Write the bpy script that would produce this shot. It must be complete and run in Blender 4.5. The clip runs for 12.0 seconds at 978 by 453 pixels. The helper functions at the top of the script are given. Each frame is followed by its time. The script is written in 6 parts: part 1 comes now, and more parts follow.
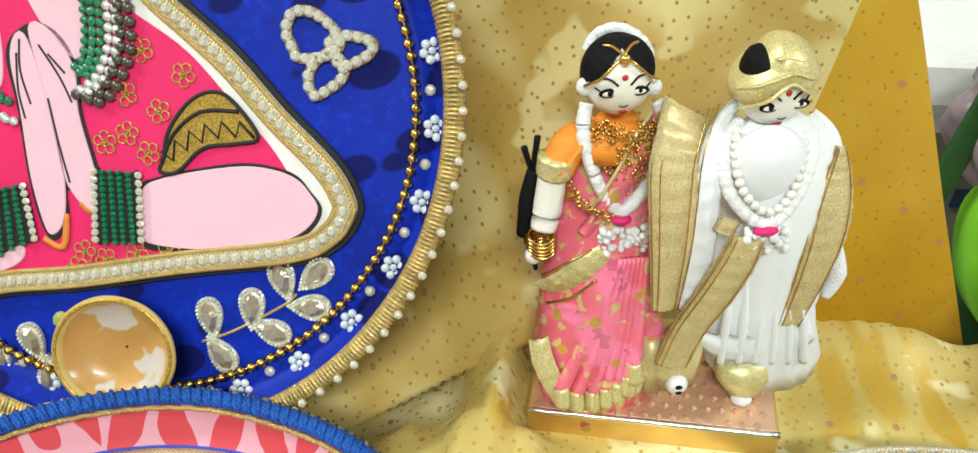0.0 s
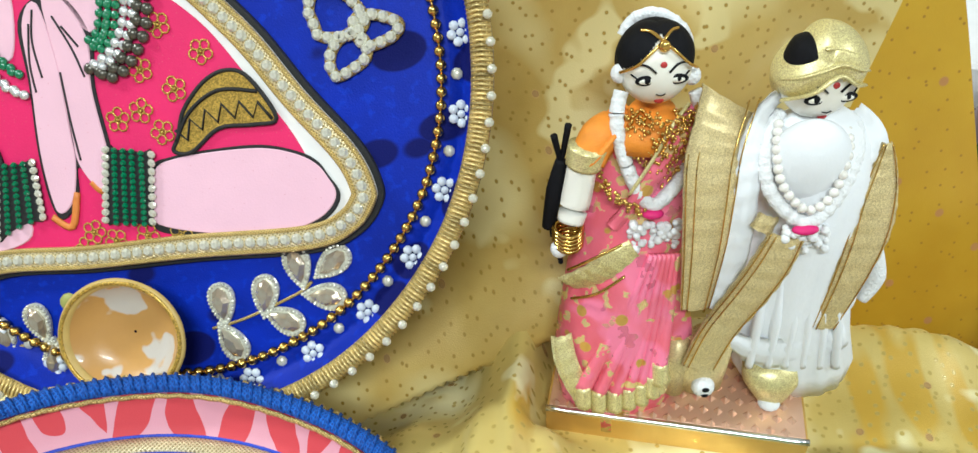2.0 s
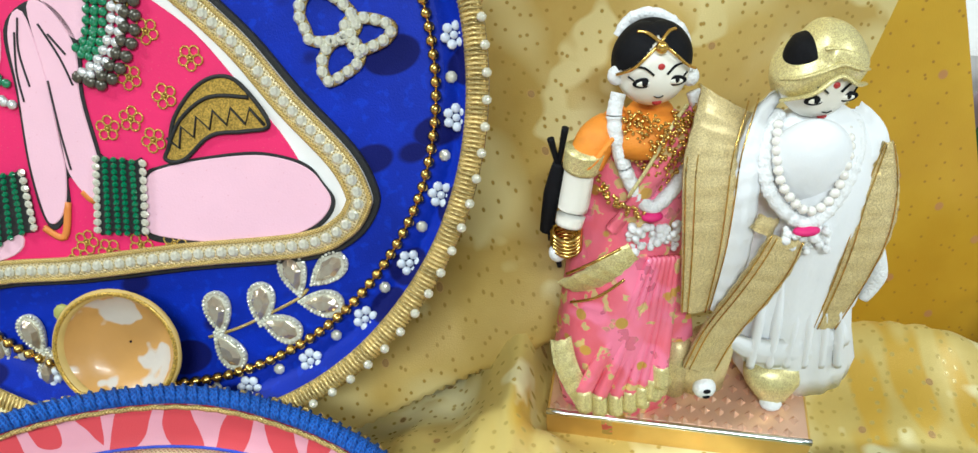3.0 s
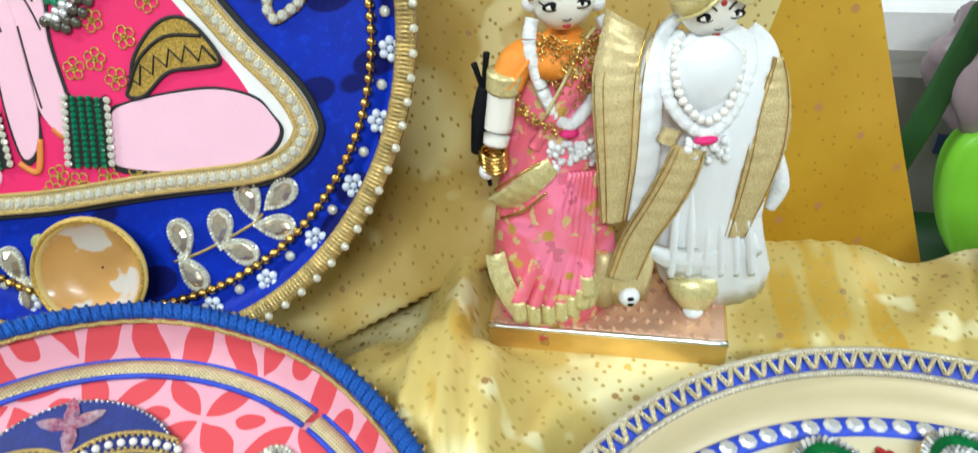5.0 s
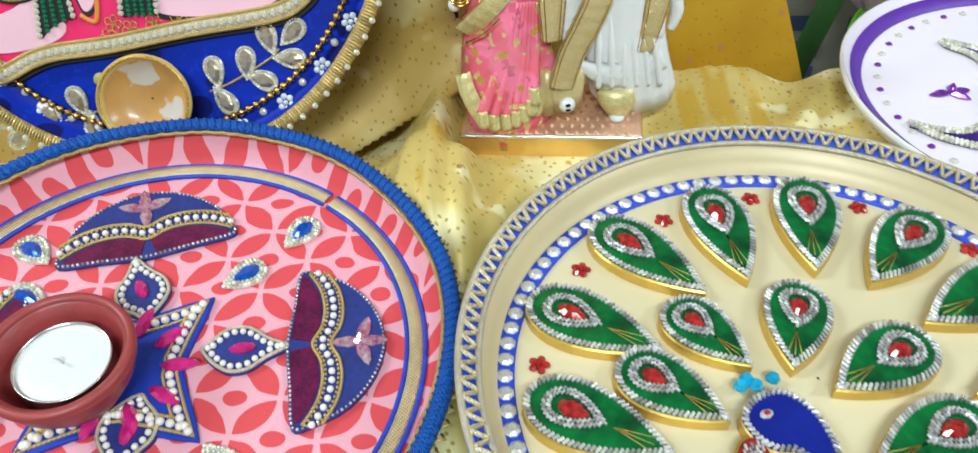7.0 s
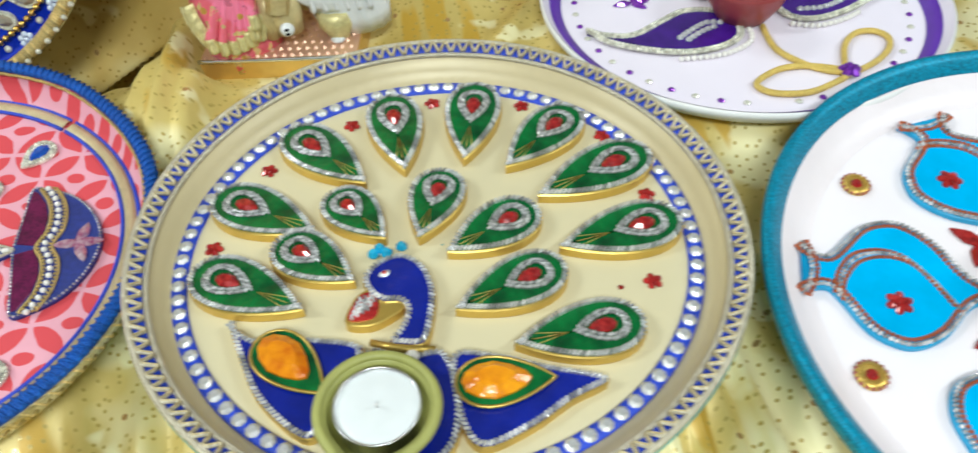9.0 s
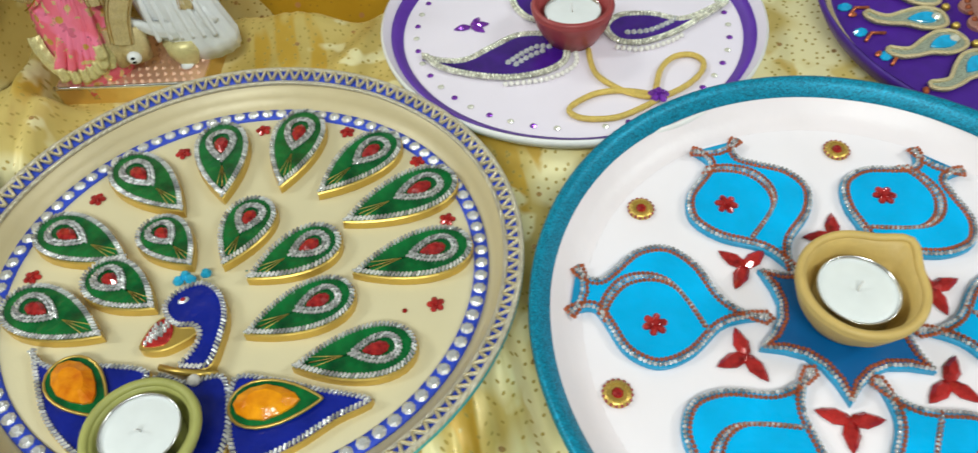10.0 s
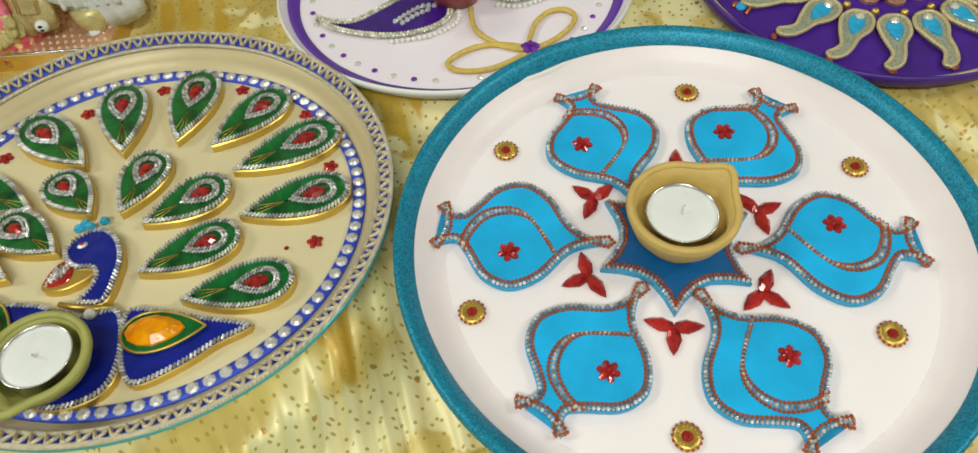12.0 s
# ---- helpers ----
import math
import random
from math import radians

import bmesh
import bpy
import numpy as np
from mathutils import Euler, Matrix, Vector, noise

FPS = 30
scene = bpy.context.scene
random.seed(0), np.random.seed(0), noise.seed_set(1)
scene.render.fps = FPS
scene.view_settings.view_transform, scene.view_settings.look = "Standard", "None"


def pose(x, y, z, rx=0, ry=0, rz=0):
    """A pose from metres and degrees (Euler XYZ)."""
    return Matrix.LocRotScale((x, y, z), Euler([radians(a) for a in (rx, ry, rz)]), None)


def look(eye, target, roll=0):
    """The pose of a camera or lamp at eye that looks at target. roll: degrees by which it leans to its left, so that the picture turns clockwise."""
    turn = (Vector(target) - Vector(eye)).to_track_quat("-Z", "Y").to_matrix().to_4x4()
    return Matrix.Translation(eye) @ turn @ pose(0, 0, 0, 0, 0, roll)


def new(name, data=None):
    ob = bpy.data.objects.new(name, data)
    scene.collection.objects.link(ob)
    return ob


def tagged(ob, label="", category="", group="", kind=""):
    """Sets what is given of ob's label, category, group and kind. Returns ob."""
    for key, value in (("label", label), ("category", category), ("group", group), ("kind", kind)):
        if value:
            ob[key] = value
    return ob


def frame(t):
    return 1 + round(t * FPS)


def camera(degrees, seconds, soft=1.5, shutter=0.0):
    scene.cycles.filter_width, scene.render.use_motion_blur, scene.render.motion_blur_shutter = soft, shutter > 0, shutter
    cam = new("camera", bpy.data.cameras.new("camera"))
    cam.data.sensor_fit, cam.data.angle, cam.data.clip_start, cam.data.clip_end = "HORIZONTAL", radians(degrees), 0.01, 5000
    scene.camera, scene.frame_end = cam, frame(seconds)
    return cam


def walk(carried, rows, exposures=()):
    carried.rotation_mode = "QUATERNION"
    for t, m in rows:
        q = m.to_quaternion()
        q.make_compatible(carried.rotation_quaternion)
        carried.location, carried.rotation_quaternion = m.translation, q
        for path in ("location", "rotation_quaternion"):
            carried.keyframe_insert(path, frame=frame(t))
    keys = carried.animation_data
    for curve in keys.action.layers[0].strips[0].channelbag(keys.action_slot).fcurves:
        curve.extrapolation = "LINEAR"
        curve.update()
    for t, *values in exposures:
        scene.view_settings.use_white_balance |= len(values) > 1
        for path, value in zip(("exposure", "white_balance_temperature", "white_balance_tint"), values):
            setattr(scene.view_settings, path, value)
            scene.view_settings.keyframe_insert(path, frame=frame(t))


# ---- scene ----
cam = camera(64.2, 12.0, soft=1.4, shutter=0.4)
PATH = [
    (0, (0.034, 0.089, 0.268), (0.039, 1.626, -1.012), -5.3),
    (0.5, (0.029, 0.088, 0.262), (0.03, 1.634, -1.007), -3.9),
    (1, (0.027, 0.091, 0.261), (0.025, 1.638, -1.007), -3.7),
    (1.5, (0.029, 0.095, 0.259), (0.019, 1.631, -1.022), -3.9),
    (2, (0.028, 0.097, 0.261), (0.014, 1.623, -1.032), -4.2),
    (2.5, (0.028, 0.103, 0.263), (0.015, 1.609, -1.053), -4.6),
    (4.5, (0.034, 0.085, 0.263), (0.039, 1.598, -1.046), -5.7),
    (5, (0.05, 0.067, 0.259), (0.034, 1.555, -1.077), -6.5),
    (5.5, (0.051, 0.048, 0.256), (0.031, 1.501, -1.118), -6.9),
    (6, (0.044, 0.023, 0.264), (0.052, 1.47, -1.117), -6.0),
    (6.5, (0.037, -0.012, 0.271), (0.073, 1.381, -1.163), -6.1),
    (6.7, (0.038, -0.024, 0.275), (0.078, 1.36, -1.168), -6.5),
    (8.3, (0.075, -0.081, 0.29), (0.223, 1.183, -1.253), -6.6),
    (8.5, (0.096, -0.09, 0.291), (0.24, 1.163, -1.261), -6.9),
    (9, (0.155, -0.11, 0.303), (0.298, 1.117, -1.27), -7.0),
    (9.5, (0.209, -0.12, 0.315), (0.349, 1.085, -1.275), -7.1),
    (10, (0.249, -0.128, 0.327), (0.387, 1.06, -1.276), -7.6),
    (10.5, (0.275, -0.138, 0.334), (0.432, 1.029, -1.283), -7.6),
    (11, (0.294, -0.152, 0.334), (0.458, 0.998, -1.294), -7.9),
    (11.5, (0.301, -0.165, 0.34), (0.467, 0.969, -1.299), -8.0),
    (12, (0.295, -0.175, 0.344), (0.465, 0.943, -1.306), -7.8),
]
walk(cam, [(t, look(eye, target, roll)) for t, eye, target, roll in PATH], [(0, 0.66, 6300, 10), (0.5, 0.64, 6050, 10), (2.5, 0.60, 5840, 10), (4.5, 0.64, 5800, 10), (5.5, 0.65, 5760, 10), (6.5, 0.56, 5820, 10), (8.5, 0.44, 5900, 10), (9.5, 0.26, 6060, 10), (10.5, 0.05, 6420, 10), (12, -0.03, 6850, 10)])

# ---- world and lights ----
world = bpy.data.worlds.new("hall_air")
scene.world = world
world.use_nodes = True
world.node_tree.nodes["Background"].inputs[0].default_value = (0.95, 0.97, 1.0, 1)
world.node_tree.nodes["Background"].inputs[1].default_value = 0.05


def added_ceiling_lamp(x, y, power, sx, sy):
    """An added ceiling panel, out of view: its lamp, just under the housing."""
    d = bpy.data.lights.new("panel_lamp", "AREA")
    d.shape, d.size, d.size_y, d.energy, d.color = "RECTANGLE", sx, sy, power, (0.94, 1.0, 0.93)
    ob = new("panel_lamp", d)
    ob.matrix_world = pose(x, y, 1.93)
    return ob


# Ceiling panels are added out of view and placed to light the table.
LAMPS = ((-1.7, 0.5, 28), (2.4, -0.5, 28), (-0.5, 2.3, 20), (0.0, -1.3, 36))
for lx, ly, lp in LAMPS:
    added_ceiling_lamp(lx, ly, lp, 1.0, 0.22)


# ---- materials ----
def material(name, color, rough=0.5, metal=0.0, var=0.15, scale=120.0, bump=0.15, bump_scale=400.0, dist=0.0004, spec=0.5, color2=None, coat=0.0, sheen=0.0, random_tint=0.0):
    """A surface with colour that varies at two scales, and fine relief."""
    m = bpy.data.materials.new(name)
    m.use_nodes = True
    nt = m.node_tree
    b = nt.nodes["Principled BSDF"]
    tc = nt.nodes.new("ShaderNodeTexCoord")
    n1 = nt.nodes.new("ShaderNodeTexNoise")
    n1.inputs["Scale"].default_value, n1.inputs["Detail"].default_value = scale, 5
    n2 = nt.nodes.new("ShaderNodeTexNoise")
    n2.inputs["Scale"].default_value, n2.inputs["Detail"].default_value = scale * 0.16, 2
    nt.links.new(tc.outputs["Object"], n1.inputs["Vector"])
    nt.links.new(tc.outputs["Object"], n2.inputs["Vector"])
    mx = nt.nodes.new("ShaderNodeMath")
    mx.operation = "ADD"
    nt.links.new(n1.outputs["Fac"], mx.inputs[0])
    nt.links.new(n2.outputs["Fac"], mx.inputs[1])
    ramp = nt.nodes.new("ShaderNodeMapRange")
    ramp.inputs["From Min"].default_value, ramp.inputs["From Max"].default_value = 0.65, 1.35
    nt.links.new(mx.outputs[0], ramp.inputs["Value"])
    mix = nt.nodes.new("ShaderNodeMix")
    mix.data_type = "RGBA"
    lo = [max(0.0, c * (1 - var)) for c in color]
    hi = list(color2) if color2 else [min(1.0, c * (1 + var)) for c in color]
    mix.inputs["A"].default_value, mix.inputs["B"].default_value = (*lo, 1), (*hi, 1)
    nt.links.new(ramp.outputs["Result"], mix.inputs["Factor"])
    out = mix.outputs["Result"]
    if random_tint:
        oi = nt.nodes.new("ShaderNodeObjectInfo")
        hsv = nt.nodes.new("ShaderNodeHueSaturation")
        mr = nt.nodes.new("ShaderNodeMapRange")
        mr.inputs["To Min"].default_value, mr.inputs["To Max"].default_value = 1 - random_tint, 1 + random_tint
        nt.links.new(oi.outputs["Random"], mr.inputs["Value"])
        nt.links.new(mr.outputs["Result"], hsv.inputs["Value"])
        nt.links.new(out, hsv.inputs["Color"])
        out = hsv.outputs["Color"]
    nt.links.new(out, b.inputs["Base Color"])
    b.inputs["Roughness"].default_value, b.inputs["Metallic"].default_value = rough, metal
    b.inputs["Specular IOR Level"].default_value = spec
    b.inputs["Coat Weight"].default_value = coat
    b.inputs["Sheen Weight"].default_value = sheen
    b.inputs["Sheen Tint"].default_value = (*hi, 1)
    if bump:
        n3 = nt.nodes.new("ShaderNodeTexNoise")
        n3.inputs["Scale"].default_value, n3.inputs["Detail"].default_value = bump_scale, 3
        nt.links.new(tc.outputs["Object"], n3.inputs["Vector"])
        bp = nt.nodes.new("ShaderNodeBump")
        bp.inputs["Strength"].default_value, bp.inputs["Distance"].default_value = bump, dist if dist else 0.0004
        nt.links.new(n3.outputs["Fac"], bp.inputs["Height"])
        nt.links.new(bp.outputs["Normal"], b.inputs["Normal"])
    return m


def sparkle(m, lo, hi):
    """Each loose stone or bead of the mesh is a little lighter or darker than the next."""
    nt, b = nodes_of(m)
    g = nt.nodes.new("ShaderNodeNewGeometry")
    mr = nt.nodes.new("ShaderNodeMapRange")
    mr.inputs["To Min"].default_value, mr.inputs["To Max"].default_value = lo, hi
    nt.links.new(g.outputs["Random Per Island"], mr.inputs["Value"])
    hsv = nt.nodes.new("ShaderNodeHueSaturation")
    nt.links.new(mr.outputs["Result"], hsv.inputs["Value"])
    nt.links.new(b.inputs["Base Color"].links[0].from_socket, hsv.inputs["Color"])
    nt.links.new(hsv.outputs["Color"], b.inputs["Base Color"])
    return m


def nodes_of(m):
    return m.node_tree, m.node_tree.nodes["Principled BSDF"]


def overlay(m, vector_scale, kind, color, lo, hi, rough=None, metal=None, randomness=1.0, feature="F1", upright=None):
    """Lays a second colour over a material where a Voronoi or noise pattern falls between lo and hi."""
    nt, b = nodes_of(m)
    tc = nt.nodes.new("ShaderNodeTexCoord")
    if kind == "dots":
        t = nt.nodes.new("ShaderNodeTexVoronoi")
        t.feature = feature
        t.inputs["Randomness"].default_value = randomness
        val = t.outputs["Distance"]
    else:
        t = nt.nodes.new("ShaderNodeTexNoise")
        t.inputs["Detail"].default_value = 2
        val = t.outputs["Fac"]
    t.inputs["Scale"].default_value = vector_scale
    if upright is None:
        nt.links.new(tc.outputs["Object"], t.inputs["Vector"])
    else:
        mp = nt.nodes.new("ShaderNodeMapping")
        mp.inputs["Rotation"].default_value = (-1.57 if upright else 0, 0, 0.5 if not upright else 0)
        nt.links.new(tc.outputs["Object"], mp.inputs["Vector"])
        nt.links.new(mp.outputs["Vector"], t.inputs["Vector"])
        if kind == "dots":
            t.voronoi_dimensions = "2D"
    mr = nt.nodes.new("ShaderNodeMapRange")
    mr.inputs["From Min"].default_value, mr.inputs["From Max"].default_value = lo, hi
    nt.links.new(val, mr.inputs["Value"])
    mix = nt.nodes.new("ShaderNodeMix")
    mix.data_type = "RGBA"
    old = b.inputs["Base Color"].links[0].from_socket
    nt.links.new(mr.outputs["Result"], mix.inputs["Factor"])
    nt.links.new(old, mix.inputs["A"])
    mix.inputs["B"].default_value = (*color, 1)
    nt.links.new(mix.outputs["Result"], b.inputs["Base Color"])
    for name, v in (("Roughness", rough), ("Metallic", metal)):
        if v is not None:
            m2 = nt.nodes.new("ShaderNodeMix")
            m2.inputs["A"].default_value, m2.inputs["B"].default_value = b.inputs[name].default_value, v
            sock = b.inputs[name]
            if sock.links:
                nt.links.new(sock.links[0].from_socket, m2.inputs["A"])
            nt.links.new(mr.outputs["Result"], m2.inputs["Factor"])
            nt.links.new(m2.outputs["Result"], sock)
    return m


def glitter(name, color, cell=1500.0, rough=0.3, metal=0.8):
    """A surface of tiny metallic flakes, each with its own tilt and brightness."""
    m = bpy.data.materials.new(name)
    m.use_nodes = True
    nt, b = nodes_of(m)
    tc = nt.nodes.new("ShaderNodeTexCoord")
    v = nt.nodes.new("ShaderNodeTexVoronoi")
    v.inputs["Scale"].default_value = cell
    nt.links.new(tc.outputs["Object"], v.inputs["Vector"])
    hsv = nt.nodes.new("ShaderNodeSeparateColor")
    nt.links.new(v.outputs["Color"], hsv.inputs["Color"])
    mix = nt.nodes.new("ShaderNodeMix")
    mix.data_type = "RGBA"
    mix.inputs["A"].default_value = (*[c * 0.55 for c in color], 1)
    mix.inputs["B"].default_value = (*[min(1, c * 1.35) for c in color], 1)
    nt.links.new(hsv.outputs["Red"], mix.inputs["Factor"])
    nt.links.new(mix.outputs["Result"], b.inputs["Base Color"])
    b.inputs["Roughness"].default_value, b.inputs["Metallic"].default_value = rough, metal
    bp = nt.nodes.new("ShaderNodeBump")
    bp.inputs["Strength"].default_value, bp.inputs["Distance"].default_value = 0.6, 0.0004
    nt.links.new(hsv.outputs["Green"], bp.inputs["Height"])
    nt.links.new(bp.outputs["Normal"], b.inputs["Normal"])
    return m


def weave(name, color, color2, freq=900.0, metal=0.35, rough=0.35):
    """Braid or metallic thread: fine crossing ribs."""
    m = material(name, color, rough=rough, metal=metal, var=0.2, scale=300, bump=0)
    nt, b = nodes_of(m)
    tc = nt.nodes.new("ShaderNodeTexCoord")
    hs = []
    for rot in (0.78, -0.78):
        mp = nt.nodes.new("ShaderNodeMapping")
        mp.inputs["Rotation"].default_value = (0.3, 0.2, rot)
        nt.links.new(tc.outputs["Object"], mp.inputs["Vector"])
        w = nt.nodes.new("ShaderNodeTexWave")
        w.inputs["Scale"].default_value, w.inputs["Distortion"].default_value = freq / 6.28, 1.5
        nt.links.new(mp.outputs["Vector"], w.inputs["Vector"])
        hs.append(w.outputs["Fac"])
    mu = nt.nodes.new("ShaderNodeMath")
    mu.operation = "MAXIMUM"
    nt.links.new(hs[0], mu.inputs[0])
    nt.links.new(hs[1], mu.inputs[1])
    mix = nt.nodes.new("ShaderNodeMix")
    mix.data_type = "RGBA"
    old = b.inputs["Base Color"].links[0].from_socket
    nt.links.new(mu.outputs[0], mix.inputs["Factor"])
    mix.inputs["A"].default_value = (*color2, 1)
    nt.links.new(old, mix.inputs["B"])
    nt.links.new(mix.outputs["Result"], b.inputs["Base Color"])
    bp = nt.nodes.new("ShaderNodeBump")
    bp.inputs["Strength"].default_value, bp.inputs["Distance"].default_value = 0.7, 0.0005
    nt.links.new(mu.outputs[0], bp.inputs["Height"])
    nt.links.new(bp.outputs["Normal"], b.inputs["Normal"])
    return m


def stretched(m, by):
    """Draws out the newest pattern of a material along one way."""
    nt = m.node_tree
    t = [n for n in nt.nodes if n.type in ("TEX_NOISE", "TEX_VORONOI")][-1]
    src = t.inputs["Vector"].links[0].from_socket
    mp = nt.nodes.new("ShaderNodeMapping")
    mp.inputs["Scale"].default_value = by
    nt.links.new(src, mp.inputs["Vector"])
    nt.links.new(mp.outputs["Vector"], t.inputs["Vector"])
    return m


# gold tissue cloth, printed with foil dots and scattered stars
def tissue(name, upright, low, high, patch):
    m = material(name, low, rough=0.40, metal=0.12, var=0.12, scale=40, color2=high, bump=0.25, bump_scale=1800, spec=0.5, sheen=0.35)
    overlay(m, 13, "noise", patch, 0.50, 0.58)
    if not upright:
        stretched(overlay(m, 16, "noise", (0.58, 0.36, 0.045), 0.60, 0.64), (2.2, 0.55, 1.0))
    overlay(m, 30, "noise", patch, 0.56, 0.60)
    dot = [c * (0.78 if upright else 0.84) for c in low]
    overlay(m, 170, "dots", dot, 0.15 if upright else 0.19, 0.09 if upright else 0.11, rough=0.25, randomness=0.9, upright=upright)
    overlay(m, 30, "dots", (0.58, 0.36, 0.14), 0.055, 0.035, rough=0.25, metal=0.5, upright=upright)
    return m


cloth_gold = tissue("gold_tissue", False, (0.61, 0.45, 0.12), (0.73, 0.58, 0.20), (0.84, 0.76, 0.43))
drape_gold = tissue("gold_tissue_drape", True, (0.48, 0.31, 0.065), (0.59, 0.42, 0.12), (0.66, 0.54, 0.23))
cloth_amber = material("amber_satin", (0.58, 0.31, 0.012), rough=0.42, metal=0.15, var=0.12, scale=30, color2=(0.64, 0.39, 0.025), bump=0.2, bump_scale=1800, sheen=0.1)
overlay(cloth_amber, 110, "dots", (0.38, 0.19, 0.02), 0.08, 0.05, upright=True)
overlay(cloth_amber, 26, "dots", (0.50, 0.24, 0.08), 0.06, 0.04, upright=True)
gold_thread = weave("gold_thread", (0.72, 0.52, 0.18), (0.34, 0.22, 0.05), 2600)
pale_thread = weave("pale_gold_thread", (0.76, 0.64, 0.38), (0.36, 0.26, 0.09), 1900, metal=0.3)
silver_thread = weave("silver_thread", (0.72, 0.66, 0.52), (0.48, 0.40, 0.24), 2600, metal=0.35)
brass = material("brass_bead", (0.70, 0.45, 0.12), rough=0.2, metal=1.0, var=0.2, bump=0.05)
gold_plain = material("gold_lacquer", (0.66, 0.46, 0.11), rough=0.35, metal=0.8, var=0.15, bump=0.2)
pearl = material("pearl_bead", (0.82, 0.78, 0.72), rough=0.18, var=0.06, bump=0.0, coat=0.4)
stone = material("rhinestone", (0.86, 0.87, 0.88), rough=0.15, metal=0.5, var=0.25, scale=900, bump=0.6, bump_scale=1500)
champagne = material("champagne_stone", (0.88, 0.82, 0.64), rough=0.10, metal=0.25, var=0.35, scale=1100, bump=0.2, bump_scale=900, coat=0.4)
iris_stone = material("iridescent_stone", (0.88, 0.62, 0.44), rough=0.08, metal=0.7, var=0.4, scale=200, color2=(0.80, 0.84, 0.70), bump=0.3, bump_scale=500, dist=0.001)
red_gem = material("red_gem", (0.30, 0.006, 0.010), rough=0.1, metal=0.1, var=0.5, scale=400, color2=(0.62, 0.035, 0.03), coat=0.2)
orange_gem = material("orange_gem", (0.84, 0.11, 0.001), rough=0.15, var=0.4, scale=160, color2=(1.0, 0.42, 0.004), bump=0.5, bump_scale=150, dist=0.002, spec=0.4)
blue_gem = material("blue_gem", (0.01, 0.10, 0.60), rough=0.1, metal=0.3, var=0.4, scale=400, coat=0.6)
magenta_gem = material("magenta_gem", (0.62, 0.02, 0.22), rough=0.1, metal=0.3, var=0.4, scale=400, coat=0.6)
violet_gem = material("violet_gem", (0.22, 0.04, 0.45), rough=0.1, metal=0.4, var=0.5, scale=500, coat=0.6)
cyan_gem = material("cyan_gem", (0.03, 0.45, 0.75), rough=0.1, metal=0.3, var=0.3, scale=400, coat=0.6)
wax = material("white_wax", (0.74, 0.76, 0.76), rough=0.45, var=0.04, bump=0.1)
foil = material("aluminium_cup", (0.80, 0.80, 0.80), rough=0.22, metal=1.0, var=0.1)
clay_ochre = material("painted_clay_ochre", (0.58, 0.40, 0.12), rough=0.5, var=0.12, bump=0.3, bump_scale=500)
clay_olive = material("painted_clay_olive", (0.36, 0.36, 0.10), rough=0.5, var=0.12, bump=0.3, bump_scale=500)
clay_red = material("painted_clay_red", (0.32, 0.05, 0.05), rough=0.4, var=0.15, bump=0.3, bump_scale=500)
clay_teal = material("painted_clay_teal", (0.02, 0.22, 0.26), rough=0.35, var=0.15, bump=0.2)
sparkle(stone, 0.35, 1.2)
sparkle(champagne, 0.55, 1.15)
white_fabric = material("white_satin_cover", (0.87, 0.80, 0.83), rough=0.45, var=0.03, scale=30, bump=0.15, bump_scale=1500)
lilac_fabric = material("pale_lilac_cover", (0.80, 0.73, 0.82), rough=0.45, var=0.03, scale=30, bump=0.15, bump_scale=1500)
cream_paper = material("cream_satin_cover", (0.69, 0.61, 0.39), rough=0.45, metal=0.05, var=0.06, scale=25, bump=0.12, bump_scale=900)
white_board = material("white_board", (0.84, 0.82, 0.80), rough=0.6, var=0.04, bump=0.1)


# ---- mesh building ----
class Mesh:
    """Collects pieces, each with a material slot, into one mesh."""

    def __init__(self):
        self.v, self.f, self.m, self.s = [], [], [], []

    def add(self, piece, slot=0, smooth=True, at=None):
        v, f = piece
        if at is not None:
            v = [at @ Vector(p) for p in v]
        n = len(self.v)
        self.v.extend(tuple(p) for p in v)
        self.f.extend(tuple(i + n for i in q) for q in f)
        self.m.extend([slot] * len(f))
        self.s.extend([smooth] * len(f))
        return self

    def data(self, name, mats):
        me = bpy.data.meshes.new(name)
        me.from_pydata(self.v, [], self.f)
        for m in mats:
            me.materials.append(m)
        me.polygons.foreach_set("material_index", self.m)
        me.polygons.foreach_set("use_smooth", self.s)
        me.update()
        return me


def part(name, mesh, mats, parent=None, label="", at=None):
    """Links a mesh as one object under a thing or a part."""
    if not isinstance(mats, (list, tuple)):
        mats = [mats]
    ob = new(name, mesh.data(name, mats) if isinstance(mesh, Mesh) else mesh)
    if parent is not None:
        ob.parent = parent
    if at is not None:
        ob.matrix_basis = at
    if label:
        tagged(ob, label)
    return ob


def solo(piece, smooth=True):
    return Mesh().add(piece, 0, smooth)


def thing(name, m, label, category, group="", kind=""):
    ob = new(name)
    ob.empty_display_size = 0.02
    ob.matrix_world = m
    return tagged(ob, label, category, group, kind)


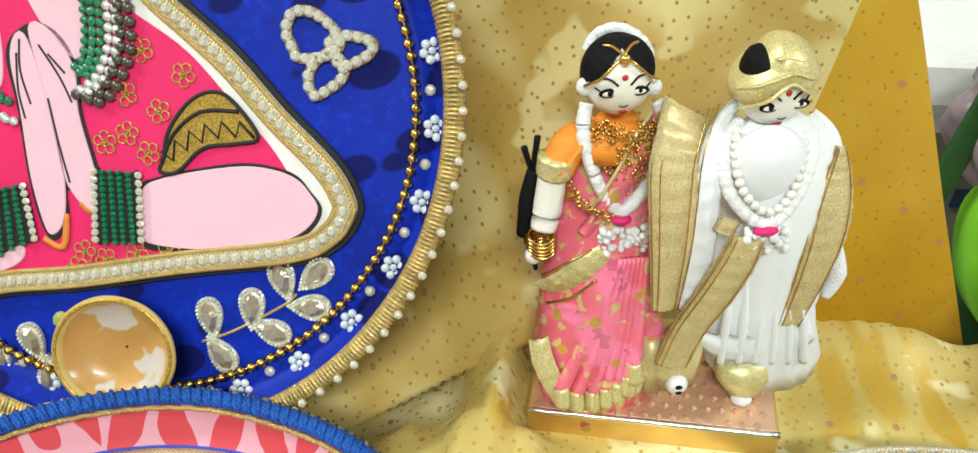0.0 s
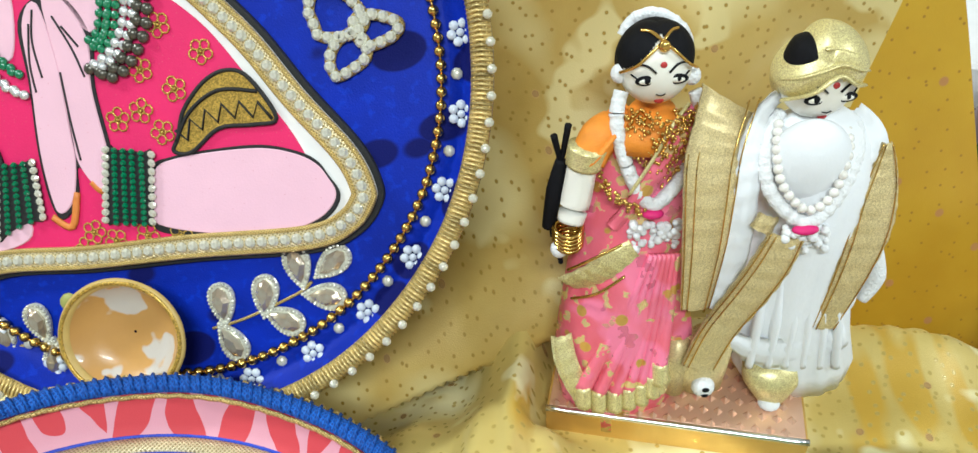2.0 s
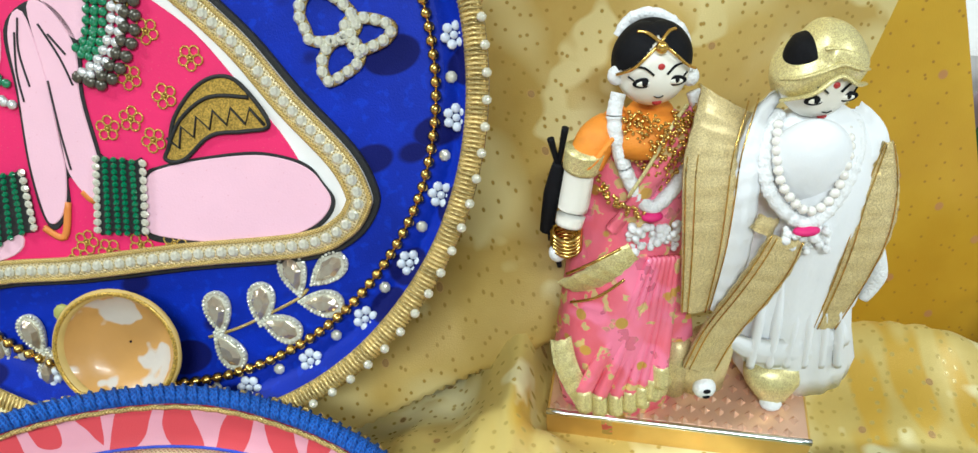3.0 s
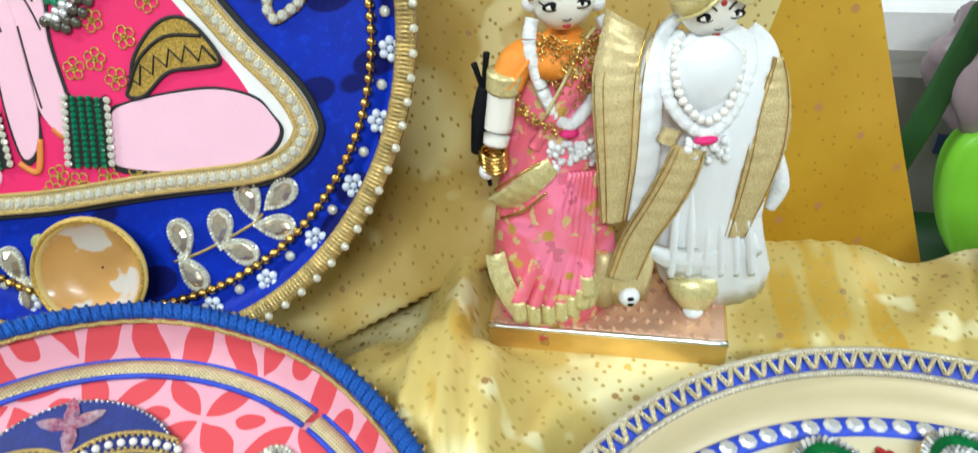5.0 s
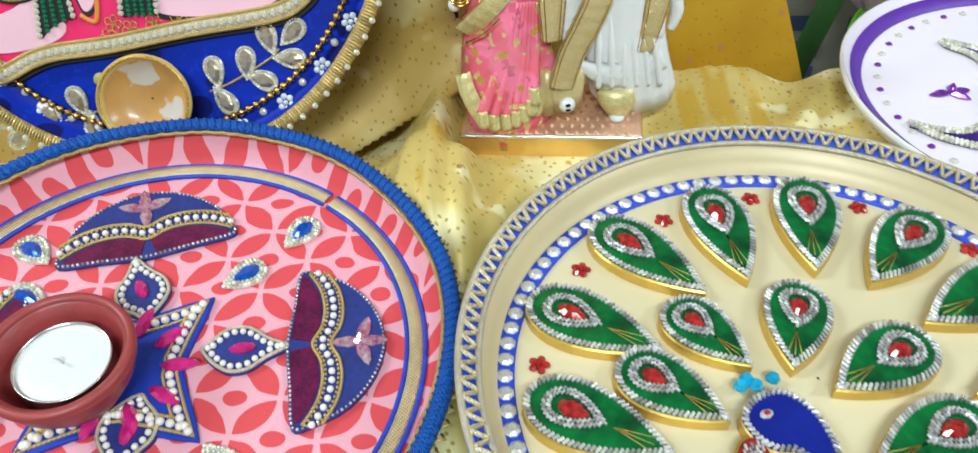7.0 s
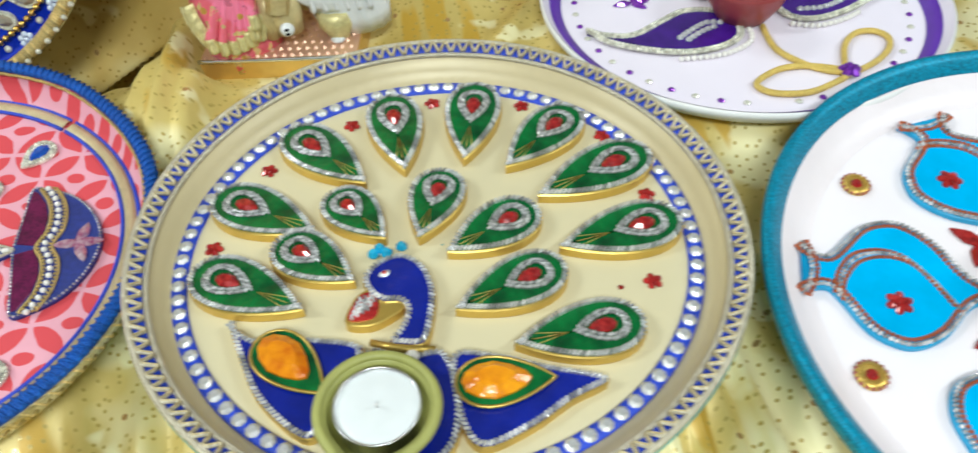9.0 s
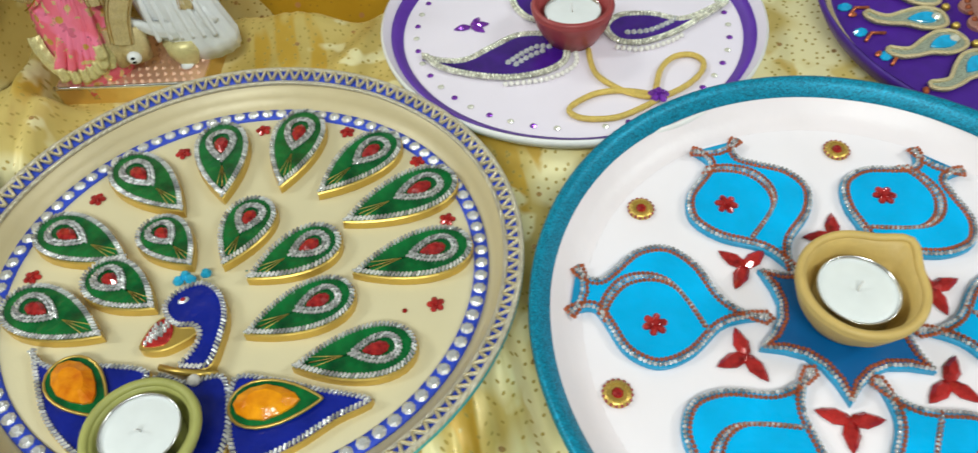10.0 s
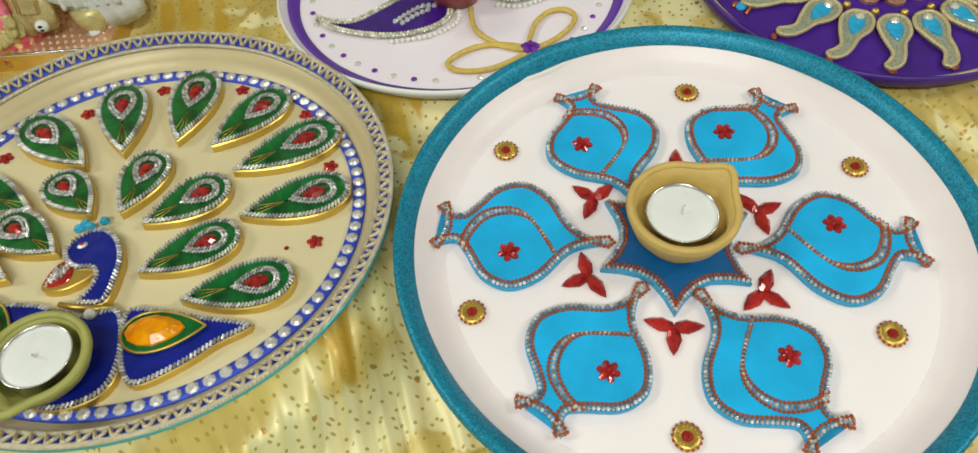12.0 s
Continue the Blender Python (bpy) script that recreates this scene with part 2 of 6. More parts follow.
def lathe(profile, segs=48, close=False, wob=0.0):
    """Turns (radius, height) pairs about z."""
    v, f = [], []
    k = len(profile)
    for i in range(segs):
        a = 2 * math.pi * i / segs
        c, s = math.cos(a), math.sin(a)
        for j, (r, z) in enumerate(profile):
            w = 1 + wob * noise.noise((c * 3, s * 3, j * 0.3))
            v.append((r * c * w, r * s * w, z))
    for i in range(segs):
        for j in range(k if close else k - 1):
            a, b = i * k + j, i * k + (j + 1) % k
            c, d = ((i + 1) % segs) * k + (j + 1) % k, ((i + 1) % segs) * k + j
            f.append((a, d, c, b))
    return v, f


def disc(r, z, segs=64):
    v = [(r * math.cos(2 * math.pi * i / segs), r * math.sin(2 * math.pi * i / segs), z) for i in range(segs)]
    return v, [tuple(range(segs))]


def ball(x, y, z, r, n=8, m=5, sz=1.0):
    v, f = [(x, y, z + r * sz)], []
    for j in range(1, m):
        p = math.pi * j / m
        for i in range(n):
            a = 2 * math.pi * i / n
            v.append((x + r * math.sin(p) * math.cos(a), y + r * math.sin(p) * math.sin(a), z + r * sz * math.cos(p)))
    v.append((x, y, z - r * sz))
    for i in range(n):
        f.append((0, 1 + i, 1 + (i + 1) % n))
        f.append((len(v) - 1, len(v) - 1 - n + (i + 1) % n, len(v) - 1 - n + i))
        for j in range(m - 2):
            a = 1 + j * n
            f.append((a + i, a + n + i, a + n + (i + 1) % n, a + (i + 1) % n))
    return v, f


def ellipsoid(c, r, n=16, m=10):
    v, f = ball(0, 0, 0, 1, n, m)
    return [(c[0] + p[0] * r[0], c[1] + p[1] * r[1], c[2] + p[2] * r[2]) for p in v], f


def spline(pts, closed=True, k=6):
    """A smooth line through a few points (Catmull-Rom), in two or three dimensions."""
    n = len(pts)
    out = []
    span = n if closed else n - 1
    for i in range(span):
        if closed:
            p = [pts[(i + j - 1) % n] for j in range(4)]
        else:
            p = [pts[min(max(i + j - 1, 0), n - 1)] for j in range(4)]
        for s in range(k):
            t = s / k
            out.append(tuple(0.5 * ((2 * p[1][a]) + (p[2][a] - p[0][a]) * t + (2 * p[0][a] - 5 * p[1][a] + 4 * p[2][a] - p[3][a]) * t * t
                             + (3 * p[1][a] - p[0][a] - 3 * p[2][a] + p[3][a]) * t ** 3) for a in range(len(pts[0]))))
    if not closed:
        out.append(tuple(pts[-1]))
    return out


def area2(line):
    return sum(a[0] * b[1] - b[0] * a[1] for a, b in zip(line, line[1:] + line[:1]))


def inset(line, d):
    """Moves a closed outline inwards by d."""
    line = list(line)
    if area2(line) < 0:
        line.reverse()
    n, out = len(line), []
    for i in range(n):
        ax, ay = line[i - 1][:2]
        bx, by = line[(i + 1) % n][:2]
        tx, ty = bx - ax, by - ay
        q = math.hypot(tx, ty) or 1
        out.append((line[i][0] - ty / q * d, line[i][1] + tx / q * d))
    return out


def plaque(line, z0, z1, bevel=0.0005):
    """A flat shape with thickness and a softened upper edge."""
    line = [p[:2] for p in line]
    if area2(line) < 0:
        line = line[::-1]
    rings = [[(x, y, z0) for x, y in line], [(x, y, z1 - bevel) for x, y in line]]
    if bevel:
        rings.append([(x, y, z1) for x, y in inset(line, bevel)])
    n = len(line)
    v = [p for r in rings for p in r]
    f = [(j * n + i, j * n + (i + 1) % n, (j + 1) * n + (i + 1) % n, (j + 1) * n + i) for j in range(len(rings) - 1) for i in range(n)]
    f.append(tuple((len(rings) - 1) * n + i for i in range(n)))
    f.append(tuple(reversed(range(n))))
    return v, f


def tube(line, r, n=6, closed=False, flat=1.0, twist=0.0):
    """A round or flattened cord along a line of three-dimensional points."""
    P = [Vector(p) for p in line]
    k = len(P)
    v, f = [], []
    for i in range(k):
        a = P[i - 1] if (closed or i) else P[0]
        b = P[(i + 1) % k] if (closed or i < k - 1) else P[-1]
        t = (b - a).normalized()
        up = Vector((0, 0, 1)) if abs(t.z) < 0.9 else Vector((0, 1, 0))
        s = t.cross(up).normalized()
        u = s.cross(t)
        rr = r[i] if isinstance(r, (list, tuple)) else r
        for j in range(n):
            q = 2 * math.pi * j / n + twist * i
            v.append(tuple(P[i] + s * (rr * math.cos(q)) + u * (rr * flat * math.sin(q))))
    for i in range(k if closed else k - 1):
        for j in range(n):
            a, b = i * n + j, i * n + (j + 1) % n
            c, d = ((i + 1) % k) * n + (j + 1) % n, ((i + 1) % k) * n + j
            f.append((a, b, c, d))
    if not closed:
        f.append(tuple(reversed(range(n))))
        f.append(tuple(range((k - 1) * n, k * n)))
    return v, f


def spaced(line, gap, closed=True):
    """Points at equal steps along a line, with the direction of travel."""
    pts = [tuple(p) for p in line] + ([tuple(line[0])] if closed else [])
    seg = [math.dist(a, b) for a, b in zip(pts, pts[1:])]
    total = sum(seg)
    n = max(1, round(total / gap))
    out, i, done = [], 0, 0.0
    for k in range(n if closed else n + 1):
        want = total * k / n
        while i < len(seg) - 1 and done + seg[i] < want:
            done += seg[i]
            i += 1
        t = (want - done) / (seg[i] or 1)
        a, b = pts[i], pts[i + 1]
        out.append((tuple(p + (q - p) * t for p, q in zip(a, b)), math.atan2(b[1] - a[1], b[0] - a[0])))
    return out


def ring_line(r, z, n=96, a0=0.0, a1=360.0, wob=0.0):
    """Points of a circle, or of an arc, a hand's unevenness in it."""
    out = []
    full = abs(a1 - a0) >= 360
    for i in range(n if full else n + 1):
        a = math.radians(a0 + (a1 - a0) * i / n)
        w = 1 + wob * noise.noise((math.cos(a) * 2.5, math.sin(a) * 2.5, r * 50))
        out.append((r * w * math.cos(a), r * w * math.sin(a), z))
    return out


def gem(x, y, z, a, b, h, turn=0.0, n=8, drop=0.0):
    """A faceted stone: girdle, crown and table; drop draws one end out to a point."""
    v, f = [], []
    c, s = math.cos(turn), math.sin(turn)
    for k, (q, zz) in enumerate(((1.0, 0.0), (1.0, h * 0.35), (0.55, h))):
        for i in range(n):
            t = 2 * math.pi * i / n
            px, py = a * math.cos(t) * q, b * math.sin(t) * q
            if drop:
                py *= 1 - drop * max(0.0, math.cos(t)) ** 1.2 * 0.9
                px *= 1 + drop * 0.25 * max(0.0, math.cos(t)) ** 3
            v.append((x + px * c - py * s, y + px * s + py * c, z + zz))
    for k in range(2):
        for i in range(n):
            f.append((k * n + i, k * n + (i + 1) % n, (k + 1) * n + (i + 1) % n, (k + 1) * n + i))
    f.append(tuple(2 * n + i for i in range(n)))
    return v, f


def drop_line(length, width, k=30, m=0.9):
    """Outline of a drop: round at -x, pointed at +x, its middle at the origin."""
    ts = [2 * math.pi * i / k for i in range(k)]
    ys = [math.sin(t) * abs(math.sin(t / 2)) ** m for t in ts]
    top = max(ys)
    return [(math.cos(t) * length / 2, y / top * width / 2) for t, y in zip(ts, ys)]


def placed(line, x, y, turn):
    c, s = math.cos(turn), math.sin(turn)
    return [(x + p[0] * c - p[1] * s, y + p[0] * s + p[1] * c) for p in line]


def stones_along(mesh, line, gap, r, z, slot=0, closed=True, h=0.9, n=6):
    for p, _ in spaced(line, gap, closed):
        mesh.add(gem(p[0], p[1], z, r, r, r * h, 0.3, n), slot, False)


def frame_at(c, n):
    """A pose at c whose z is n and whose y points away from the camera's side, up the slope."""
    nz = Vector(n).normalized()
    v = Vector((0, 1, 0))
    v = (v - nz * v.dot(nz)).normalized()
    u = v.cross(nz)
    m = Matrix((u, v, nz)).transposed().to_4x4()
    return Matrix.Translation(c) @ m


# ---- the plan: plates (centre of the floor, its normal, rim radius, rim height, floor radius) ----
PLATES = {
    "teal": ((0.4175, 0.0062, 0.0155), (0.035, 0.0, 1.0), 0.1398, 0.0160, 0.1215),
    "cream": ((0.1578, 0.1014, 0.0262), (0.076, 0.049, 1.0), 0.1312, 0.0148, 0.1160),
    "lilac": ((0.359, 0.244, 0.0095), (0.040, 0.080, 1.0), 0.1160, 0.0100, 0.106),
    "pink": ((-0.0895, 0.154, 0.0295), (0.135, -0.045, 1.0), 0.1180, 0.0190, 0.1075),
    "violet": ((0.6166, 0.1777, 0.0102), (0.0, -0.02, 1.0), 0.1200, 0.0144, 0.110),
    "blue": ((-0.0925, 0.343, 0.1322), (-0.122, -0.861, 0.494), 0.1235, 0.0138, 0.112),
}
POSE = {k: frame_at(p[0], p[1]) for k, p in PLATES.items()}
POSE["blue"] = POSE["blue"] @ Matrix.Scale(1.02, 4)
BASE_C, BASE_TURN = (0.0942, 0.2881), -13.9


def wall_profile(key):
    """Radius and height of a plate's inner wall, from its floor to its lip."""
    c, n, r, lip, rf = PLATES[key]
    w = r - rf
    if key == "cream":
        return [(rf - 0.004, 0), (rf, 0.0006), (rf + w * 0.22, lip * 0.40), (rf + w * 0.46, lip * 0.74), (r - 0.001, lip)]
    return [(rf - 0.004, 0), (rf, 0.0006), (rf + w * 0.3, lip * 0.30), (rf + w * 0.75, lip * 0.8), (r - 0.001, lip)]


def smooth(a, b, x):
    t = min(1.0, max(0.0, (x - a) / (b - a)))
    return t * t * (3 - 2 * t)


def ridge(x, y, ax, ay, bx, by, width, height):
    """A fold of cloth along a line."""
    dx, dy = bx - ax, by - ay
    L = math.hypot(dx, dy)
    t = ((x - ax) * dx + (y - ay) * dy) / (L * L)
    d = ((x - ax) * dy - (y - ay) * dx) / L
    e = smooth(-0.15, 0.2, t) * smooth(1.15, 0.8, t)
    return height * e * math.exp(-(d / width) ** 2)


def cloth_height(x, y):
    n = noise.noise((x * 9, y * 5, 0.3)) * 0.004 + noise.noise((x * 26, y * 13, 2.0)) * 0.0022 + noise.noise((x * 60, y * 40, 5.0)) * 0.0008
    z = 0.002 + n
    # gathers that run towards the viewer between the plates
    g = smooth(0.12, 0.02, y) * smooth(-0.3, 0.2, x)
    w = math.sin(x * 190 + 5.0 * noise.noise((x * 9, y * 4, 7)) + y * 16)
    z += g * (0.0085 * (1 - 2 * abs(w)) + 0.0035 * math.sin(x * 430 + 4 * noise.noise((x * 15, y * 6, 4)) - y * 20)) * (0.7 + 0.7 * noise.noise((x * 9, y * 3, 1)))
    z += 0.0010 * smooth(0.20, 0.30, y) * smooth(0.0, 0.2, x) * math.sin((x - y * 0.8) * 170 + 2 * noise.noise((x * 9, y * 9, 2)))
    z -= 0.022 * smooth(-0.09, -0.03, x) * smooth(0.035, 0.005, x) * smooth(0.265, 0.30, y)
    z += ridge(x, y, 0.010, 0.190, 0.066, 0.420, 0.026, 0.026)
    z += ridge(x, y, 0.034, 0.185, 0.044, 0.262, 0.005, 0.010)
    z += ridge(x, y, 0.020, 0.200, 0.034, 0.290, 0.004, 0.006)
    z += ridge(x, y, 0.000, 0.195, 0.020, 0.270, 0.005, 0.008)
    z += ridge(x, y, 0.050, 0.215, 0.075, 0.255, 0.005, 0.005)
    z += ridge(x, y, 0.20, 0.235, 0.27, 0.31, 0.010, 0.006)
    z += ridge(x, y, -0.02, 0.25, 0.005, 0.315, 0.011, 0.008)
    z += ridge(x, y, 0.10, 0.312, 0.22, 0.300, 0.016, 0.010)
    z += ridge(x, y, 0.165, 0.26, 0.215, 0.32, 0.014, 0.006)
    # flat where things stand
    w_all, t_all = 0.0, 0.0
    for c, nrm, r, lip, rf in [PLATES[k] for k in ("teal", "cream", "lilac", "pink", "violet")]:
        d = math.hypot(x - c[0], y - c[1])
        w = smooth(rf + 0.020, rf - 0.012, d)
        if w:
            plane = c[2] - (nrm[0] * (x - c[0]) + nrm[1] * (y - c[1])) / nrm[2] - 0.0035
            w_all, t_all = w_all + w, t_all + w * plane
    bx, by = x - BASE_C[0], y - BASE_C[1]
    w = smooth(0.060, 0.048, abs(bx - by * 0.25)) * smooth(0.040, 0.026, abs(by + bx * 0.25))
    if w:
        w_all, t_all = w_all + w, t_all + w * 0.0035
    if w_all:
        w1 = min(1.0, w_all)
        z = z * (1 - w1) + (t_all / w_all) * w1
    for c, nrm, r, lip, rf in [PLATES[k] for k in ("teal", "cream", "lilac", "pink", "violet")]:
        d = math.hypot(x - c[0], y - c[1])
        if d < r + 0.004:
            plane = c[2] - (nrm[0] * (x - c[0]) + nrm[1] * (y - c[1])) / nrm[2] - 0.0035
            z = min(z, plane + 0.7 * lip * max(0.0, (d - rf) / (r - rf)))
    # rolls over the back and front edges of the table
    edge = 0.335 - 0.034 * smooth(0.13, 0.22, x) * smooth(0.38, 0.29, x) + 0.004 * noise.noise((x * 14, 0, 3))
    z -= smooth(edge - 0.004, edge + 0.036, y) * 0.16 + smooth(-0.55, -0.62, y) * 0.3
    return z


def grid_cloth(name, x0, x1, y0, y1, step, f):
    nx, ny = round((x1 - x0) / step) + 1, round((y1 - y0) / step) + 1
    v = [f(x0 + i * step, y0 + j * step) for j in range(ny) for i in range(nx)]
    q = [(j * nx + i, j * nx + i + 1, (j + 1) * nx + i + 1, (j + 1) * nx + i) for j in range(ny - 1) for i in range(nx - 1)]
    mm = Mesh().add((v, q))
    return mm


# ---- the hall that closes the place: its walls and ceiling are added ----
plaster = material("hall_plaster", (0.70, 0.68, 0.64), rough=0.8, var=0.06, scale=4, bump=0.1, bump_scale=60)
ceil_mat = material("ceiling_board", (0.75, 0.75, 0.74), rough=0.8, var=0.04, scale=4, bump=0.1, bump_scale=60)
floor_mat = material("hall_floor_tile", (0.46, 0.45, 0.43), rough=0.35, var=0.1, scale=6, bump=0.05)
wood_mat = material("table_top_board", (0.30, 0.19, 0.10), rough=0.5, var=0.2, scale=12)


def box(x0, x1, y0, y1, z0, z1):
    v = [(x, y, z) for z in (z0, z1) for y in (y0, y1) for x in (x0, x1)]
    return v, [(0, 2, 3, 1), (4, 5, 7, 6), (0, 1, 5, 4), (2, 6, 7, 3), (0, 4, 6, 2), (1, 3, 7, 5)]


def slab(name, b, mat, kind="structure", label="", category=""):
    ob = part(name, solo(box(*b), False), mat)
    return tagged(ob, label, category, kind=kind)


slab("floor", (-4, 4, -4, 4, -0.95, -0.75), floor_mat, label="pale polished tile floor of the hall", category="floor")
slab("ceiling", (-4, 4, -4, 4, 2.0, 2.1), ceil_mat, label="plain white board ceiling, added out of view to close the hall", category="ceiling")
slab("wall_north", (-4, 4, 3.9, 4.05, -0.75, 2.0), plaster, label="plain off-white plaster wall, added to close the hall", category="wall")
slab("wall_south", (-4, 4, -4.05, -3.9, -0.75, 2.0), plaster, label="plain off-white plaster wall, added to close the hall", category="wall")
slab("wall_east", (3.9, 4.05, -3.9, 3.9, -0.75, 2.0), plaster, label="plain off-white plaster wall, added to close the hall", category="wall")
slab("wall_west", (-4.05, -3.9, -3.9, 3.9, -0.75, 2.0), plaster, label="plain off-white plaster wall, added to close the hall", category="wall")

# ---- table, cloth and backdrop ----
table = thing("display_table", pose(0.3, -0.15, -0.75), "wooden display table under the gold cloth", "table")
part("tabletop", solo(box(-0.95, 0.95, -0.42, 0.435, 0.69, 0.715), False), wood_mat, table)
for lx in (-0.9, 0.9):
    for ly in (-0.38, 0.40):
        part("leg", solo(box(lx - 0.025, lx + 0.025, ly - 0.025, ly + 0.025, 0, 0.69), False), wood_mat, table)

cm = grid_cloth("table_cloth", -0.55, 1.05, -0.64, 0.376, 0.004, lambda x, y: (x, y, cloth_height(x, y)))
tagged(part("table_cloth", cm, cloth_gold), "pale gold tissue cloth with foil dots, spread in soft folds", "cloth")


def back_y(x, z):
    return 0.352 + 0.24 * z


def back_point(s, t):
    """The amber cloth over the leaning board: s along it, t up it."""
    z = -0.16 + 0.56 * t
    right = 0.2545 - 0.30 * z
    x = -0.62 + (right + 0.62) * s
    y = back_y(x, z) + 0.002 * noise.noise((x * 12, z * 5, 1)) + 0.001 * noise.noise((x * 40, z * 14, 4))
    return (x, y, z)


nx, nz = 150, 80
bv = [back_point(i / nx, j / nz) for j in range(nz + 1) for i in range(nx + 1)]
bf = [(j * (nx + 1) + i, j * (nx + 1) + i + 1, (j + 1) * (nx + 1) + i + 1, (j + 1) * (nx + 1) + i) for j in range(nz) for i in range(nx)]
back = thing("backdrop_board", pose(0, 0, 0), "leaning display board covered in amber gold satin", "backdrop")
part("satin_cover", Mesh().add((bv, bf)), cloth_amber, back)
bb = [back_point(s, t) for s, t in ((0, 0), (0.998, 0), (0.998, 1), (0, 1))]
bb = [(p[0], p[1] + 0.004, p[2]) for p in bb] + [(p[0], p[1] + 0.022, p[2]) for p in bb]
part("board", solo((bb, [(0, 1, 2, 3), (7, 6, 5, 4), (0, 4, 5, 1), (1, 5, 6, 2), (2, 6, 7, 3), (3, 7, 4, 0)]), False), wood_mat, back)


def drape_point(s, t):
    """The dotted tissue that hangs over the board and gathers down to the table."""
    z = -0.02 + 0.412 * t
    right = 0.176 + 0.045 * smooth(0.05, 0.5, t) - 0.02 * smooth(0.0, 0.12, t)
    x = -0.60 + (right + 0.60) * s
    y = back_y(x, z) - 0.008
    fold = math.sin((x * 0.9 - z * 0.75) * 60 + 2 * noise.noise((x * 6, z * 4, 3)))
    broad = noise.noise((x * 9 + z * 5, z * 6 - x * 3, 12))
    y -= (1 - smooth(0.9, 1.0, s)) * (0.005 * (0.7 + fold * 0.7) + 0.012 * max(0.0, broad + 0.25)) + 0.003 * noise.noise((x * 22, z * 9, 8))
    # one deep tuck that climbs towards the dolls
    d = (z - (0.0055 + x * 0.42))
    y -= 0.042 * math.exp(-(d / 0.045) ** 2) * (1 if d > 0 else math.exp(-(d / 0.003) ** 2)) * smooth(-0.16, -0.04, x) * smooth(0.10, 0.055, x)
    return (x, y, z)


nx, nz = 260, 200
dv = [drape_point(i / nx, j / nz) for j in range(nz + 1) for i in range(nx + 1)]
df = [(j * (nx + 1) + i, j * (nx + 1) + i + 1, (j + 1) * (nx + 1) + i + 1, (j + 1) * (nx + 1) + i) for j in range(nz) for i in range(nx)]
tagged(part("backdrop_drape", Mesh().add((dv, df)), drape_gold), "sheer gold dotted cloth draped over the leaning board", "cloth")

# ---- housings of the added ceiling lamps ----
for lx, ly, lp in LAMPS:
    lt = thing("ceiling_light", pose(lx, ly, 2.0), "long white ceiling light, added out of view", "ceiling light", "ceiling lights of the hall")
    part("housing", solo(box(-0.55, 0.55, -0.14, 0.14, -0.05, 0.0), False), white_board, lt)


# ---- plates ----
def plate(key, floor_mat_, wall_mat, back_mat, label):
    """A thali with a flat floor and a flaring wall, covered on the inside."""
    c, n, r, lip, rf = PLATES[key]
    p = thing("decorated_plate", POSE[key], label, "plate", "decorated plates")
    th = 0.0022
    part("floor_cover", Mesh().add(lathe([(0.0005, 0), (rf * 0.5, 0), (rf - 0.004, 0)], 96)), floor_mat_, p)
    prof = wall_profile(key)
    part("wall_cover", Mesh().add(lathe(prof, 128)), wall_mat, p)
    w = r - rf
    out = [(r - 0.001, lip - 0.0004), (r + 0.0005, lip - 0.0012), (prof[3][0] + 0.0024, prof[3][1] - th), (prof[2][0] + 0.003, prof[2][1] - th), (rf + 0.0025, -0.0012), (rf - 0.002, -th), (0.0005, -th)]
    part("metal_shell", Mesh().add(lathe(out, 96)), back_mat, p)
    return p


steel = material("steel_plate", (0.62, 0.62, 0.62), rough=0.25, metal=1.0, var=0.08)
teal_metal = material("turquoise_backing", (0.10, 0.55, 0.62), rough=0.3, metal=0.5, var=0.1)
royal_velvet = material("royal_blue_brocade", (0.002, 0.020, 0.36), rough=0.5, spec=0.2, var=0.2, scale=60, bump=0.3, bump_scale=1500)
pink_print = material("pink_cotton", (0.80, 0.38, 0.46), rough=0.7, var=0.06, scale=60, bump=0.25, bump_scale=2500)
violet_cloth = material("violet_brocade", (0.055, 0.008, 0.24), rough=0.5, var=0.25, scale=90, bump=0.3, bump_scale=1500)

plate_teal = plate("teal", white_fabric, material("pinkish_satin_wall", (0.86, 0.77, 0.79), rough=0.4, var=0.06, scale=25, bump=0.3, bump_scale=90, dist=0.0015), steel, "white satin covered plate with turquoise pot motifs and teal rim")
plate_cream = plate("cream", cream_paper, material("tan_satin_wall", (0.60, 0.50, 0.29), rough=0.4, metal=0.05, var=0.08, scale=25, bump=0.25, bump_scale=90, dist=0.001), teal_metal, "cream covered plate with peacock feather motifs and braided rim")
plate_lilac = plate("lilac", lilac_fabric, lilac_fabric, white_board, "pale lilac plate with purple ring and paisley motifs")
plate_pink = plate("pink", pink_print, pink_print, steel, "pink leaf-print plate with blue lamp motifs and blue braid rim")
plate_violet = plate("violet", violet_cloth, violet_cloth, violet_cloth, "violet brocade plate with turquoise paisley motifs and braid")
plate_blue = plate("blue", royal_velvet, royal_velvet, steel, "royal blue brocade plate standing upright with an appliqued figure")


def wall_z(key, r):
    c, n, R, lip, rf = PLATES[key]
    prof = wall_profile(key)
    if r <= prof[0][0]:
        return 0.0
    for (a, za), (b, zb) in zip(prof, prof[1:]):
        if r <= b:
            return za + (zb - za) * (r - a) / (b - a)
    return lip


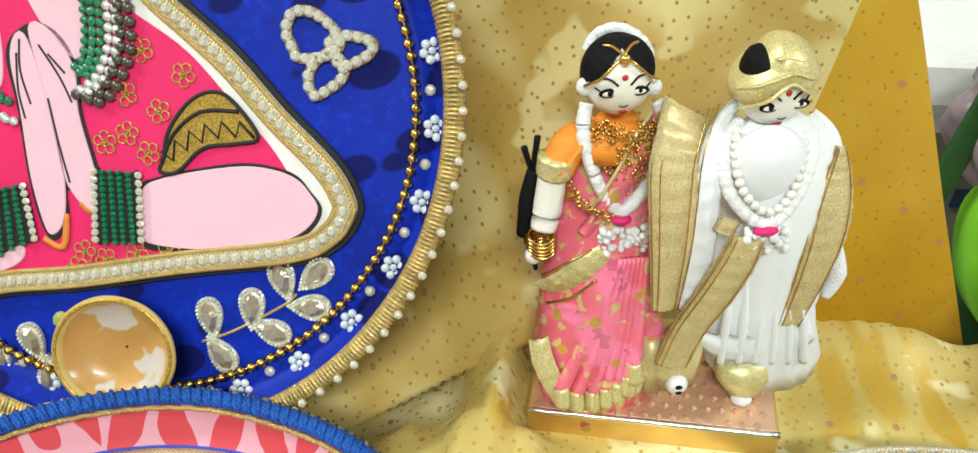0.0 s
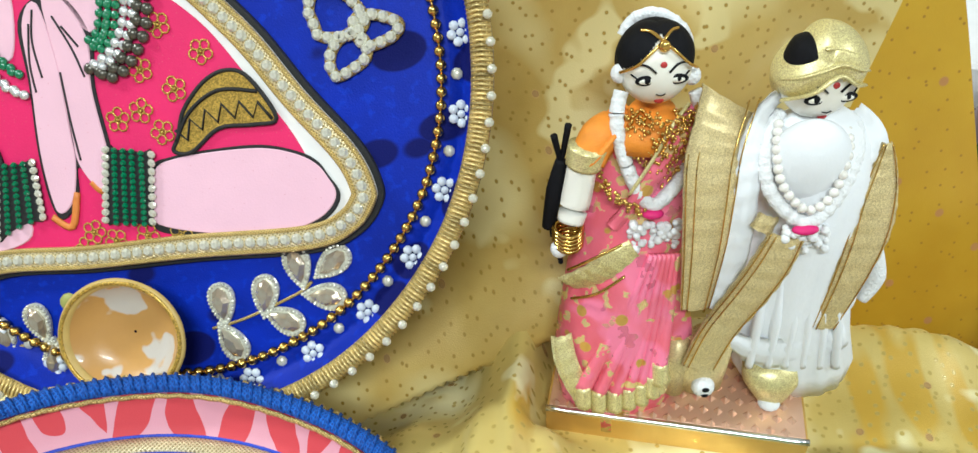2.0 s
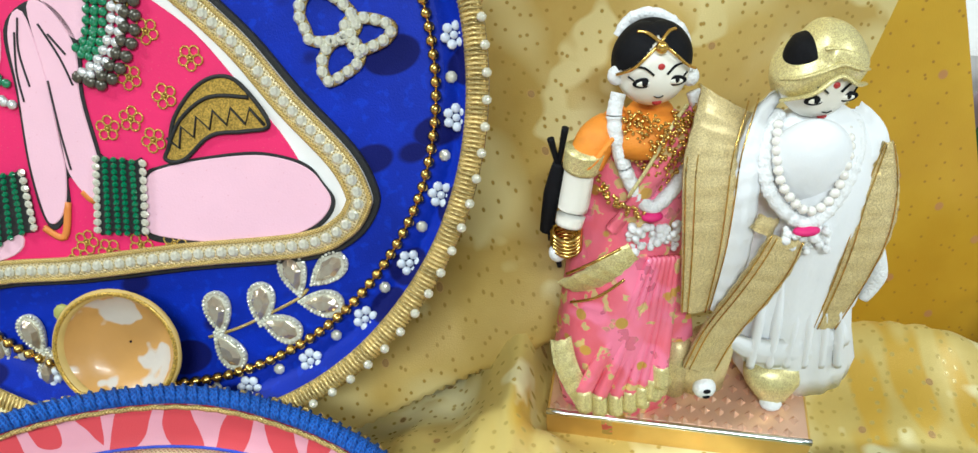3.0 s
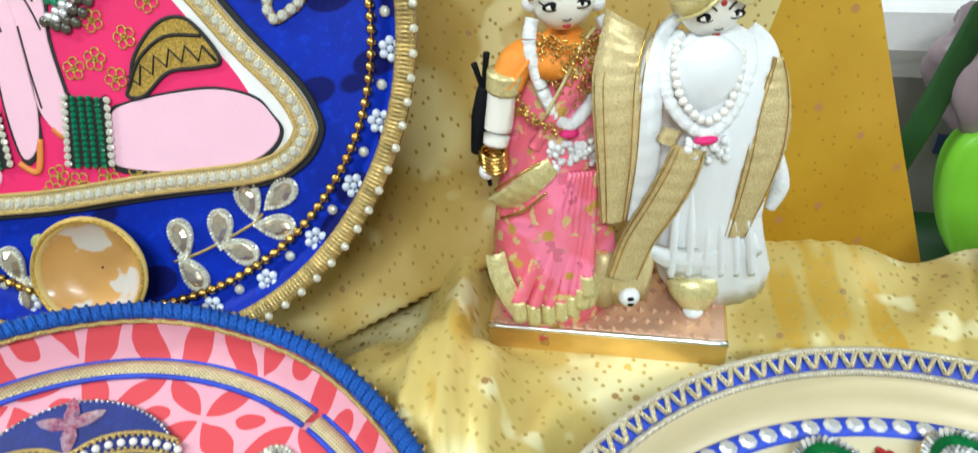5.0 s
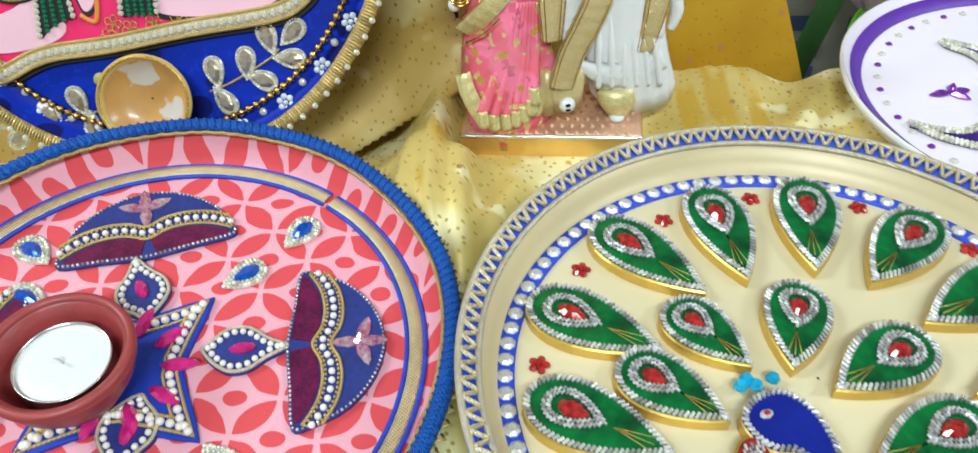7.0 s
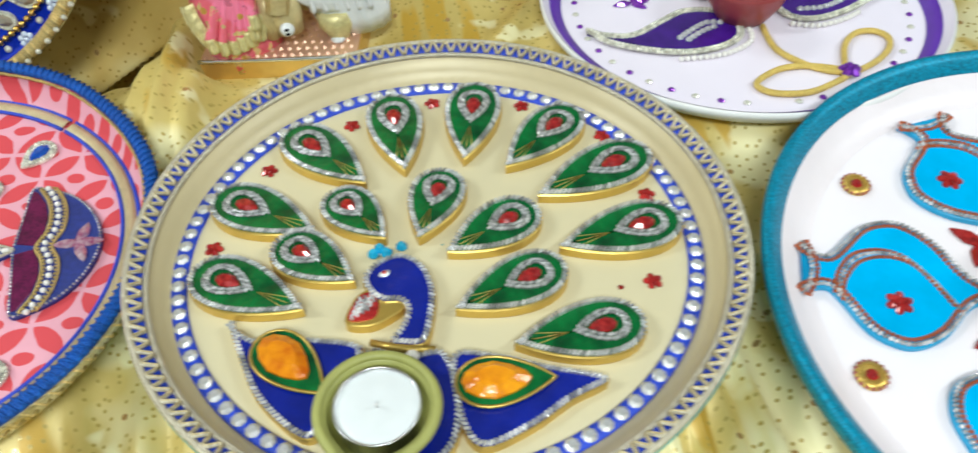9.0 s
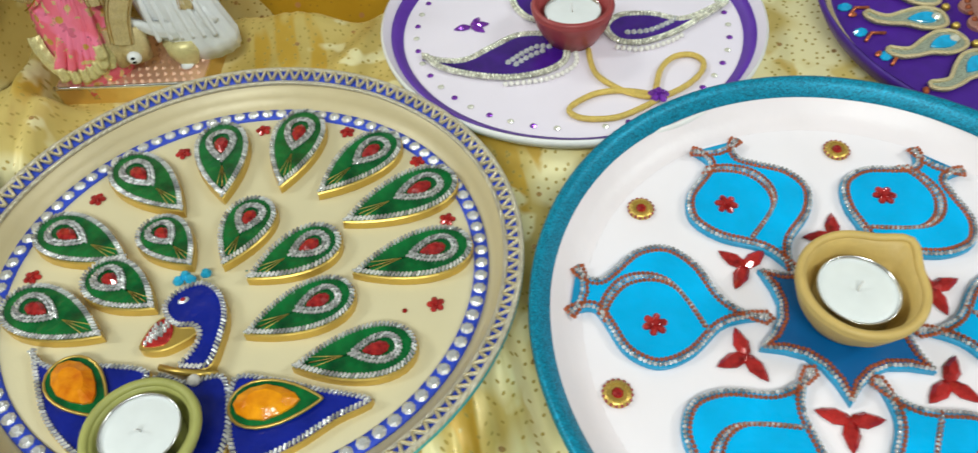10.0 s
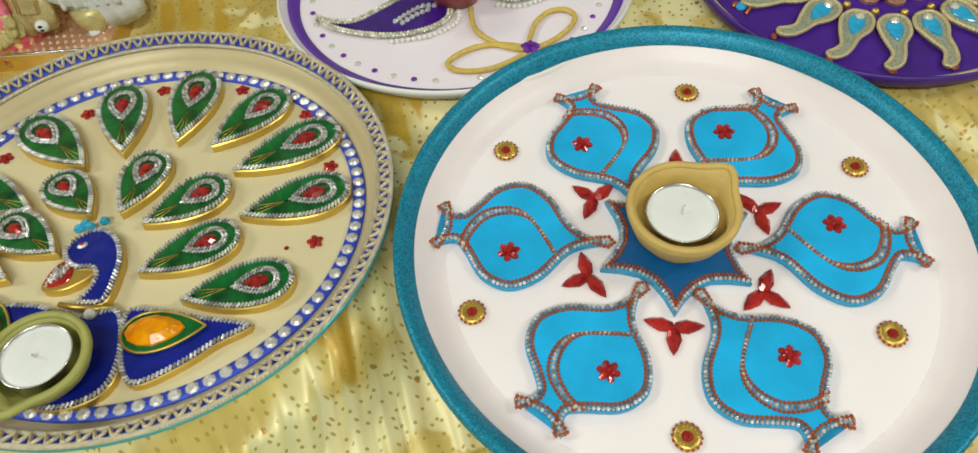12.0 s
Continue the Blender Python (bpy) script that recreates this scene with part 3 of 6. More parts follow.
def band(key, r0, r1, lift=0.0006, segs=128, th=0.0008, wob=0.0):
    """A flat ribbon laid round a plate between two radii, following the wall."""
    rows = [(r0, wall_z(key, r0)), (r0 + 0.0003, wall_z(key, r0) + lift + th), ((r0 + r1) / 2, wall_z(key, (r0 + r1) / 2) + lift + th),
            (r1 - 0.0003, wall_z(key, r1) + lift + th), (r1, wall_z(key, r1))]
    return lathe(rows, segs, wob=wob)


def round_cord(key, r, thick, lift=0.0006, wob=0.0, flat=1.0, n=6, segs=160):
    return tube(ring_line(r, wall_z(key, r) + lift, segs, wob=wob), thick, n, True, flat)


def scallops(key, r, gap, size, thick, lift=0.001):
    """Small loops of thread along a rim."""
    k = round(2 * math.pi * r / gap)
    pts = []
    for i in range(k * 6):
        a = 2 * math.pi * i / (k * 6)
        s = abs(math.sin(math.pi * i / 6))
        rr = r + size * s
        pts.append((rr * math.cos(a), rr * math.sin(a), wall_z(key, r) + lift))
    return tube(pts, thick, 4, True)


def bugles(mesh, line, gap, length, thick, z, slant=0.9, slot=0, closed=True):
    """Short silver tube beads set slantwise along a line."""
    for (p, a) in spaced(line, gap, closed):
        c, s = math.cos(a + slant), math.sin(a + slant)
        h = length / 2
        mesh.add(tube([(p[0] - c * h, p[1] - s * h, z), (p[0] + c * h, p[1] + s * h, z + 0.0002)], thick, 5), slot, False)


def flower_mesh(r, petals, h, name, mat, core=None):
    """A moulded flower stone: one piece, its petals faceted towards a raised middle."""
    k = petals * 6
    v, f = [], []
    for q, z in ((1.0, 0.0), (0.97, h * 0.4), (0.62, h), (0.34, h * 0.72), (0.24, h * 1.25)):
        for i in range(k):
            a = 2 * math.pi * i / k
            lobe = 0.56 + 0.44 * abs(math.cos(a * petals / 2)) ** 0.7 if q > 0.5 else 0.8
            v.append((r * q * lobe * math.cos(a), r * q * lobe * math.sin(a), z))
    for j in range(4):
        f += [(j * k + i, j * k + (i + 1) % k, (j + 1) * k + (i + 1) % k, (j + 1) * k + i) for i in range(k)]
    f.append(tuple(4 * k + i for i in range(k)))
    return Mesh().add((v, f), 0, False).data(name, [mat, core] if core else [mat])


def diya_bowl(r, h, mat, spout=1.28, thick=0.0045):
    """A small clay lamp: a turned bowl pinched out to a spout at +x."""
    prof = [(0.0005, 0.0), (r * 0.52, 0.0), (r * 0.60, 0.001), (r * 0.86, h * 0.5), (r * 0.98, h * 0.86), (r, h * 0.97), (r - thick * 0.4, h), (r - thick, h * 0.98),
            (r * 0.80, h * 0.62), (r * 0.62, h * 0.36), (0.0005, h * 0.30)]
    v, f = lathe(prof, 56, wob=0.012)
    out = []
    for x, y, z in v:
        a = math.atan2(y, x)
        w = math.exp(-(a / 0.30) ** 2) * smooth(0.25, 1.0, z / h)
        k = 1 + (spout - 1) * w
        out.append((x * k, y * (1 - 0.15 * w), z + 0.0012 * w))
    return Mesh().add((out, f))


def tea_light(m, label="white tea light in an aluminium cup"):
    t = thing("tea_light", m, label, "candle", "tea lights")
    r = 0.0182
    part("cup", Mesh().add(lathe([(0.0005, 0), (r - 0.001, 0), (r, 0.001), (r, 0.0125), (r + 0.0004, 0.013), (r - 0.0004, 0.013), (r - 0.0006, 0.0105)], 40)), foil, t)
    part("wax", Mesh().add(lathe([(r - 0.0005, 0.0108), (r * 0.8, 0.0118), (r * 0.3, 0.0115), (0.0005, 0.0113)], 40, wob=0.02)), wax, t)
    part("wick", solo(tube([(0, 0, 0.011), (0.0006, 0.0003, 0.0145), (0.0018, 0.0004, 0.0168)], 0.0006, 5)), white_board, t)
    return t


def lamp_on(key, x, y, r, h, mat, turn, label, spout=1.28, lift=0.0, tip=0.0, candle=0.92):
    m = POSE[key] @ pose(x, y, lift, tip, 0, turn)
    ob = thing("clay_lamp", m, label, "oil lamp", "clay lamps on the plates")
    part("bowl", diya_bowl(r, h, mat, spout), mat, ob)
    lipl = []
    for i in range(56):
        t = 2 * math.pi * i / 56
        w = math.exp(-((t if t < math.pi else t - 2 * math.pi) / 0.30) ** 2)
        q = (r - 0.0018) * (1 + (spout - 1) * w)
        lipl.append((q * math.cos(t), q * math.sin(t) * (1 - 0.15 * w), h * 0.99 + 0.0012 * w))
    part("lip", solo(tube(lipl, 0.0019, 8, True)), mat, ob)
    tea_light(m @ pose(0, 0, h * 0.31 + 0.001) @ Matrix.Scale(candle, 4))
    return ob


mm = 0.001

# ---- cream plate with the peacock motif ----
green_enamel = material("green_enamel", (0.002, 0.050, 0.018), rough=0.12, var=0.5, scale=120, color2=(0.008, 0.20, 0.04), bump=0.5, bump_scale=140, dist=0.002, coat=0.0, spec=0.35)
navy_enamel = material("navy_enamel", (0.006, 0.015, 0.24), rough=0.12, var=0.4, scale=70, bump=0.5, bump_scale=110, dist=0.002, coat=0.0, spec=0.35)
trim_blue = material("blue_trim", (0.02, 0.06, 0.55), rough=0.5, var=0.2, scale=300, bump=0.3, bump_scale=2000)
ring_at = pose(-0.0010, 0.0003, 0) @ Matrix.Diagonal((1.015, 0.985, 1, 1))
part("inner_ribbon", solo(band("cream", 0.1078, 0.1148)), trim_blue, plate_cream, "royal blue trim ribbon", ring_at)
stud = Mesh().add(gem(0, 0, 0, 0.0031, 0.0031, 0.0018, 0.4, 8), 0, False).data("silver_stud", [stone])
for i in range(92):
    a = 2 * math.pi * i / 92
    part("silver_stud", stud, stone, plate_cream, "", ring_at @ pose(0.1113 * math.cos(a), 0.1113 * math.sin(a), 0.0014, 0, 0, math.degrees(a)))
part("rim_ribbon", solo(band("cream", 0.1233, 0.1304)), trim_blue, plate_cream, "royal blue rim ribbon")
part("rim_cord", solo(round_cord("cream", 0.1234, 0.0013, 0.0014, 0.004)), silver_thread, plate_cream)
part("rim_cord", solo(round_cord("cream", 0.1303, 0.0014, 0.0014, 0.004)), silver_thread, plate_cream)
zig = []
for i in range(6 * 124):
    a = 2 * math.pi * i / 744
    r = 0.1270 + 0.0026 * math.sin(a * 124)
    zig.append((r * math.cos(a), r * math.sin(a), wall_z("cream", r) + 0.0026))
part("zigzag_braid", solo(tube(zig, 0.0010, 5, True)), silver_thread, plate_cream, "silver zigzag braid")
part("zigzag_braid", solo(tube([(p[0] * 0.997, p[1] * 0.997, p[2] + 0.0006) for p in zig], 0.0006, 4, True)), pale_thread, plate_cream)


cream_trim = set(o.name for o in plate_cream.children)


def feather_parts(length, width):
    """The layers of one feather, its round end at -x and its tip at +x."""
    base = drop_line(length, width, 34)
    inl = inset(base, 0.0010)
    core = placed(drop_line(length * 0.40, width * 0.50, 20), -length * 0.16, 0, 0)
    m0 = solo(plaque(base, 0.0, 0.0050, 0.0006), False).data("feather", [gold_plain])
    m1 = solo(plaque(inl, 0.0046, 0.0056, 0.0004), False).data("green_inlay", [green_enamel])
    bm_ = Mesh()
    bugles(bm_, inset(base, 0.0016), 0.0019, 0.0026, 0.00065, 0.0060, 1.0)
    bugles(bm_, core, 0.0017, 0.0021, 0.00062, 0.0062, 0.7)
    bugles(bm_, inset(core, 0.0017), 0.0017, 0.0018, 0.00058, 0.0065, 0.7)
    m2 = bm_.data("bead_edge", [stone])
    m3 = solo(gem(-length * 0.17, 0, 0.0058, length * 0.10, width * 0.13, 0.0022, 0, 10, 0.5), False).data("red_stone", [red_gem])
    v = Mesh()
    for k in (-1, 0, 1):
        v.add(tube([(length * 0.10, 0, 0.0057), (length * 0.36, k * width * 0.10, 0.0057)], 0.0002, 4))
    m4 = v.data("gold_vein", [gold_plain])
    return m0, m1, m2, m3, m4


def set_feathers(rows, length, width):
    ms = feather_parts(length, width)
    for ax, ay, bx, by in rows:
        L = math.hypot(bx - ax, by - ay) * mm / length
        at = pose((ax + bx) / 2 * mm, (ay + by) / 2 * mm, 0.0002, 0, 0, math.degrees(math.atan2(by - ay, bx - ax))) @ Matrix.Diagonal((L, 0.5 + L * 0.5, 1, 1))
        f = part("feather", ms[0], gold_plain, plate_cream, "gold-edged green feather with a red stone", at)
        for nme, me in zip(("green_inlay", "bead_edge", "red_stone", "gold_vein"), ms[1:]):
            part(nme, me, None, f)


set_feathers(((-12, 96, -12, 39), (34, 95, 16, 40), (78, 65, 34, 31), (103, 28, 44, 9.5), (102, -16, 45, -22), (45, -30, -4, -44), (68, -65, 15, -65),
              (-107, 0.5, -63, -30.5), (-98.5, 43, -55, 10), (-64, 81, -30.5, 35)), 0.057, 0.0285)
set_feathers(((7, 35.5, -12.5, -4), (42, 4, -2, -14), (-47, 33, -26, -0.5), (-72, 9.5, -41.5, -21)), 0.045, 0.0265)
red_flower = flower_mesh(0.0042, 5, 0.0016, "red_flower", red_gem)
for x, y in ((-74.5, 58), (-33, 81.5), (9, 89.5), (53, 77), (86, 46), (93.5, 3), (79, -45), (-99.5, 14)):
    part("red_flower", red_flower, red_gem, plate_cream, "", pose(x * mm, y * mm, 0.0003, 0, 0, x * 3))
part("red_dot", solo(gem(0.065, -0.045, 0.0003, 0.0012, 0.0012, 0.001), False), red_gem, plate_cream)


def enamel_piece(name, pts, th, mat, parent, closed=True, edge=True, gold=True, k=6, label="", gap=0.0019, sub=None):
    """A raised enamelled shape with a gold side and a line of silver beads round it."""
    line = spline([(x * mm, y * mm) for x, y in pts], True, k)
    ob = part(name, solo(plaque(line, 0.0, th, 0.0005), False), gold_plain if gold else mat, parent, label)
    if gold:
        part("enamel", solo(plaque(inset(line, 0.0006), th - 0.0004, th + 0.0005, 0.0003), False), mat, ob)
    if edge:
        b = Mesh()
        bugles(b, inset(line, 0.0014), gap, 0.0024, 0.00065, th + 0.0009, 1.0)
        part("bead_edge", b, stone, ob)
    return ob


head = enamel_piece("peacock_head", ((-38, -20), (-31.5, -13.2), (-21, -11.2), (-12.8, -19), (-10.2, -32), (-12.5, -44), (-18, -57), (-28, -56), (-31.5, -53.5), (-26.5, -47.5),
                    (-23.5, -41), (-25, -36), (-32, -34), (-37, -28)), 0.0055, navy_enamel, plate_cream, label="blue enamelled bird head")
part("eye_stone", solo(gem(-0.0292, -0.0204, 0.0060, 0.0026, 0.0017, 0.0010, 0.3, 8), False), stone, head)
part("eye_stone", solo(gem(-0.0292, -0.0204, 0.0068, 0.0013, 0.0010, 0.0008, 0.3, 6), False), red_gem, head)
bk = enamel_piece("beak", ((-47.5, -40.5), (-43, -30), (-37, -26), (-33, -29.5), (-27, -33.5), (-23.5, -37.5), (-28, -41), (-38, -44)), 0.0050, gold_plain, plate_cream, edge=False, gold=False, label="gold beak with red stones")
part("beak_inlay", solo(plaque(spline([(-0.0462, -0.0396), (-0.0420, -0.0304), (-0.0370, -0.0278), (-0.0342, -0.0305), (-0.0335, -0.0360), (-0.0370, -0.0412)], True, 4), 0.0046, 0.0058, 0.0003), False), red_gem, bk)
b = Mesh()
for i in range(4):
    bugles(b, [(-0.0445 + i * 0.0022, -0.0395 + i * 0.0010), (-0.0405 + i * 0.0022, -0.0315 + i * 0.0003)], 0.0021, 0.0022, 0.0006, 0.0062, 0.5, 0, False)
part("bead_edge", b, stone, bk)
for x, y in ((-32.5, -6.8), (-29.5, -4.3), (-20.2, -5.2), (-27, -7.2)):
    part("crest_bead", solo(gem(x * mm, y * mm, 0.003, 0.0026, 0.0026, 0.0026, 0.2, 8), False), cyan_gem, plate_cream, "turquoise crest bead")
part("neck_band", solo(tube([(-0.0386, -0.0515, 0.004), (-0.031, -0.0565, 0.006), (-0.023, -0.0595, 0.006), (-0.0150, -0.0600, 0.004)], 0.0016, 6)), gold_plain, plate_cream)
part("pearl", solo(ball(-0.0241, -0.0626, 0.0065, 0.0027, 12, 8)), pearl, plate_cream, "white pearl at the neck")
breast = enamel_piece("peacock_breast", ((-39, -55), (-27, -61), (-12, -62), (-9, -80), (-13, -98), (-22, -106), (-38, -107), (-52, -99), (-58, -84), (-50, -68)), 0.0048, navy_enamel, plate_cream, label="blue enamelled bird breast")
lw = enamel_piece("wing", ((-92, -30), (-83, -40), (-63, -44), (-42, -53), (-50, -68), (-59, -84), (-68, -86), (-82, -68), (-88, -50)), 0.0045, navy_enamel, plate_cream, k=4, label="blue enamelled wing with an orange stone")
rw = enamel_piece("wing", ((-9, -64), (8, -68), (24, -76), (46, -87), (30, -93), (13, -100.5), (-6, -104), (-12, -90)), 0.0045, navy_enamel, plate_cream, k=4, label="blue enamelled wing with an orange stone")
for w, x, y, t, dirn in ((lw, -69, -56, -54, 1), (rw, 8, -80.5, -8, 1)):
    leaf = placed(drop_line(0.037, 0.021, 26), x * mm, y * mm, math.radians(t))
    part("leaf_inlay", solo(plaque(leaf, 0.0046, 0.0068, 0.0004), False), green_enamel, w)
    part("leaf_rim", solo(tube([(p[0], p[1], 0.0066) for p in leaf], 0.0007, 5, True)), gold_plain, w)
    c, s = math.cos(math.radians(t)), math.sin(math.radians(t))
    part("orange_stone", solo(gem((x - 4 * c) * mm, (y - 4 * s) * mm, 0.0066, 0.0125, 0.0078, 0.0042, math.radians(t), 12, 0.35), False), orange_gem, w, "faceted orange drop stone")
settle = Matrix.Translation((0.0028, 0.0055, 0)) @ Matrix.Rotation(0.006, 4, "Z") @ Matrix.Diagonal((1.028, 1.023, 1, 1))
for o in [q for q in plate_cream.children if q.name not in cream_trim]:
    o.matrix_basis = settle @ o.matrix_basis
lamp_on("cream", -0.0366, -0.0855, 0.0228, 0.0155, clay_olive, 246, "olive painted clay lamp holding a tea light", 1.32, 0.0053, candle=0.84)

# ---- white plate with turquoise pots ----
glitter_teal = glitter("teal_glitter", (0.003, 0.25, 0.40), 1400, 0.45, 0.35)
aqua_enamel = material("turquoise_enamel", (0.005, 0.42, 0.82), rough=0.12, var=0.2, scale=50, bump=0.55, bump_scale=90, dist=0.002, coat=0.0, spec=0.4)
deep_teal = material("deep_teal_enamel", (0.003, 0.10, 0.30), rough=0.2, var=0.2, scale=60, coat=0.2)
aqua_edge = material("turquoise_edge", (0.01, 0.33, 0.60), rough=0.4, var=0.15, scale=200, bump=0.2)
copper_bead = material("copper_bead", (0.50, 0.13, 0.05), rough=0.3, metal=0.5, var=0.3, scale=600)
rib = [(r_, wall_z("teal", r_) + up_) for r_, up_ in ((0.1320, 0.0003), (0.1326, 0.0012), (0.1360, 0.0016))]
part("rim_ribbon", solo(lathe(rib + [(0.1388, 0.0178), (0.1411, 0.0170), (0.1417, 0.0142), (0.1403, 0.0087)], 160, wob=0.004)), glitter_teal, plate_teal, "teal glitter ribbon round the rim")

POT = [(26, 0), (36, 2.4), (46, 8), (56, 22), (66, 29.5), (75, 31), (86, 26), (95, 14), (100, 8.5), (105, 9), (111, 12.5)]


def pot_outline():
    up = [(x * mm, y * mm) for x, y in POT]
    lower = [(x, -y) for x, y in reversed(up)]
    a = spline(up, False, 4)
    bq = spline(lower, False, 4)
    return a + [(0.1085, 0.006), (0.1075, 0.0), (0.1085, -0.006)] + bq[:-1]


pl = pot_outline()
S_BAND = spline([(x * mm, y * mm) for x, y in ((96.5, 11.5), (95, 2), (89, -8), (79, -12.5), (69, -11), (61, -3), (52, 10))], False, 6)
pot0 = solo(plaque(pl, 0.0, 0.0028, 0.0005), False).data("pot_motif", [aqua_edge])
inn = [(44, 2.5), (50, 10), (58, 20), (67, 26.8), (75, 28), (85, 23.5), (93, 12.5), (99, 6.3), (104, 6.5), (107, 7)]
inn = spline([(x * mm, y * mm) for x, y in inn], False, 4)
inn = inn + [(x, -y) for x, y in reversed(inn)]
pot1 = solo(plaque(inn, 0.0024, 0.0034, 0.0), False).data("enamel", [aqua_enamel])


def bead_pair(line, closed, name):
    """Two rows of small beads, copper and silver, that draw a motif's line."""
    m = Mesh()
    for p, _ in spaced(line, 0.0021, closed):
        m.add(gem(p[0], p[1], 0.0034, 0.0010, 0.0010, 0.0012, 0, 6), 0, False)
    inner = inset(line, 0.0021) if closed else [(p[0] - 0.0013, p[1] + 0.0017) for p in line]
    for p, _ in spaced(inner, 0.0020, closed):
        m.add(gem(p[0], p[1], 0.0034, 0.0010, 0.0010, 0.0010, 0, 6), 1, False)
    if not closed:
        for p, _ in spaced([(q[0] + 0.0015, q[1] - 0.0015) for q in line], 0.0020, False):
            m.add(gem(p[0], p[1], 0.0034, 0.0010, 0.0010, 0.0010, 0, 6), 1, False)
    return m.data(name, [stone, copper_bead])


pot2, pot3 = bead_pair(inset(pl, 0.0012), True, "bead_edge"), bead_pair(S_BAND, False, "bead_band")
star5 = flower_mesh(0.0056, 6, 0.0018, "star_stone", red_gem)
ring_boss = Mesh().add(lathe([(0.0022, 0.0014), (0.0045, 0.0022), (0.0062, 0.0014), (0.0064, 0.0)], 24), 0)
for i in range(16):
    a = 2 * math.pi * i / 16
    ring_boss.add(ball(0.0060 * math.cos(a), 0.0060 * math.sin(a), 0.0010, 0.0009, 6, 4), 1)
    ring_boss.add(ball(0.0043 * math.cos(a), 0.0043 * math.sin(a), 0.0023, 0.0006, 6, 4), 0)
ring_boss = ring_boss.data("ring_sequin", [gold_plain, clay_red])
boss_core = solo(gem(0, 0, 0.001, 0.0026, 0.0026, 0.0022, 0, 8), False).data("red_stone", [red_gem])
tri_leaf = Mesh()
for a in (-1.75, 0.0, 1.75):
    tri_leaf.add(gem(0.0052 * math.cos(a), 0.0052 * math.sin(a), 0, 0.0058, 0.0030, 0.0022, a, 8, 0.5), 0, False)
tri_leaf = tri_leaf.data("red_leaf", [red_gem])
CX, CY = -4.2 * mm, 2.6 * mm
# each pot: the middle of its belly, its turn and its size; then the sequin beside it
POTS = ((-16.1, 75.3, 93.5, 1.02, 41.5, 94.9), (-79.7, 30.4, 156, 1.03, -67.5, 83.9), (-66.4, -44.5, 216, 0.99, -109.5, -6.5),
        (8.4, -72.5, 287, 1.0, -37.3, -89.4), (70.7, -22.5, -14, 1.04, 69.3, -70.6), (55.2, 51.0, 38.5, 1.03, 102.7, 19.9))
for k, (px, py, turn, sc, qx, qy) in enumerate(POTS):
    at = pose(px * mm, py * mm, 0.0003, 0, 0, turn) @ Matrix.Diagonal((sc, sc, 1, 1)) @ pose(-0.0745, 0, 0)
    p = part("pot_motif", pot0, aqua_edge, plate_teal, "turquoise enamelled pot motif edged with beads", at)
    part("enamel", pot1, aqua_enamel, p)
    part("bead_edge", pot2, stone, p)
    part("bead_band", pot3, stone, p)
    part("star_stone", star5, red_gem, p, "", pose(0.0740, 0.0115, 0.0034, 0, 0, k * 25))
    b = math.radians(67 + 60 * k)
    rs = part("ring_sequin", ring_boss, champagne, plate_teal, "gold ring sequin with a red stone", pose(qx * mm, qy * mm, 0.0003))
    part("red_stone", boss_core, red_gem, rs)
    part("red_leaf", tri_leaf, red_gem, plate_teal, "three-petalled red stone leaf", pose(CX + 0.0470 * math.cos(b), CY + 0.0465 * math.sin(b), 0.0004, 0, 0, 67 + 60 * k) @ Matrix.Scale(1.2, 4))
star_pts = []
for k in range(6):
    for da, rr in ((-22, 27.5), (-9, 32.5), (0, 41), (9, 32.5), (22, 27.5)):
        b = math.radians(67 + 60 * k + da)
        star_pts.append((rr * mm * math.cos(b), rr * mm * math.sin(b)))
at = pose(CX, CY, 0.0003)
sp = part("centre_star", solo(plaque(star_pts, 0, 0.0034, 0.0005), False), aqua_edge, plate_teal, "deep blue enamelled centre star", at)
part("enamel", solo(plaque(inset(star_pts, 0.0014), 0.0030, 0.0040, 0.0004), False), deep_teal, sp)
part("bead_edge", bead_pair(inset(star_pts, 0.0012), True, "bead_edge"), stone, sp, "", pose(0, 0, 0.0006))
lamp_on("teal", -0.0038, 0.0039, 0.0265, 0.0255, clay_ochre, 25, "ochre painted clay lamp holding a tea light", 1.30, 0.0044)

# ---- pale lilac plate ----
purple_ribbon = material("purple_ribbon", (0.11, 0.03, 0.36), rough=0.45, var=0.12, scale=120, bump=0.2, bump_scale=2000)
purple_felt = material("purple_enamel", (0.045, 0.008, 0.20), rough=0.25, var=0.3, scale=120, coat=0.4)
yellow_cord = weave("yellow_cord", (0.82, 0.60, 0.15), (0.55, 0.36, 0.06), 3000, metal=0.1, rough=0.5)
part("purple_ring", solo(band("lilac", 0.1035, 0.1105, 0.0004, 128, 0.0005, 0.003)), purple_ribbon, plate_lilac, "purple satin ribbon ring")


PEARL = solo(ball(0, 0, 0.0014, 0.0016, 8, 6)).data("pearl", [pearl])
CLEAR = solo(gem(0, 0, 0.0022, 0.0019, 0.0019, 0.0017, 0.3, 6), False).data("clear_stone", [stone])


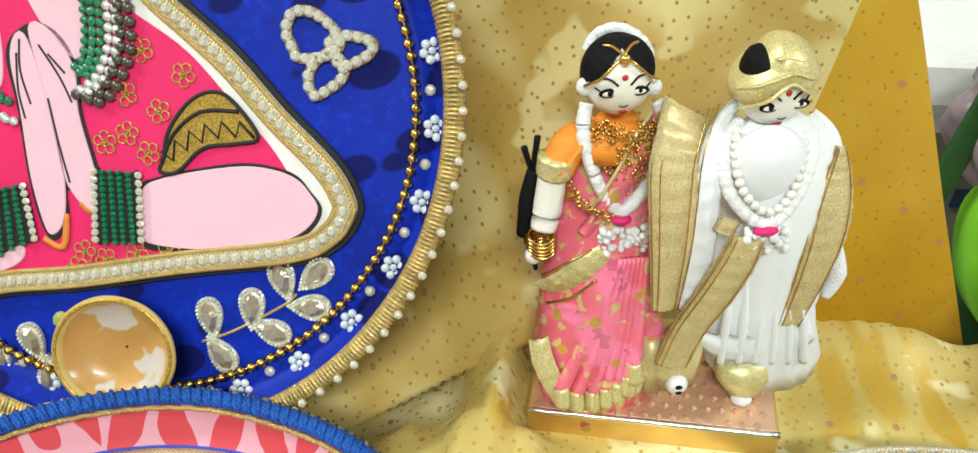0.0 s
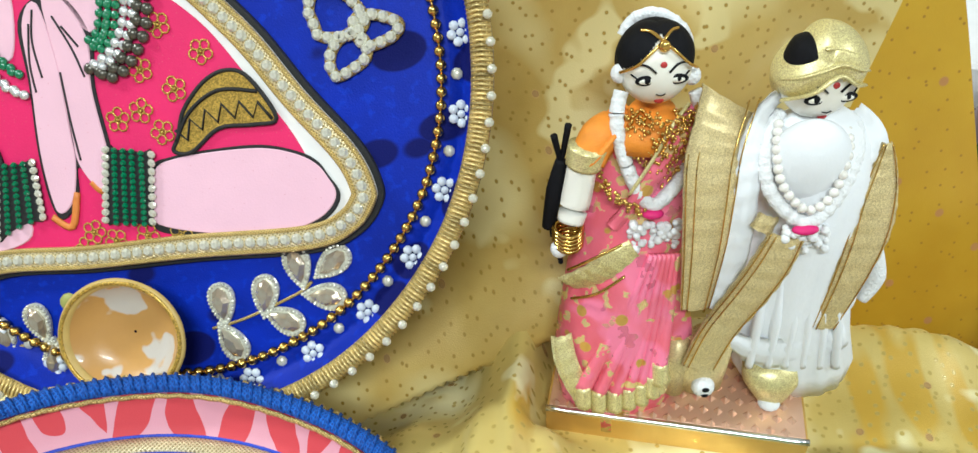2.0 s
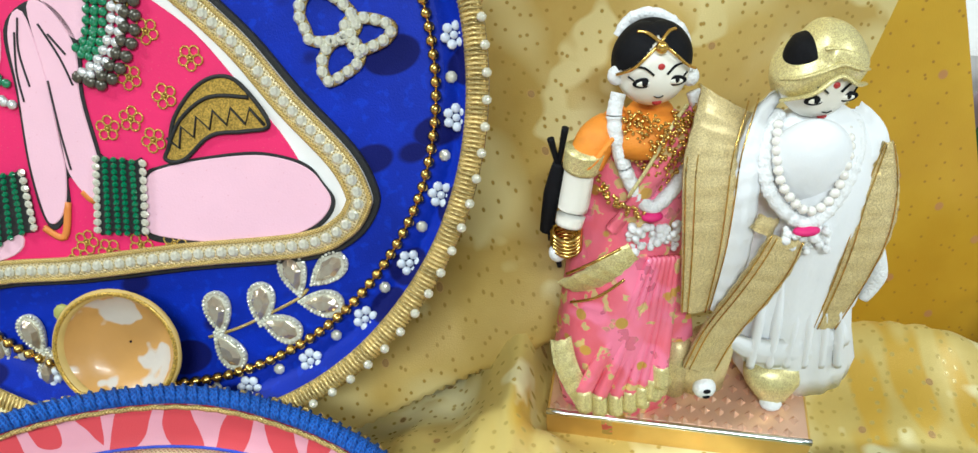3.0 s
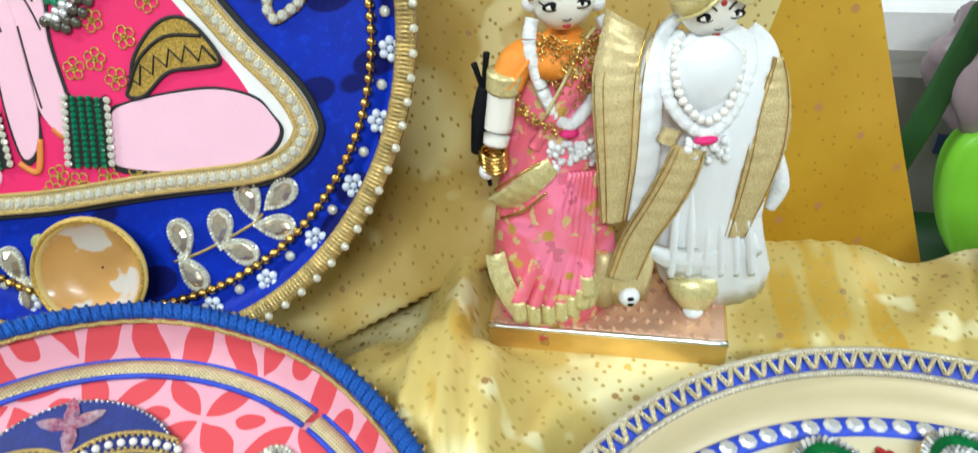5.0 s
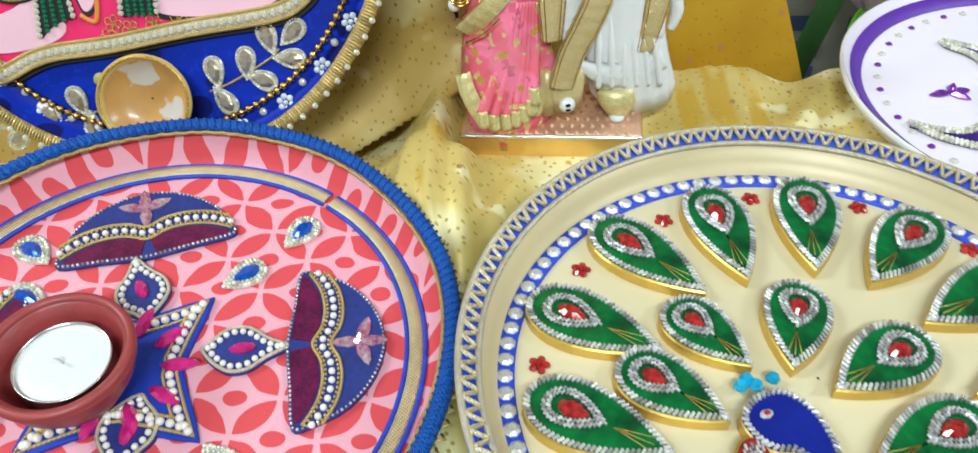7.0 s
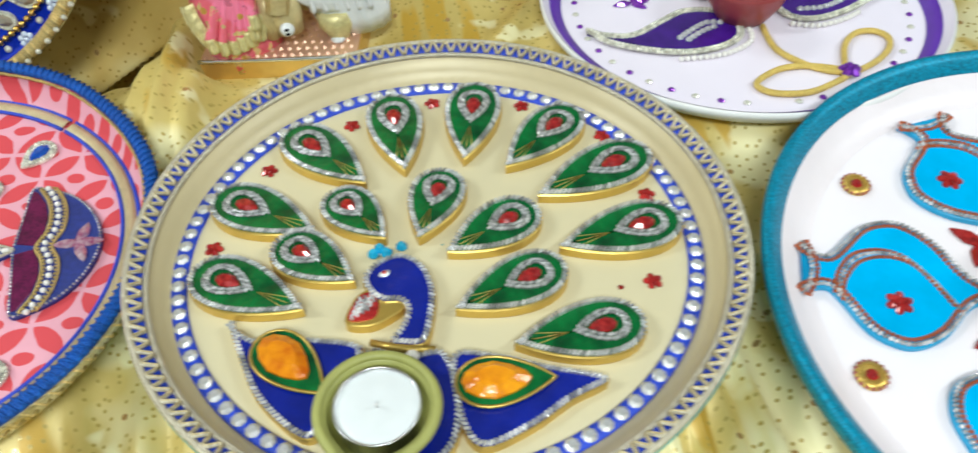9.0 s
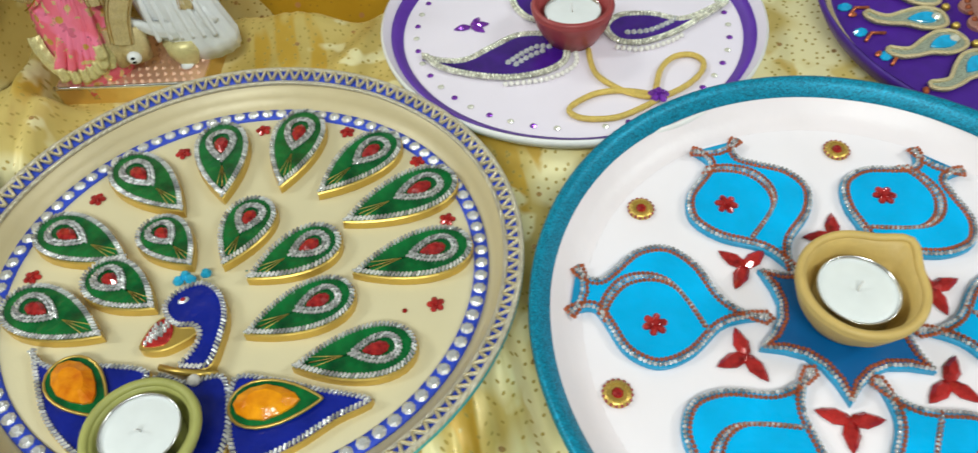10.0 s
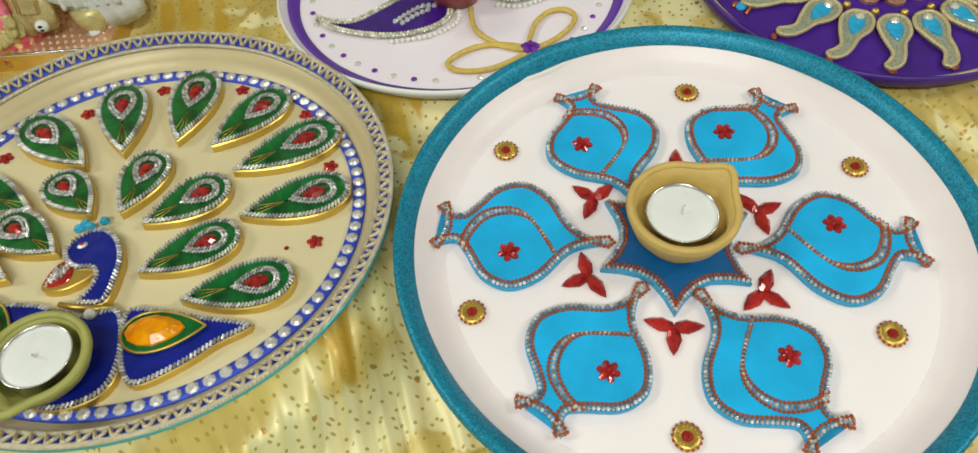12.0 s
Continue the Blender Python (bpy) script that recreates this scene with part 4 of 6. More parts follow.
def paisley(parent, pts, th, mat, name="paisley", beads=champagne, rows=2, label=""):
    line = spline([(x * mm, y * mm) for x, y in pts], True, 6)
    ob = part(name, solo(plaque(inset(line, 0.003), 0, th, 0.0004), False), mat, parent, label)
    m = Mesh()
    for k in range(rows):
        for p, _ in spaced(inset(line, 0.0008 + 0.0022 * k), 0.0022, True):
            m.add(ball(p[0], p[1], th * 0.6 + 0.0010, 0.00125, 7, 5), 0)
    part("bead_edge", m, beads, ob, "pale gold bead edging")
    return ob


PAISLEY_L = ((-94, -5), (-88, -20), (-72, -33), (-50, -43), (-28, -44), (-12, -36), (-8, -20), (-16, -6), (-34, -1), (-52, -8), (-70, -16), (-84, -12))
pq = paisley(plate_lilac, PAISLEY_L, 0.0022, purple_felt, label="dark purple paisley edged with gold beads")
for p, _ in spaced(spline([(-46 * mm, -28 * mm), (-36 * mm, -22 * mm), (-26 * mm, -18 * mm), (-19 * mm, -20 * mm)], False, 5), 0.0036, False):
    part("clear_stone", CLEAR, stone, pq, "", pose(p[0], p[1], 0))
for p, _ in spaced(spline([(-42 * mm, -31 * mm), (-33 * mm, -26 * mm), (-24 * mm, -23 * mm)], False, 5), 0.0036, False):
    part("clear_stone", CLEAR, stone, pq, "", pose(p[0], p[1], 0))

for p, _ in spaced(spline([(-52 * mm, -46 * mm), (-28 * mm, -48 * mm), (-9 * mm, -40 * mm), (-4.5 * mm, -24 * mm)], False, 6), 0.0034, False):
    part("pearl", PEARL, pearl, pq, "", pose(p[0], p[1], 0))
pr = paisley(plate_lilac, ((17, -14), (21, -27), (34, -33), (55, -30), (78, -20), (99, -9), (98, -4), (84, -10), (66, -14), (52, -4), (34, 1), (22, -4)), 0.0022, purple_felt, label="dark purple paisley edged with gold beads")
for p, _ in spaced(spline([(20 * mm, -31 * mm), (33 * mm, -37 * mm), (50 * mm, -35 * mm), (60 * mm, -31 * mm)], False, 6), 0.0034, False):
    part("pearl", PEARL, pearl, pr, "", pose(p[0], p[1], 0))
for p, _ in spaced(spline([(30 * mm, -20 * mm), (42 * mm, -22 * mm), (54 * mm, -19 * mm), (62 * mm, -15 * mm)], False, 5), 0.0036, False):
    part("clear_stone", CLEAR, stone, pr, "", pose(p[0], p[1], 0))

for pts in (((-26, 14), (-18, 8), (-8, 14), (-8, 30), (-18, 50), (-34, 66), (-38, 60), (-30, 46), (-30, 28)), ((20, 12), (30, 14), (34, 30), (44, 48), (60, 60), (56, 66), (34, 56), (20, 34))):
    paisley(plate_lilac, pts, 0.0022, purple_felt, label="dark purple paisley edged with gold beads")
cordp = [(2.6, -29), (0, -44), (1, -56), (9, -70), (18, -78), (26, -81.5)]
part("cord", solo(tube([(x * mm, y * mm, 0.0018) for x, y in spline(cordp, False, 8)], 0.0017, 8)), yellow_cord, plate_lilac, "twisted yellow cord tied in a bow")
for lp in (((26, -81.5), (12, -72), (-4, -69), (-19, -74), (-24, -80), (-18, -87.5), (-2, -91.5), (14, -88)), ((26, -81.5), (31, -68), (38, -57), (48, -50), (58, -51), (62, -59), (56, -69), (42, -78))):
    part("bow_loop", solo(tube([(x * mm, y * mm, 0.0019) for x, y in spline(lp, True, 7)], 0.0017, 8, True)), yellow_cord, plate_lilac)
part("star_stone", flower_mesh(0.0062, 5, 0.0030, "star_stone", violet_gem), violet_gem, plate_lilac, "violet star stone", pose(0.0264, -0.0815, 0.0026))
m = Mesh()
for a, L in ((3.14, 0.006), (0.9, 0.0045), (-0.9, 0.0045), (0.0, 0.005)):
    m.add(gem(-0.0587 + L * math.cos(a), 0.0168 + L * math.sin(a), 0.0003, 0.0052, 0.0026, 0.0022, a, 8, 0.4), 0, False)
part("stone_flower", m, violet_gem, plate_lilac, "violet and magenta stone flower")
small_dot = solo(gem(0, 0, 0, 0.0019, 0.0019, 0.0010, 0, 8), False)
dot_v, dot_c = small_dot.data("sequin_dot", [violet_gem]), small_dot.data("sequin_dot", [champagne])
for i in range(46):
    a = math.radians(-142 + i * 7.83)
    if -118 < math.degrees(a) < -32 and i % 5 == 0:
        continue
    part("sequin_dot", dot_v if i % 2 else dot_c, None, plate_lilac, "", pose(0.0955 * math.cos(a), 0.0955 * math.sin(a), 0.0003))
lamp_on("lilac", -0.003, -0.0135, 0.0245, 0.024, clay_red, 80, "dark red painted clay lamp holding a tea light", 1.25, 0.0004)

# ---- violet plate ----
aqua_stone = material("turquoise_stone", (0.01, 0.34, 0.62), rough=0.15, var=0.3, scale=300, coat=0.5)
rose_thread = weave("rose_gold_thread", (0.62, 0.32, 0.24), (0.35, 0.12, 0.10), 2600, metal=0.4)
part("rim_cord", solo(round_cord("violet", 0.1110, 0.0018, 0.0012, 0.004)), pale_thread, plate_violet, "pale gold braid")
part("rim_cord", solo(scallops("violet", 0.1118, 0.0042, 0.0018, 0.0007)), pale_thread, plate_violet)
PAIS = ((51, 5), (56, 9), (65, 9), (74, 4.5), (83, 3), (91, 0), (95, -6), (92, -9), (88, -6), (82, -3.5), (72, -6.5), (60, -8.5), (52, -4))
pline = spline([(x * mm, y * mm) for x, y in PAIS], True, 5)
pm0 = solo(plaque(pline, 0, 0.0022, 0.0004), False).data("paisley", [glitter("sage_glitter", (0.40, 0.44, 0.34), 1800, 0.4, 0.4)])
pm1 = solo(plaque(placed(drop_line(0.017, 0.0095, 18), 0.064, 0.0005, 0.0), 0.002, 0.0032, 0.0004), False).data("turquoise_inlay", [aqua_stone])
pm2 = solo(gem(0.0562, 0.001, 0.0028, 0.0028, 0.0028, 0.0018, 0, 8), False).data("gold_stone", [champagne])
pm3 = solo(tube([(p[0], p[1], 0.0022) for p in pline], 0.0013, 6, True)).data("cord_edge", [pale_thread])
VX, VY = 0.001, -0.008
for k in range(18):
    p = part("paisley", pm0, pale_thread, plate_violet, "pale gold paisley with a turquoise inlay", pose(VX, VY, 0.0004, 0, 0, 8 + 20 * k))
    for nme, me in (("turquoise_inlay", pm1), ("gold_stone", pm2), ("cord_edge", pm3)):
        part(nme, me, None, p)
bead_s = solo(ball(0, 0, 0.0016, 0.0026, 8, 6)).data("gold_bead", [gold_plain])
for k in range(18):
    a = math.radians(18 + 20 * k)
    part("gold_bead", bead_s, gold_plain, plate_violet, "", pose(VX + 0.048 * math.cos(a), VY + 0.048 * math.sin(a), 0.0002))
    a = math.radians(6 + 20 * k)
    part("rose_stone", solo(gem(0, 0, 0.0003, 0.0026, 0.0018, 0.0018, 0.5, 8), False) if k == 0 else rose_me, copper_bead, plate_violet, "", pose(VX + 0.1000 * math.cos(a), VY * 0.4 + 0.1000 * math.sin(a), 0.0004, 0, 0, k * 40))
    if k == 0:
        rose_me = bpy.data.objects["rose_stone"].data
m = Mesh()
for k in range(14):
    a = 2 * math.pi * k / 14
    m.add(plaque(placed([(0.0065 * math.cos(t * 0.449), 0.0065 * math.sin(t * 0.449)) for t in range(14)], VX + 0.034 * math.cos(a), VY + 0.034 * math.sin(a), 0), 0.0, 0.0022 + 0.0002 * (k % 2), 0.0004), 0, False)
m.add(plaque([(VX + 0.034 * math.cos(t * 0.2244), VY + 0.034 * math.sin(t * 0.2244)) for t in range(28)], 0.0, 0.0028, 0.0004), 0, False)
part("centre_flower", m, rose_thread, plate_violet, "rose gold scalloped centre flower")
m = Mesh()
stones_along(m, [(VX + 0.036 * math.cos(t * 0.2244), VY + 0.036 * math.sin(t * 0.2244)) for t in range(28)], 0.0055, 0.0017, 0.0026)
part("stone_row", m, copper_bead, plate_violet)
for x, y, t in ((-96, 2, 20), (-92, -20, 40), (-94, 25, 0)):
    m = Mesh()
    m.add(tube([(x * mm - 0.004, y * mm - 0.004, 0.001), (x * mm + 0.002, y * mm + 0.001, 0.0014), (x * mm + 0.010, y * mm - 0.001, 0.001)], 0.0011, 5), 1)
    m.add(gem(x * mm - 0.003, y * mm + 0.004, 0.0004, 0.0045, 0.0035, 0.002, math.radians(t), 8), 0, False)
    part("corner_stone", m, [aqua_stone, copper_bead], plate_violet, "turquoise stone with a copper thread")
lamp_on("violet", VX, VY, 0.0255, 0.022, clay_teal, 90, "teal painted clay lamp holding a tea light", 1.2, 0.0032)

# ---- pink leaf-print plate ----


def leaf_print(m, size, color):
    """Prints four-petalled leaves and ovals on a cloth, at a cell of that size in metres."""
    nt, b = nodes_of(m)

    def calc(op, a, bb=None, c=None):
        n = nt.nodes.new("ShaderNodeMath")
        n.operation = op
        for i, v in enumerate((a, bb, c)):
            if v is None:
                continue
            if isinstance(v, (int, float)):
                n.inputs[i].default_value = v
            else:
                nt.links.new(v, n.inputs[i])
        return n.outputs[0]

    tc = nt.nodes.new("ShaderNodeTexCoord")
    nz_ = nt.nodes.new("ShaderNodeTexNoise")
    nz_.inputs["Scale"].default_value = 45
    mp = nt.nodes.new("ShaderNodeMapping")
    mp.inputs["Scale"].default_value = (1 / size, 1 / size, 1 / size)
    mp.inputs["Rotation"].default_value = (0, 0, 0.12)
    nt.links.new(tc.outputs["Object"], mp.inputs["Vector"])
    nt.links.new(tc.outputs["Object"], nz_.inputs["Vector"])
    wob = calc("MULTIPLY_ADD", nz_.outputs["Fac"], 0.16, -0.08)
    sep = nt.nodes.new("ShaderNodeSeparateXYZ")
    nt.links.new(mp.outputs["Vector"], sep.inputs[0])
    x = calc("ADD", sep.outputs["X"], wob)
    y = calc("ADD", sep.outputs["Y"], wob)
    fx = calc("SUBTRACT", calc("FRACT", x), 0.5)
    fy = calc("SUBTRACT", calc("FRACT", y), 0.5)
    ax, ay = calc("ABSOLUTE", fx), calc("ABSOLUTE", fy)
    u = calc("ADD", ax, ay)
    v = calc("ABSOLUTE", calc("SUBTRACT", ax, ay))
    # a petal lies along each diagonal between a node and the cell's corner
    mid = calc("SUBTRACT", calc("MULTIPLY", u, 1.0), 0.5)
    lim = calc("SUBTRACT", 0.19, calc("MULTIPLY", calc("MULTIPLY", mid, mid), 1.0))
    petal = calc("GREATER_THAN", lim, v)
    near = calc("LESS_THAN", calc("ABSOLUTE", mid), 0.44)
    petal = calc("MULTIPLY", petal, near)
    dx = calc("SUBTRACT", 0.5, ax)
    oval1 = calc("ADD", calc("MULTIPLY", calc("MULTIPLY", dx, dx), 55.0), calc("MULTIPLY", calc("MULTIPLY", ay, ay), 100.0))
    dy = calc("SUBTRACT", 0.5, ay)
    oval2 = calc("ADD", calc("MULTIPLY", calc("MULTIPLY", dy, dy), 100.0), calc("MULTIPLY", calc("MULTIPLY", ax, ax), 55.0))
    oval = calc("MAXIMUM", calc("LESS_THAN", oval1, 1.0), calc("LESS_THAN", oval2, 1.0))
    fac = calc("MULTIPLY", calc("MAXIMUM", petal, oval), 0.93)
    mix = nt.nodes.new("ShaderNodeMix")
    mix.data_type = "RGBA"
    old = b.inputs["Base Color"].links[0].from_socket
    nt.links.new(fac, mix.inputs["Factor"])
    nt.links.new(old, mix.inputs["A"])
    mix.inputs["B"].default_value = (*color, 1)
    nt.links.new(mix.outputs["Result"], b.inputs["Base Color"])


leaf_print(pink_print, 0.034, (0.68, 0.045, 0.055))
blue_braid = weave("blue_braid", (0.006, 0.11, 0.50), (0.003, 0.035, 0.24), 1800, metal=0.0, rough=0.7)
pn = plate_pink
m = Mesh()
rimline = ring_line(0.1165, 0.0195, 200, wob=0.012)
m.add(tube(rimline, 0.0034, 8, True, 0.75))
for i in range(0, 200):
    a = 2 * math.pi * i / 200
    c, s = math.cos(a), math.sin(a)
    x, y, z = rimline[i]
    m.add(tube([(x - 0.0034 * c, y - 0.0034 * s, z + 0.0012), (x - 0.0012 * s, y + 0.0012 * c, z + 0.0032), (x + 0.0034 * c - 0.0026 * s, y + 0.0034 * s + 0.0026 * c, z + 0.0010)], 0.0008 + 0.0004 * noise.noise((i * 0.9, 3, 0)), 4))
part("rim_braid", m, blue_braid, pn, "chunky royal blue braid")
part("loop_trim", solo(tube([(p[0] * 0.966, p[1] * 0.966, 0.0178 + 0.0006 * (i % 2)) for i, p in enumerate(rimline)], 0.0009, 5, True)), gold_thread, pn)
m = Mesh()
for i in range(130):
    a = 2 * math.pi * i / 130
    m.add(tube([(0.1200 * math.cos(a), 0.1200 * math.sin(a), 0.0195), (0.1222 * math.cos(a + 0.02), 0.1222 * math.sin(a + 0.02), 0.0172), (0.1200 * math.cos(a + 0.04), 0.1200 * math.sin(a + 0.04), 0.0150)], 0.0007, 4))
part("loop_trim", m, gold_thread, pn, "gold thread loops")
at = pose(0, 0.0022, 0)
gap0, gap1 = 50.0, 408.5
m = Mesh()
rows = []
n_ = 150
for i in range(n_ + 1):
    a = math.radians(gap0 + (gap1 - gap0) * i / n_)
    rows.append([(r * math.cos(a), r * math.sin(a), z) for r, z in ((0.0993, 0.0002), (0.0998, 0.0018), (0.1024, 0.0023), (0.1050, 0.0018), (0.1055, 0.0002))])
v = [p for r in rows for p in r]
f = [(i * 5 + j, (i + 1) * 5 + j, (i + 1) * 5 + j + 1, i * 5 + j + 1) for i in range(n_) for j in range(4)]
part("braid_ring", Mesh().add((v, f)), pale_thread, pn, "flat silver-gold braid ring", at)
for r in (0.0986, 0.1062):
    part("ring_cord", solo(tube(ring_line(r, 0.0010, 120, gap0, gap1), 0.0011, 5)), trim_blue, pn, "", at)

motif_blue = material("dark_blue_net", (0.016, 0.03, 0.20), rough=0.5, var=0.3, scale=400, bump=0.5, bump_scale=1800)
plum = material("plum_sequin", (0.10, 0.01, 0.07), rough=0.3, metal=0.3, var=0.5, scale=900, color2=(0.20, 0.012, 0.09))
LAMP = [(51, 3), (53, 20), (55, 37), (64, 36), (77, 29), (87, 16), (91, 0), (87, -16), (77, -29), (64, -36), (55, -37), (53, -20), (51, -3)]
lamp_line = spline([(x * mm, y * mm) for x, y in LAMP], True, 4)
lm0 = solo(plaque(lamp_line, 0, 0.0022, 0.0005), False).data("lamp_motif", [motif_blue])
BAND1 = spline([(x * mm, y * mm) for x, y in ((59, 36), (64, 27), (66, 17), (65, 8), (61.5, 0), (65, -8), (66, -17), (64, -27), (59, -36))], False, 6)
mb = Mesh()
for off, sl in ((0.0, 0), (0.0075, 0)):
    mb.add(tube([(p[0] + off, p[1], 0.0026) for p in BAND1], 0.0007, 5), 1)
for p, _ in spaced([(p[0] + 0.0037, p[1]) for p in BAND1], 0.0041, False):
    mb.add(ball(p[0], p[1], 0.0026, 0.0015, 8, 6), 0)
for off in (0.0012, 0.0063):
    for p, _ in spaced([(q[0] + off, q[1]) for q in BAND1], 0.0021, False):
        mb.add(ball(p[0], p[1], 0.0028, 0.0007, 6, 4), 1)
lm1 = mb.data("pearl_band", [pearl, gold_thread])
mb = Mesh()
for p, _ in spaced(inset(lamp_line, 0.0008), 0.0020, True):
    mb.add(ball(p[0], p[1], 0.0024, 0.0007, 6, 4), 0)
lm2 = mb.data("bead_edge", [stone])
mb = Mesh()
random.seed(5)
for sgn in (1, -1):
    mb.add(plaque([(x * mm, sgn * y * mm) for x, y in ((52.6, 3), (53.8, 20), (55.8, 35), (58.4, 34), (63, 26), (65, 17), (64, 8), (60.8, 1))], 0.002, 0.0027, 0.0003), 0, False)
lm3 = mb.data("plum_inlay", [plum])
rose_stone_m = material("rose_clear_stone", (0.72, 0.10, 0.34), rough=0.1, metal=0.5, var=0.4, scale=500, color2=(0.85, 0.70, 0.75), coat=0.5)
mb = Mesh()
for a in (-1.25, 0.0, 1.25, 3.14):
    mb.add(gem(0.0805 + 0.0050 * math.cos(a), 0.0055 * math.sin(a), 0.0022, 0.0062, 0.0027, 0.0020, a, 8, 0.3), 0, False)
lm4 = mb.data("stone_flower", [rose_stone_m])
FL = [(52.5, 0), (44, 5), (36, 10.5), (27, 10), (21, 4.5), (17.5, 0.5), (22, -6), (29, -11), (37, -10.5), (44, -5.5)]
flame_line = spline([(x * mm, y * mm) for x, y in FL], True, 5)
fl0 = solo(plaque(flame_line, 0, 0.0022, 0.0005), False).data("flame_motif", [motif_blue])
mb = Mesh()
for p, _ in spaced(inset(flame_line, 0.0030), 0.0034, True):
    mb.add(ball(p[0], p[1], 0.0026, 0.0014, 8, 5), 0)
mb.add(tube([(p[0], p[1], 0.0024) for p in inset(flame_line, 0.0008)], 0.0008, 5, True), 1)
fl1 = mb.data("pearl_edge", [pearl, silver_thread])
fl2 = solo(gem(0.034, 0, 0.0022, 0.0052, 0.0026, 0.0022, 0.1, 10), False).data("magenta_stone", [magenta_gem])
for a, da in ((101, 6), (-1, 0), (-98, 0), (181, 0)):
    p = part("lamp_motif", lm0, motif_blue, pn, "dark blue lamp motif edged with beads", pose(-0.001, 0.0, 0.0004, 0, 0, a))
    for nme, me in (("pearl_band", lm1), ("bead_edge", lm2), ("plum_inlay", lm3), ("stone_flower", lm4)):
        part(nme, me, None, p)
    q = part("flame_motif", fl0, motif_blue, pn, "dark blue flame motif with a magenta stone", pose(-0.001, 0.0, 0.0004, 0, 0, a + da))
    part("pearl_edge", fl1, pearl, q)
    part("magenta_stone", fl2, magenta_gem, q)
dl = drop_line(0.0215, 0.0145, 22)
mb = Mesh()
for kk in (0.0004, 0.0022):
    for p, _ in spaced(inset(dl, kk + 0.0006), 0.0019, True):
        mb.add(ball(p[0], p[1], 0.0012, 0.0010, 7, 5), 0)
mb.add(plaque(inset(dl, 0.0004), 0, 0.0010, 0.0002), 0, False)
dr0 = mb.data("drop_sequin", [champagne])
dr1 = solo(gem(-0.0016, 0, 0.0010, 0.0058, 0.0036, 0.0026, 0, 10, 0.25), False).data("blue_stone", [blue_gem])
for x, y, t in ((53.6, 60.3, 231), (30.4, 37.6, 215), (28.8, -48.4, 130), (47.9, -63, 128), (-56.4, 32.2, 330), (-60, 58, 315), (-34, -48, 50), (-56, -62, 48)):
    p = part("drop_sequin", dr0, champagne, pn, "pale gold drop sequin with a blue stone", pose(x * mm, y * mm, 0.0004, 0, 0, t))
    part("blue_stone", dr1, blue_gem, p)
SC = (-0.013, -0.007)
st = []
for k in range(4):
    for da, rr in ((-38, 24.5), (-20, 30), (-8, 38.5), (0, 46.5), (8, 38.5), (20, 30), (38, 24.5)):
        b = math.radians(45 + 90 * k + da + 1)
        st.append((rr * mm * math.cos(b), rr * mm * math.sin(b)))
at = pose(SC[0], SC[1], 0.0004)
royal_felt = material("royal_felt", (0.008, 0.04, 0.42), rough=0.6, var=0.2, scale=200, bump=0.3, bump_scale=1800)
sp = part("centre_star", solo(plaque(st, 0, 0.0020, 0.0005), False), royal_felt, pn, "royal blue four-pointed centre star with pearls", at)
mb = Mesh()
for p, _ in spaced(inset(st, 0.0052), 0.0040, True):
    mb.add(ball(p[0], p[1], 0.0026, 0.0018, 8, 6), 0)
for d in (0.0026, 0.0078):
    mb.add(tube([(p[0], p[1], 0.0022) for p in inset(st, d)], 0.0007, 5, True), 1)
part("pearl_edge", mb, [pearl, gold_thread], sp)
petal = solo(gem(0.0225, 0, 0.0022, 0.0072, 0.0030, 0.0032, 0, 8, 0.3), False).data("petal_stone", [magenta_gem])
for i in range(10):
    part("petal_stone", petal, magenta_gem, sp, "magenta petal stone", pose(0, 0, 0, 0, 0, -70 + i * 36))
lamp_on("pink", -0.0255, -0.0140, 0.0265, 0.026, clay_red, 200, "dark red painted clay lamp holding a tea light", 1.2, 0.0024)

# ---- royal blue plate that stands against the board ----
pb = plate_blue
brocade_dark = (0.001, 0.004, 0.11)
overlay(royal_velvet, 260, "noise", (0.003, 0.030, 0.46), 0.56, 0.66)
stretched(overlay(royal_velvet, 44, "dots", brocade_dark, 0.37, 0.33, rough=0.7, randomness=0.75), (0.8, 1.25, 1.0))
hot_pink = material("hot_pink_felt", (0.72, 0.008, 0.12), rough=0.6, var=0.08, scale=60, bump=0.2, bump_scale=1500)
overlay(hot_pink, 700, "dots", (0.85, 0.30, 0.25), 0.10, 0.05, rough=0.2, metal=0.6)
pale_pink = material("pale_pink_felt", (0.80, 0.48, 0.58), rough=0.6, var=0.05, scale=60, bump=0.2, bump_scale=1500)
overlay(pale_pink, 420, "dots", (0.66, 0.25, 0.32), 0.08, 0.04, rough=0.2)
outline_dark = glitter("dark_glitter_outline", (0.010, 0.010, 0.011), 2200, 0.65, 0.0)
gold_glitter = glitter("gold_glitter", (0.58, 0.37, 0.07), 2200, 0.35, 0.5)
green_bead = material("green_bead", (0.0, 0.12, 0.05), rough=0.15, var=0.5, scale=900, color2=(0.02, 0.32, 0.14), coat=0.4)
peach_edge = material("orange_edge", (0.70, 0.22, 0.04), rough=0.5, var=0.2)

